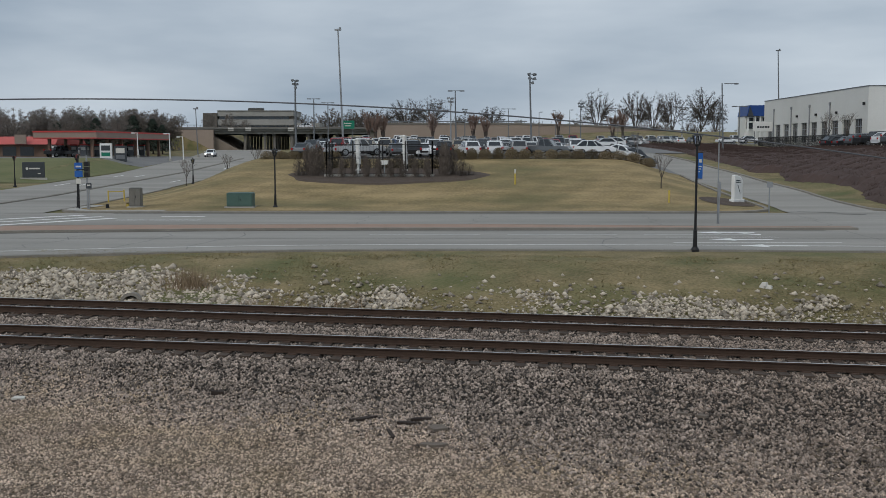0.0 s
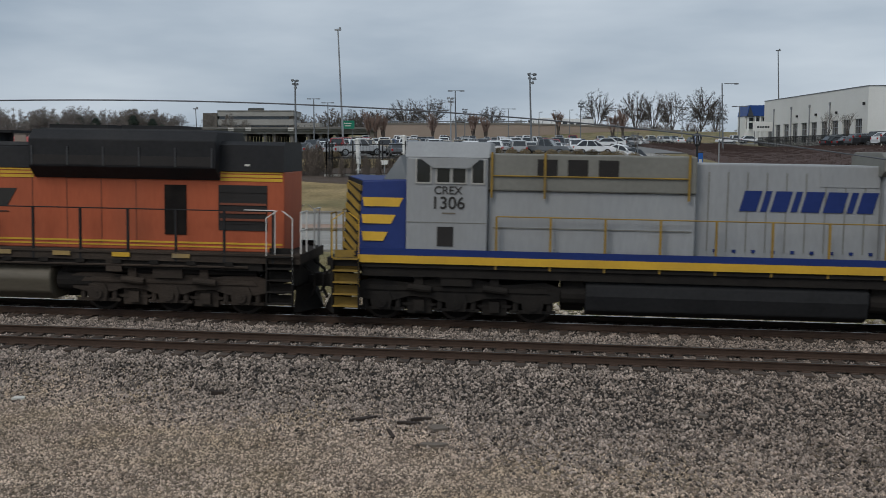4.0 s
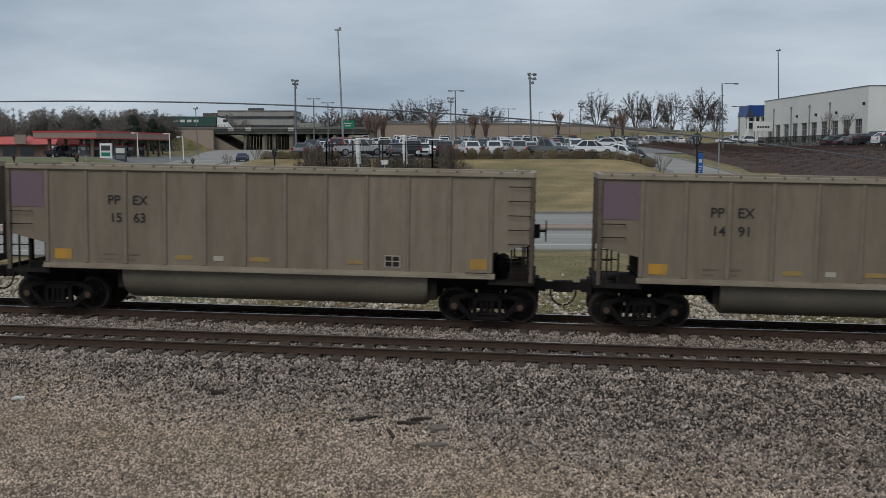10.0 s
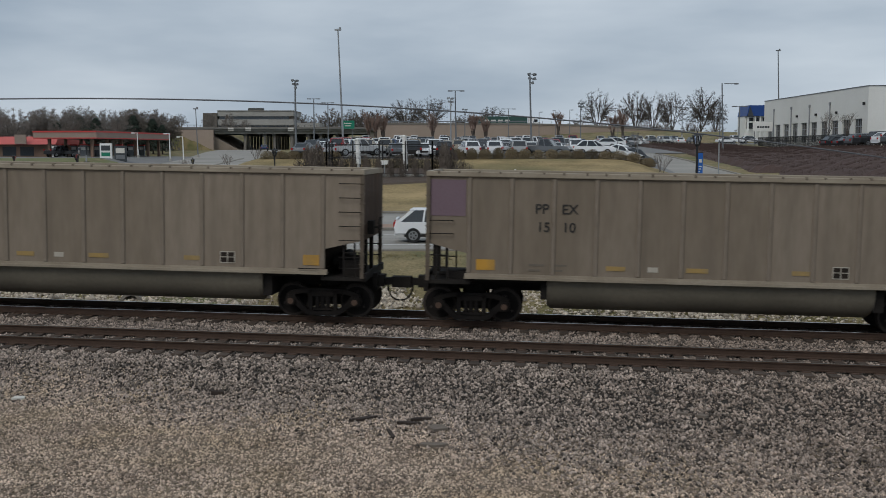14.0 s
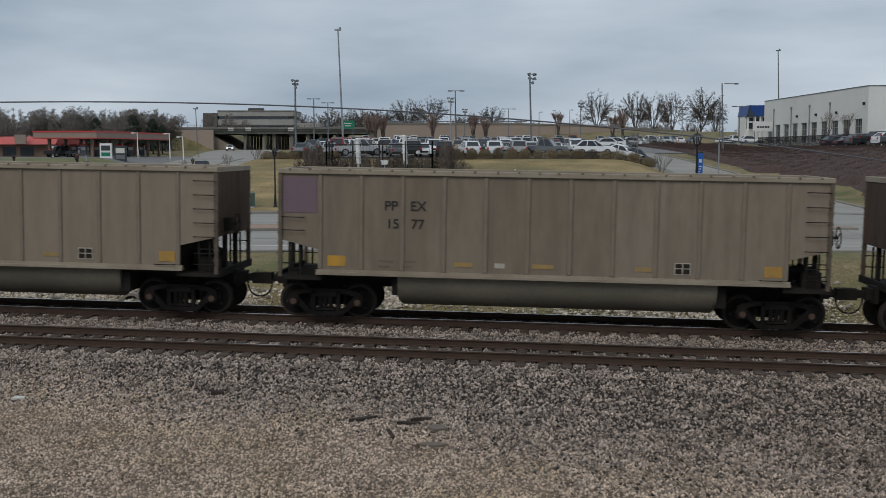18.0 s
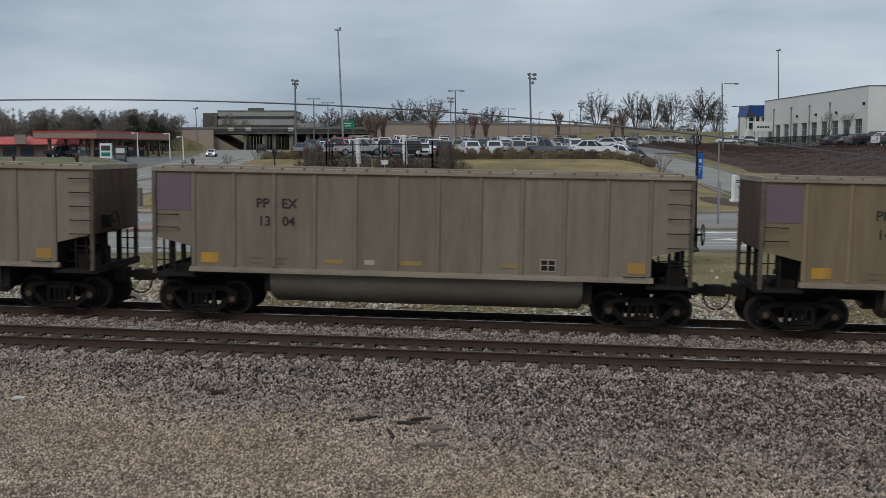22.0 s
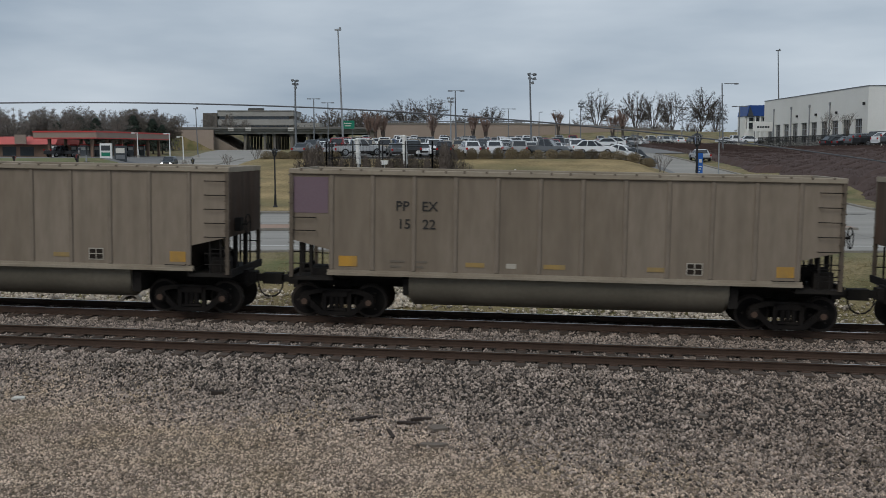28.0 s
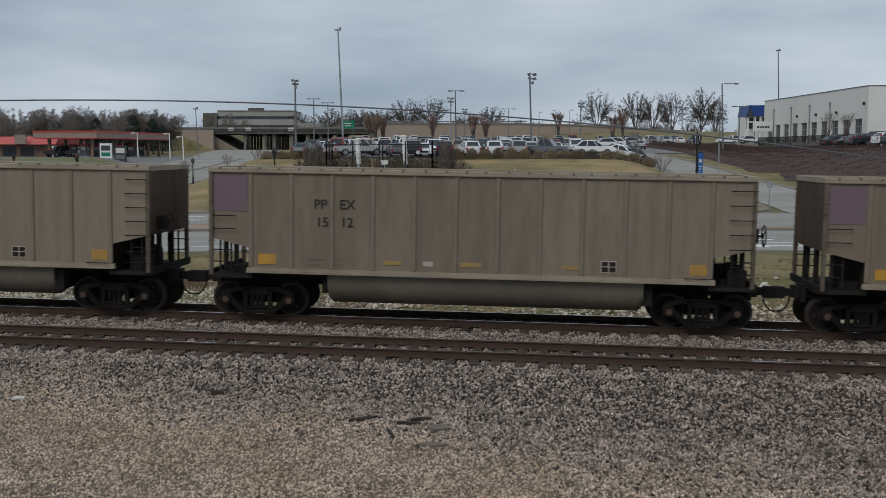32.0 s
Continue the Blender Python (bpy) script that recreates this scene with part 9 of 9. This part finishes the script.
pts = along(13000, -19, 22, 4.8, 13.0, rocky)
scatter("riprap_rocks", RIPRAP, pts, g.uniform(0.035, 0.115, len(pts)) * np.where(g.random(len(pts)) < 0.08, 1.8, 1.0), 3, "pale limestone rocks tumbled down the ditch side", "rocks", 0.75, 0.3)
pts = along(12000, -22, 24, 4.2, 10.5, lambda s, w: w < 6.5 + 4.0 * g.random() ** 1.5 and not (-8.5 < s < 1.5 and w > 6.0 and g.random() < 0.7))
scatter("riprap_chips", RIPRAP, pts, g.uniform(0.025, 0.075, len(pts)), 4, "pale limestone chips in the ditch", "rocks")
pts = along(900, -14, 22, 8.0, 14.0, lambda s, w: g.random() < 0.15 + 0.85 * smooth(13.5, 8.5, w))
scatter("stray_rocks", RIPRAP, pts, 0.03 + 0.14 * g.random(len(pts)) ** 2.2, 6, "single pale rocks strewn over the grass slope", "rocks", 0.7, 0.3)
for x, y, z_ in ((12.25, 40.45, 0.0), (12.45, 40.3, 0.0), (12.3, 40.4, 0.10)):
    ob = new("pale_boulder", Mesh().hull([(-0.26, -0.18, -0.05), (0.24, -0.20, -0.05), (0.27, 0.16, -0.05), (-0.2, 0.2, -0.05)], [(-0.20, -0.12, 0.22), (0.16, -0.15, 0.24), (0.18, 0.12, 0.20), (-0.14, 0.13, 0.25)]).data("pale_boulder", LABEL_W))
    bevelled(tagged(ob, "pale angular limestone block on the grass slope", "rock", "pale blocks"), 0.04)
    ob.matrix_basis = Matrix.Translation((x, y, ground_z(x, y) + z_)) @ pose(0, 0, 0, 0, 0, 70 * x) @ Matrix.Scale(0.55, 4)
# tufts of dry grass on the ditch side
k = Mesh()
rr = random.Random(77)
for i in range(9500):
    s, w = rr.uniform(-21, 23), rr.uniform(5.5, 17.5)
    x, y, _ = on_track(s, w)
    if noise.noise((x * 0.3, y * 0.3, 9)) < -0.15:
        continue
    z = ground_z(x, y)
    for _ in range(4):
        h, dx, dy = rr.uniform(0.03, 0.11), rr.gauss(0, 0.08), rr.gauss(0, 0.08)
        k.add([(x + dx - 0.012, y + dy, z), (x + dx + 0.012, y + dy, z), (x + dx * 2.2, y + dy * 2.2, z + h)], [(0, 1, 2)])
tagged(new("grass_tufts", raw(k, "grass_tufts", mat("dry_grass_blades", (0.140, 0.125, 0.056), (0.290, 0.235, 0.125), 0.95, per_island=0.35))), "short dry grass tufts on the ditch side", "grass", kind="stuff")
k = Mesh()
for s, w, n_, h_ in ((-10.8, 10.0, 300, 1.0), (-6.4, 6.4, 120, 1.0), (-7.6, 6.8, 90, 0.8), (-4.4, 8.2, 60, 0.5), (14, 7, 60, 0.5)):
    x, y, _ = on_track(s, w)
    z = ground_z(x, y)
    for _ in range(n_):
        dx, dy = rr.gauss(0, 0.45), rr.gauss(0, 0.35)
        tx, ty, h = rr.gauss(0, 0.35), rr.gauss(0, 0.3), h_ * rr.uniform(0.3, 1.0)
        k.add([(x + dx - 0.012, y + dy, z), (x + dx + 0.012, y + dy, z), (x + dx + tx, y + dy + ty, z + h)], [(0, 1, 2)])
tagged(new("dry_weeds", raw(k, "dry_weeds", DRY)), "dry brown weeds standing in the ditch", "weeds", kind="stuff")
# drain pipe in the ditch
px_, py_, _ = on_track(-12.45, 8.2)
o = empty("drain_pipe", Matrix.Translation((px_, py_, ground_z(px_, py_) - 0.08)) @ pose(0, 0, 0, -6, 0, 8), "round concrete drain pipe mouth among the rocks", "drain pipe")
k = Mesh()
n_ = 20
for i in range(n_):
    a, b = 2 * math.pi * i / n_, 2 * math.pi * (i + 1) / n_
    for r0, r1, y0, y1 in ((0.42, 0.42, 0, 0.9), (0.31, 0.31, 0, 0.9)):
        k.quad((r0 * math.cos(a), y0, r0 * math.sin(a)), (r0 * math.cos(b), y0, r0 * math.sin(b)), (r0 * math.cos(b), y1, r0 * math.sin(b)), (r0 * math.cos(a), y1, r0 * math.sin(a)))
    k.quad((0.31 * math.cos(a), 0, 0.31 * math.sin(a)), (0.31 * math.cos(b), 0, 0.31 * math.sin(b)), (0.42 * math.cos(b), 0, 0.42 * math.sin(b)), (0.42 * math.cos(a), 0, 0.42 * math.sin(a)))
k.part("pipe", o, KERB)
# black disc added inside the pipe as the shade of its bore
Mesh().cyl((0, 0.5, 0), (0, 0.55, 0), 0.32, n=18).part("dark_bore", o, L_GRILLE)


def debris(x, y, outline, h, material, label, turn=0, tilt=4, name="debris_plate"):
    z = ground_z(x, y) + 0.02
    k = Mesh().prism(outline, "z", 0, h)
    ob = k.thing(name, material, m=Matrix.Translation((x, y, z)) @ pose(0, 0, 0, tilt, 3, turn), label=label, category="debris")
    return ob


SCRAP = mat("dark_rotten_timber", (0.020, 0.014, 0.011), (0.055, 0.040, 0.032), 0.9, scale=3, fine=30, bump=0.01)
SLAB = mat("grey_flat_stone", (0.110, 0.090, 0.073), (0.190, 0.158, 0.130), 0.9, scale=3, fine=30)
debris(-1.55, 20.28, [(-0.27, -0.13), (-0.22, -0.17), (0.02, -0.06), (0.27, 0.14), (0.24, 0.17), (-0.02, 0.05)], 0.05, SCRAP, "dark splintered timber scrap on the gravel", 0)
debris(-0.70, 20.05, [(-0.20, -0.03), (0.18, -0.10), (0.24, -0.05), (0.04, 0.05), (-0.18, 0.03)], 0.05, SCRAP, "dark splintered timber scrap on the gravel", 12)
debris(-0.98, 19.35, [(-0.03, -0.22), (0.04, -0.20), (0.05, 0.20), (0.0, 0.24)], 0.04, SCRAP, "dark splintered timber scrap on the gravel", 18)
debris(-0.42, 20.30, [(-0.24, -0.02), (0.20, -0.06), (0.22, 0.02), (-0.10, 0.06)], 0.05, SCRAP, "dark splintered timber scrap on the gravel", 25)
debris(-0.10, 19.75, [(-0.20, -0.12), (0.12, -0.16), (0.20, 0.05), (0.02, 0.16), (-0.16, 0.10)], 0.05, SLAB, "flat broken grey slab on the gravel", 40)
debris(-0.18, 18.75, [(-0.26, -0.05), (0.02, -0.09), (0.28, -0.02), (0.24, 0.06), (-0.20, 0.05)], 0.05, SLAB, "flat broken grey slab on the gravel", 6)
debris(-4.72, 21.9, [(-0.13, -0.04), (0.12, -0.05), (0.13, 0.05), (-0.12, 0.05)], 0.09, SCRAP, "short dark block lying on the ballast", 5)
debris(4.85, 20.85, [(-0.20, -0.04), (0.03, -0.05), (0.04, 0.04), (-0.18, 0.05)], 0.05, SLAB, "flat broken grey slab on the gravel", 3)
debris(5.13, 20.72, [(-0.11, -0.05), (0.10, -0.07), (0.14, 0.02), (-0.06, 0.06)], 0.05, SLAB, "flat broken grey slab on the gravel", -14)
debris(-8.72, 21.45, [(-0.12, -0.07), (0.12, -0.06), (0.13, 0.06), (-0.06, 0.09)], 0.04, LABEL_W, "pale flat stone at the gravel's edge", 15)


def motions():
    """The train with its wheels, and the traffic."""
    rows_at = [0, 0.0334, 0.1] + [0.5 * i for i in range(1, 64)] + [31.9, 31.9667, 32.0]
    for ob, s0 in TRAIN:
        walk(ob, [(t, track_pose(s0 - WAGON * cars_passed(t))) for t in rows_at])
    # cars on the main road, the side street, the drive and the motorway
    def drive(ob, rows, z):
        """Key a vehicle along (seconds, x, y): it faces the way it goes and follows the road's slope."""
        keyed = []
        for i, (t, x, y) in enumerate(rows):
            a, b = rows[max(0, i - 1)], rows[min(len(rows) - 1, i + 1)]
            dx, dy = b[1] - a[1], b[2] - a[2]
            turn = math.degrees(math.atan2(dy, dx))
            dist = math.hypot(dx, dy) or 1.0
            pitch = math.degrees(math.atan2(z(x + dx / dist, y + dy / dist) - z(x - dx / dist, y - dy / dist), 2.0))
            keyed.append((t, Matrix.Translation((x, y, z(x, y))) @ pose(0, 0, 0, 0, 0, turn) @ pose(0, 0, 0, 0, -pitch, 0)))
        walk(ob, keyed)

    flat = lambda x, y: 0.05
    street = lambda x, y: street_z(y) if y > 79 else 0.05
    ramp = lambda x, y: max(ground_z(30.5, y) + 0.06, 0.05)
    up = lambda pairs: [(t, street_x(y) + 4.2, y) for t, y in pairs]
    down = lambda pairs: [(t, street_x(y) - 4.2, y) for t, y in pairs]
    drive(TRAFFIC["white_suv"], [(0, -125, 53.6), (11, -27.0, 53.6), (12, -17.4, 53.6), (13, -8.7, 53.6), (14, -0.1, 53.6), (15, 8.5, 53.6), (16, 17.2, 53.6), (32, 150, 53.6)], flat)
    drive(TRAFFIC["blue_car"], [(0, -58, 73.0), (1.2, -42.5, 74.2), (2.0, -35.6, 76.2), (2.4, -33.6, 77.6), (3.0, -32.6, 81.5)] + up([(3.8, 90), (5.0, 105), (6.0, 121), (7.0, 137), (8.5, 162), (10.0, 186), (11.0, 204), (12.0, 222), (13, 240), (15, 275), (17, 300), (32, 329)]), street)
    drive(TRAFFIC["oncoming_white"], down([(0, 205), (1, 190), (2, 175), (2.6, 166), (4, 146), (6, 118), (8, 96), (9, 88)]) + [(11, -41.0, 76), (13, -44, 66), (32, -44, 63)], street)
    drive(TRAFFIC["dark_pickup"], [(0, -120, 73.5), (11, -52, 73.5), (13, -36, 76)] + up([(14.5, 90), (17, 130), (18, 147), (19, 168), (20, 192), (21, 214), (24, 270), (32, 329)]), street)
    drive(TRAFFIC["late_white"], down([(0, 329), (14, 300), (18, 262), (20, 236), (22, 207), (23, 190), (24, 176), (25, 164), (28, 122), (30, 100)]) + [(32, -41.6, 84)], street)
    drive(TRAFFIC["late_dark"], down([(0, 328), (22, 300), (26, 205), (27.5, 175), (28, 165), (29, 148), (30, 132), (31, 118), (32, 106)]), street)
    drive(TRAFFIC["drive_car"], [(0, 140, 71.5), (16, 90, 71.5), (22, 45, 71.5), (24, 34.5, 74.5), (25, 32.8, 82), (26.5, 32.6, 100), (28, 32.0, 133), (29, 31.8, 142), (30, 31.6, 152), (32, 31.4, 172)], ramp)
    high = lambda x, y: steps(x, (20, 10.08), (36, 9.78), (62, 8.68))
    # motorway lorries hold their own lanes
    drive(TRAFFIC["white_lorry"], [(0, 127.0, 305.0), (2.4, 68.9, 305.0), (3.4, 46.6, 305.0), (5.5, 0.6, 305.0), (6, -10.5, 305.0), (7, -33.3, 305.0), (8, -55.2, 305.0), (9, -74, 305.0), (12, -136, 305.0), (32, -520, 305.0)], high)
    drive(TRAFFIC["green_lorry"], [(0, -330, 299.0), (9, -97, 299.0), (10, -69.5, 299.0), (11, -48, 299.0), (12, -29, 299.0), (13, -4.0, 299.0), (14, 17, 299.0), (32, 420, 299.0)], high)
    drive(TRAFFIC["motorway_car_a"], [(0, -37, 285.0), (4, -130, 285.0), (32, -780, 285.0)], high)
    drive(TRAFFIC["motorway_car_b"], [(0, -7.5, 286.0), (4, -100, 286.0), (32, -750, 286.0)], high)
    drive(TRAFFIC["motorway_car_c"], [(0, -460, 302.0), (17, -50, 302.0), (20, 20, 302.0), (32, 320, 302.0)], high)
    # the cable sways a little
    walk(cable, [(t, Matrix.Translation((0.0, 0.0, dz))) for t, dz in ((0, 0.0), (1.4, -0.02), (2.0, -0.055), (2.6, -0.02), (3.1, -0.012), (3.5, -0.035), (5.5, 0.035), (6.0, 0.0), (6.4, -0.01), (7.5, -0.04), (9.0, -0.065), (11, -0.02), (13.0, 0.02), (16, -0.04), (19.0, -0.065), (21, -0.01), (23.0, -0.03), (25.5, -0.07), (28.0, -0.08), (30, -0.05), (32.0, -0.025))])
    # every axle of a kind turns alike, as far as the train has rolled
    for (a, r), wheels in WHEELS.items():
        walk(wheels[0], [(i / FPS, Matrix.Translation((a, 0, r)) @ Matrix.Rotation(-WAGON * cars_passed(i / FPS) / r, 4, "Y")) for i in range(int(DURATION * FPS) + 1)])
        act = wheels[0].animation_data
        for w in wheels[1:]:
            w.rotation_mode = "QUATERNION"
            keyed = w.animation_data_create()
            keyed.action = act.action
            keyed.action_slot = act.action_slot


motions()
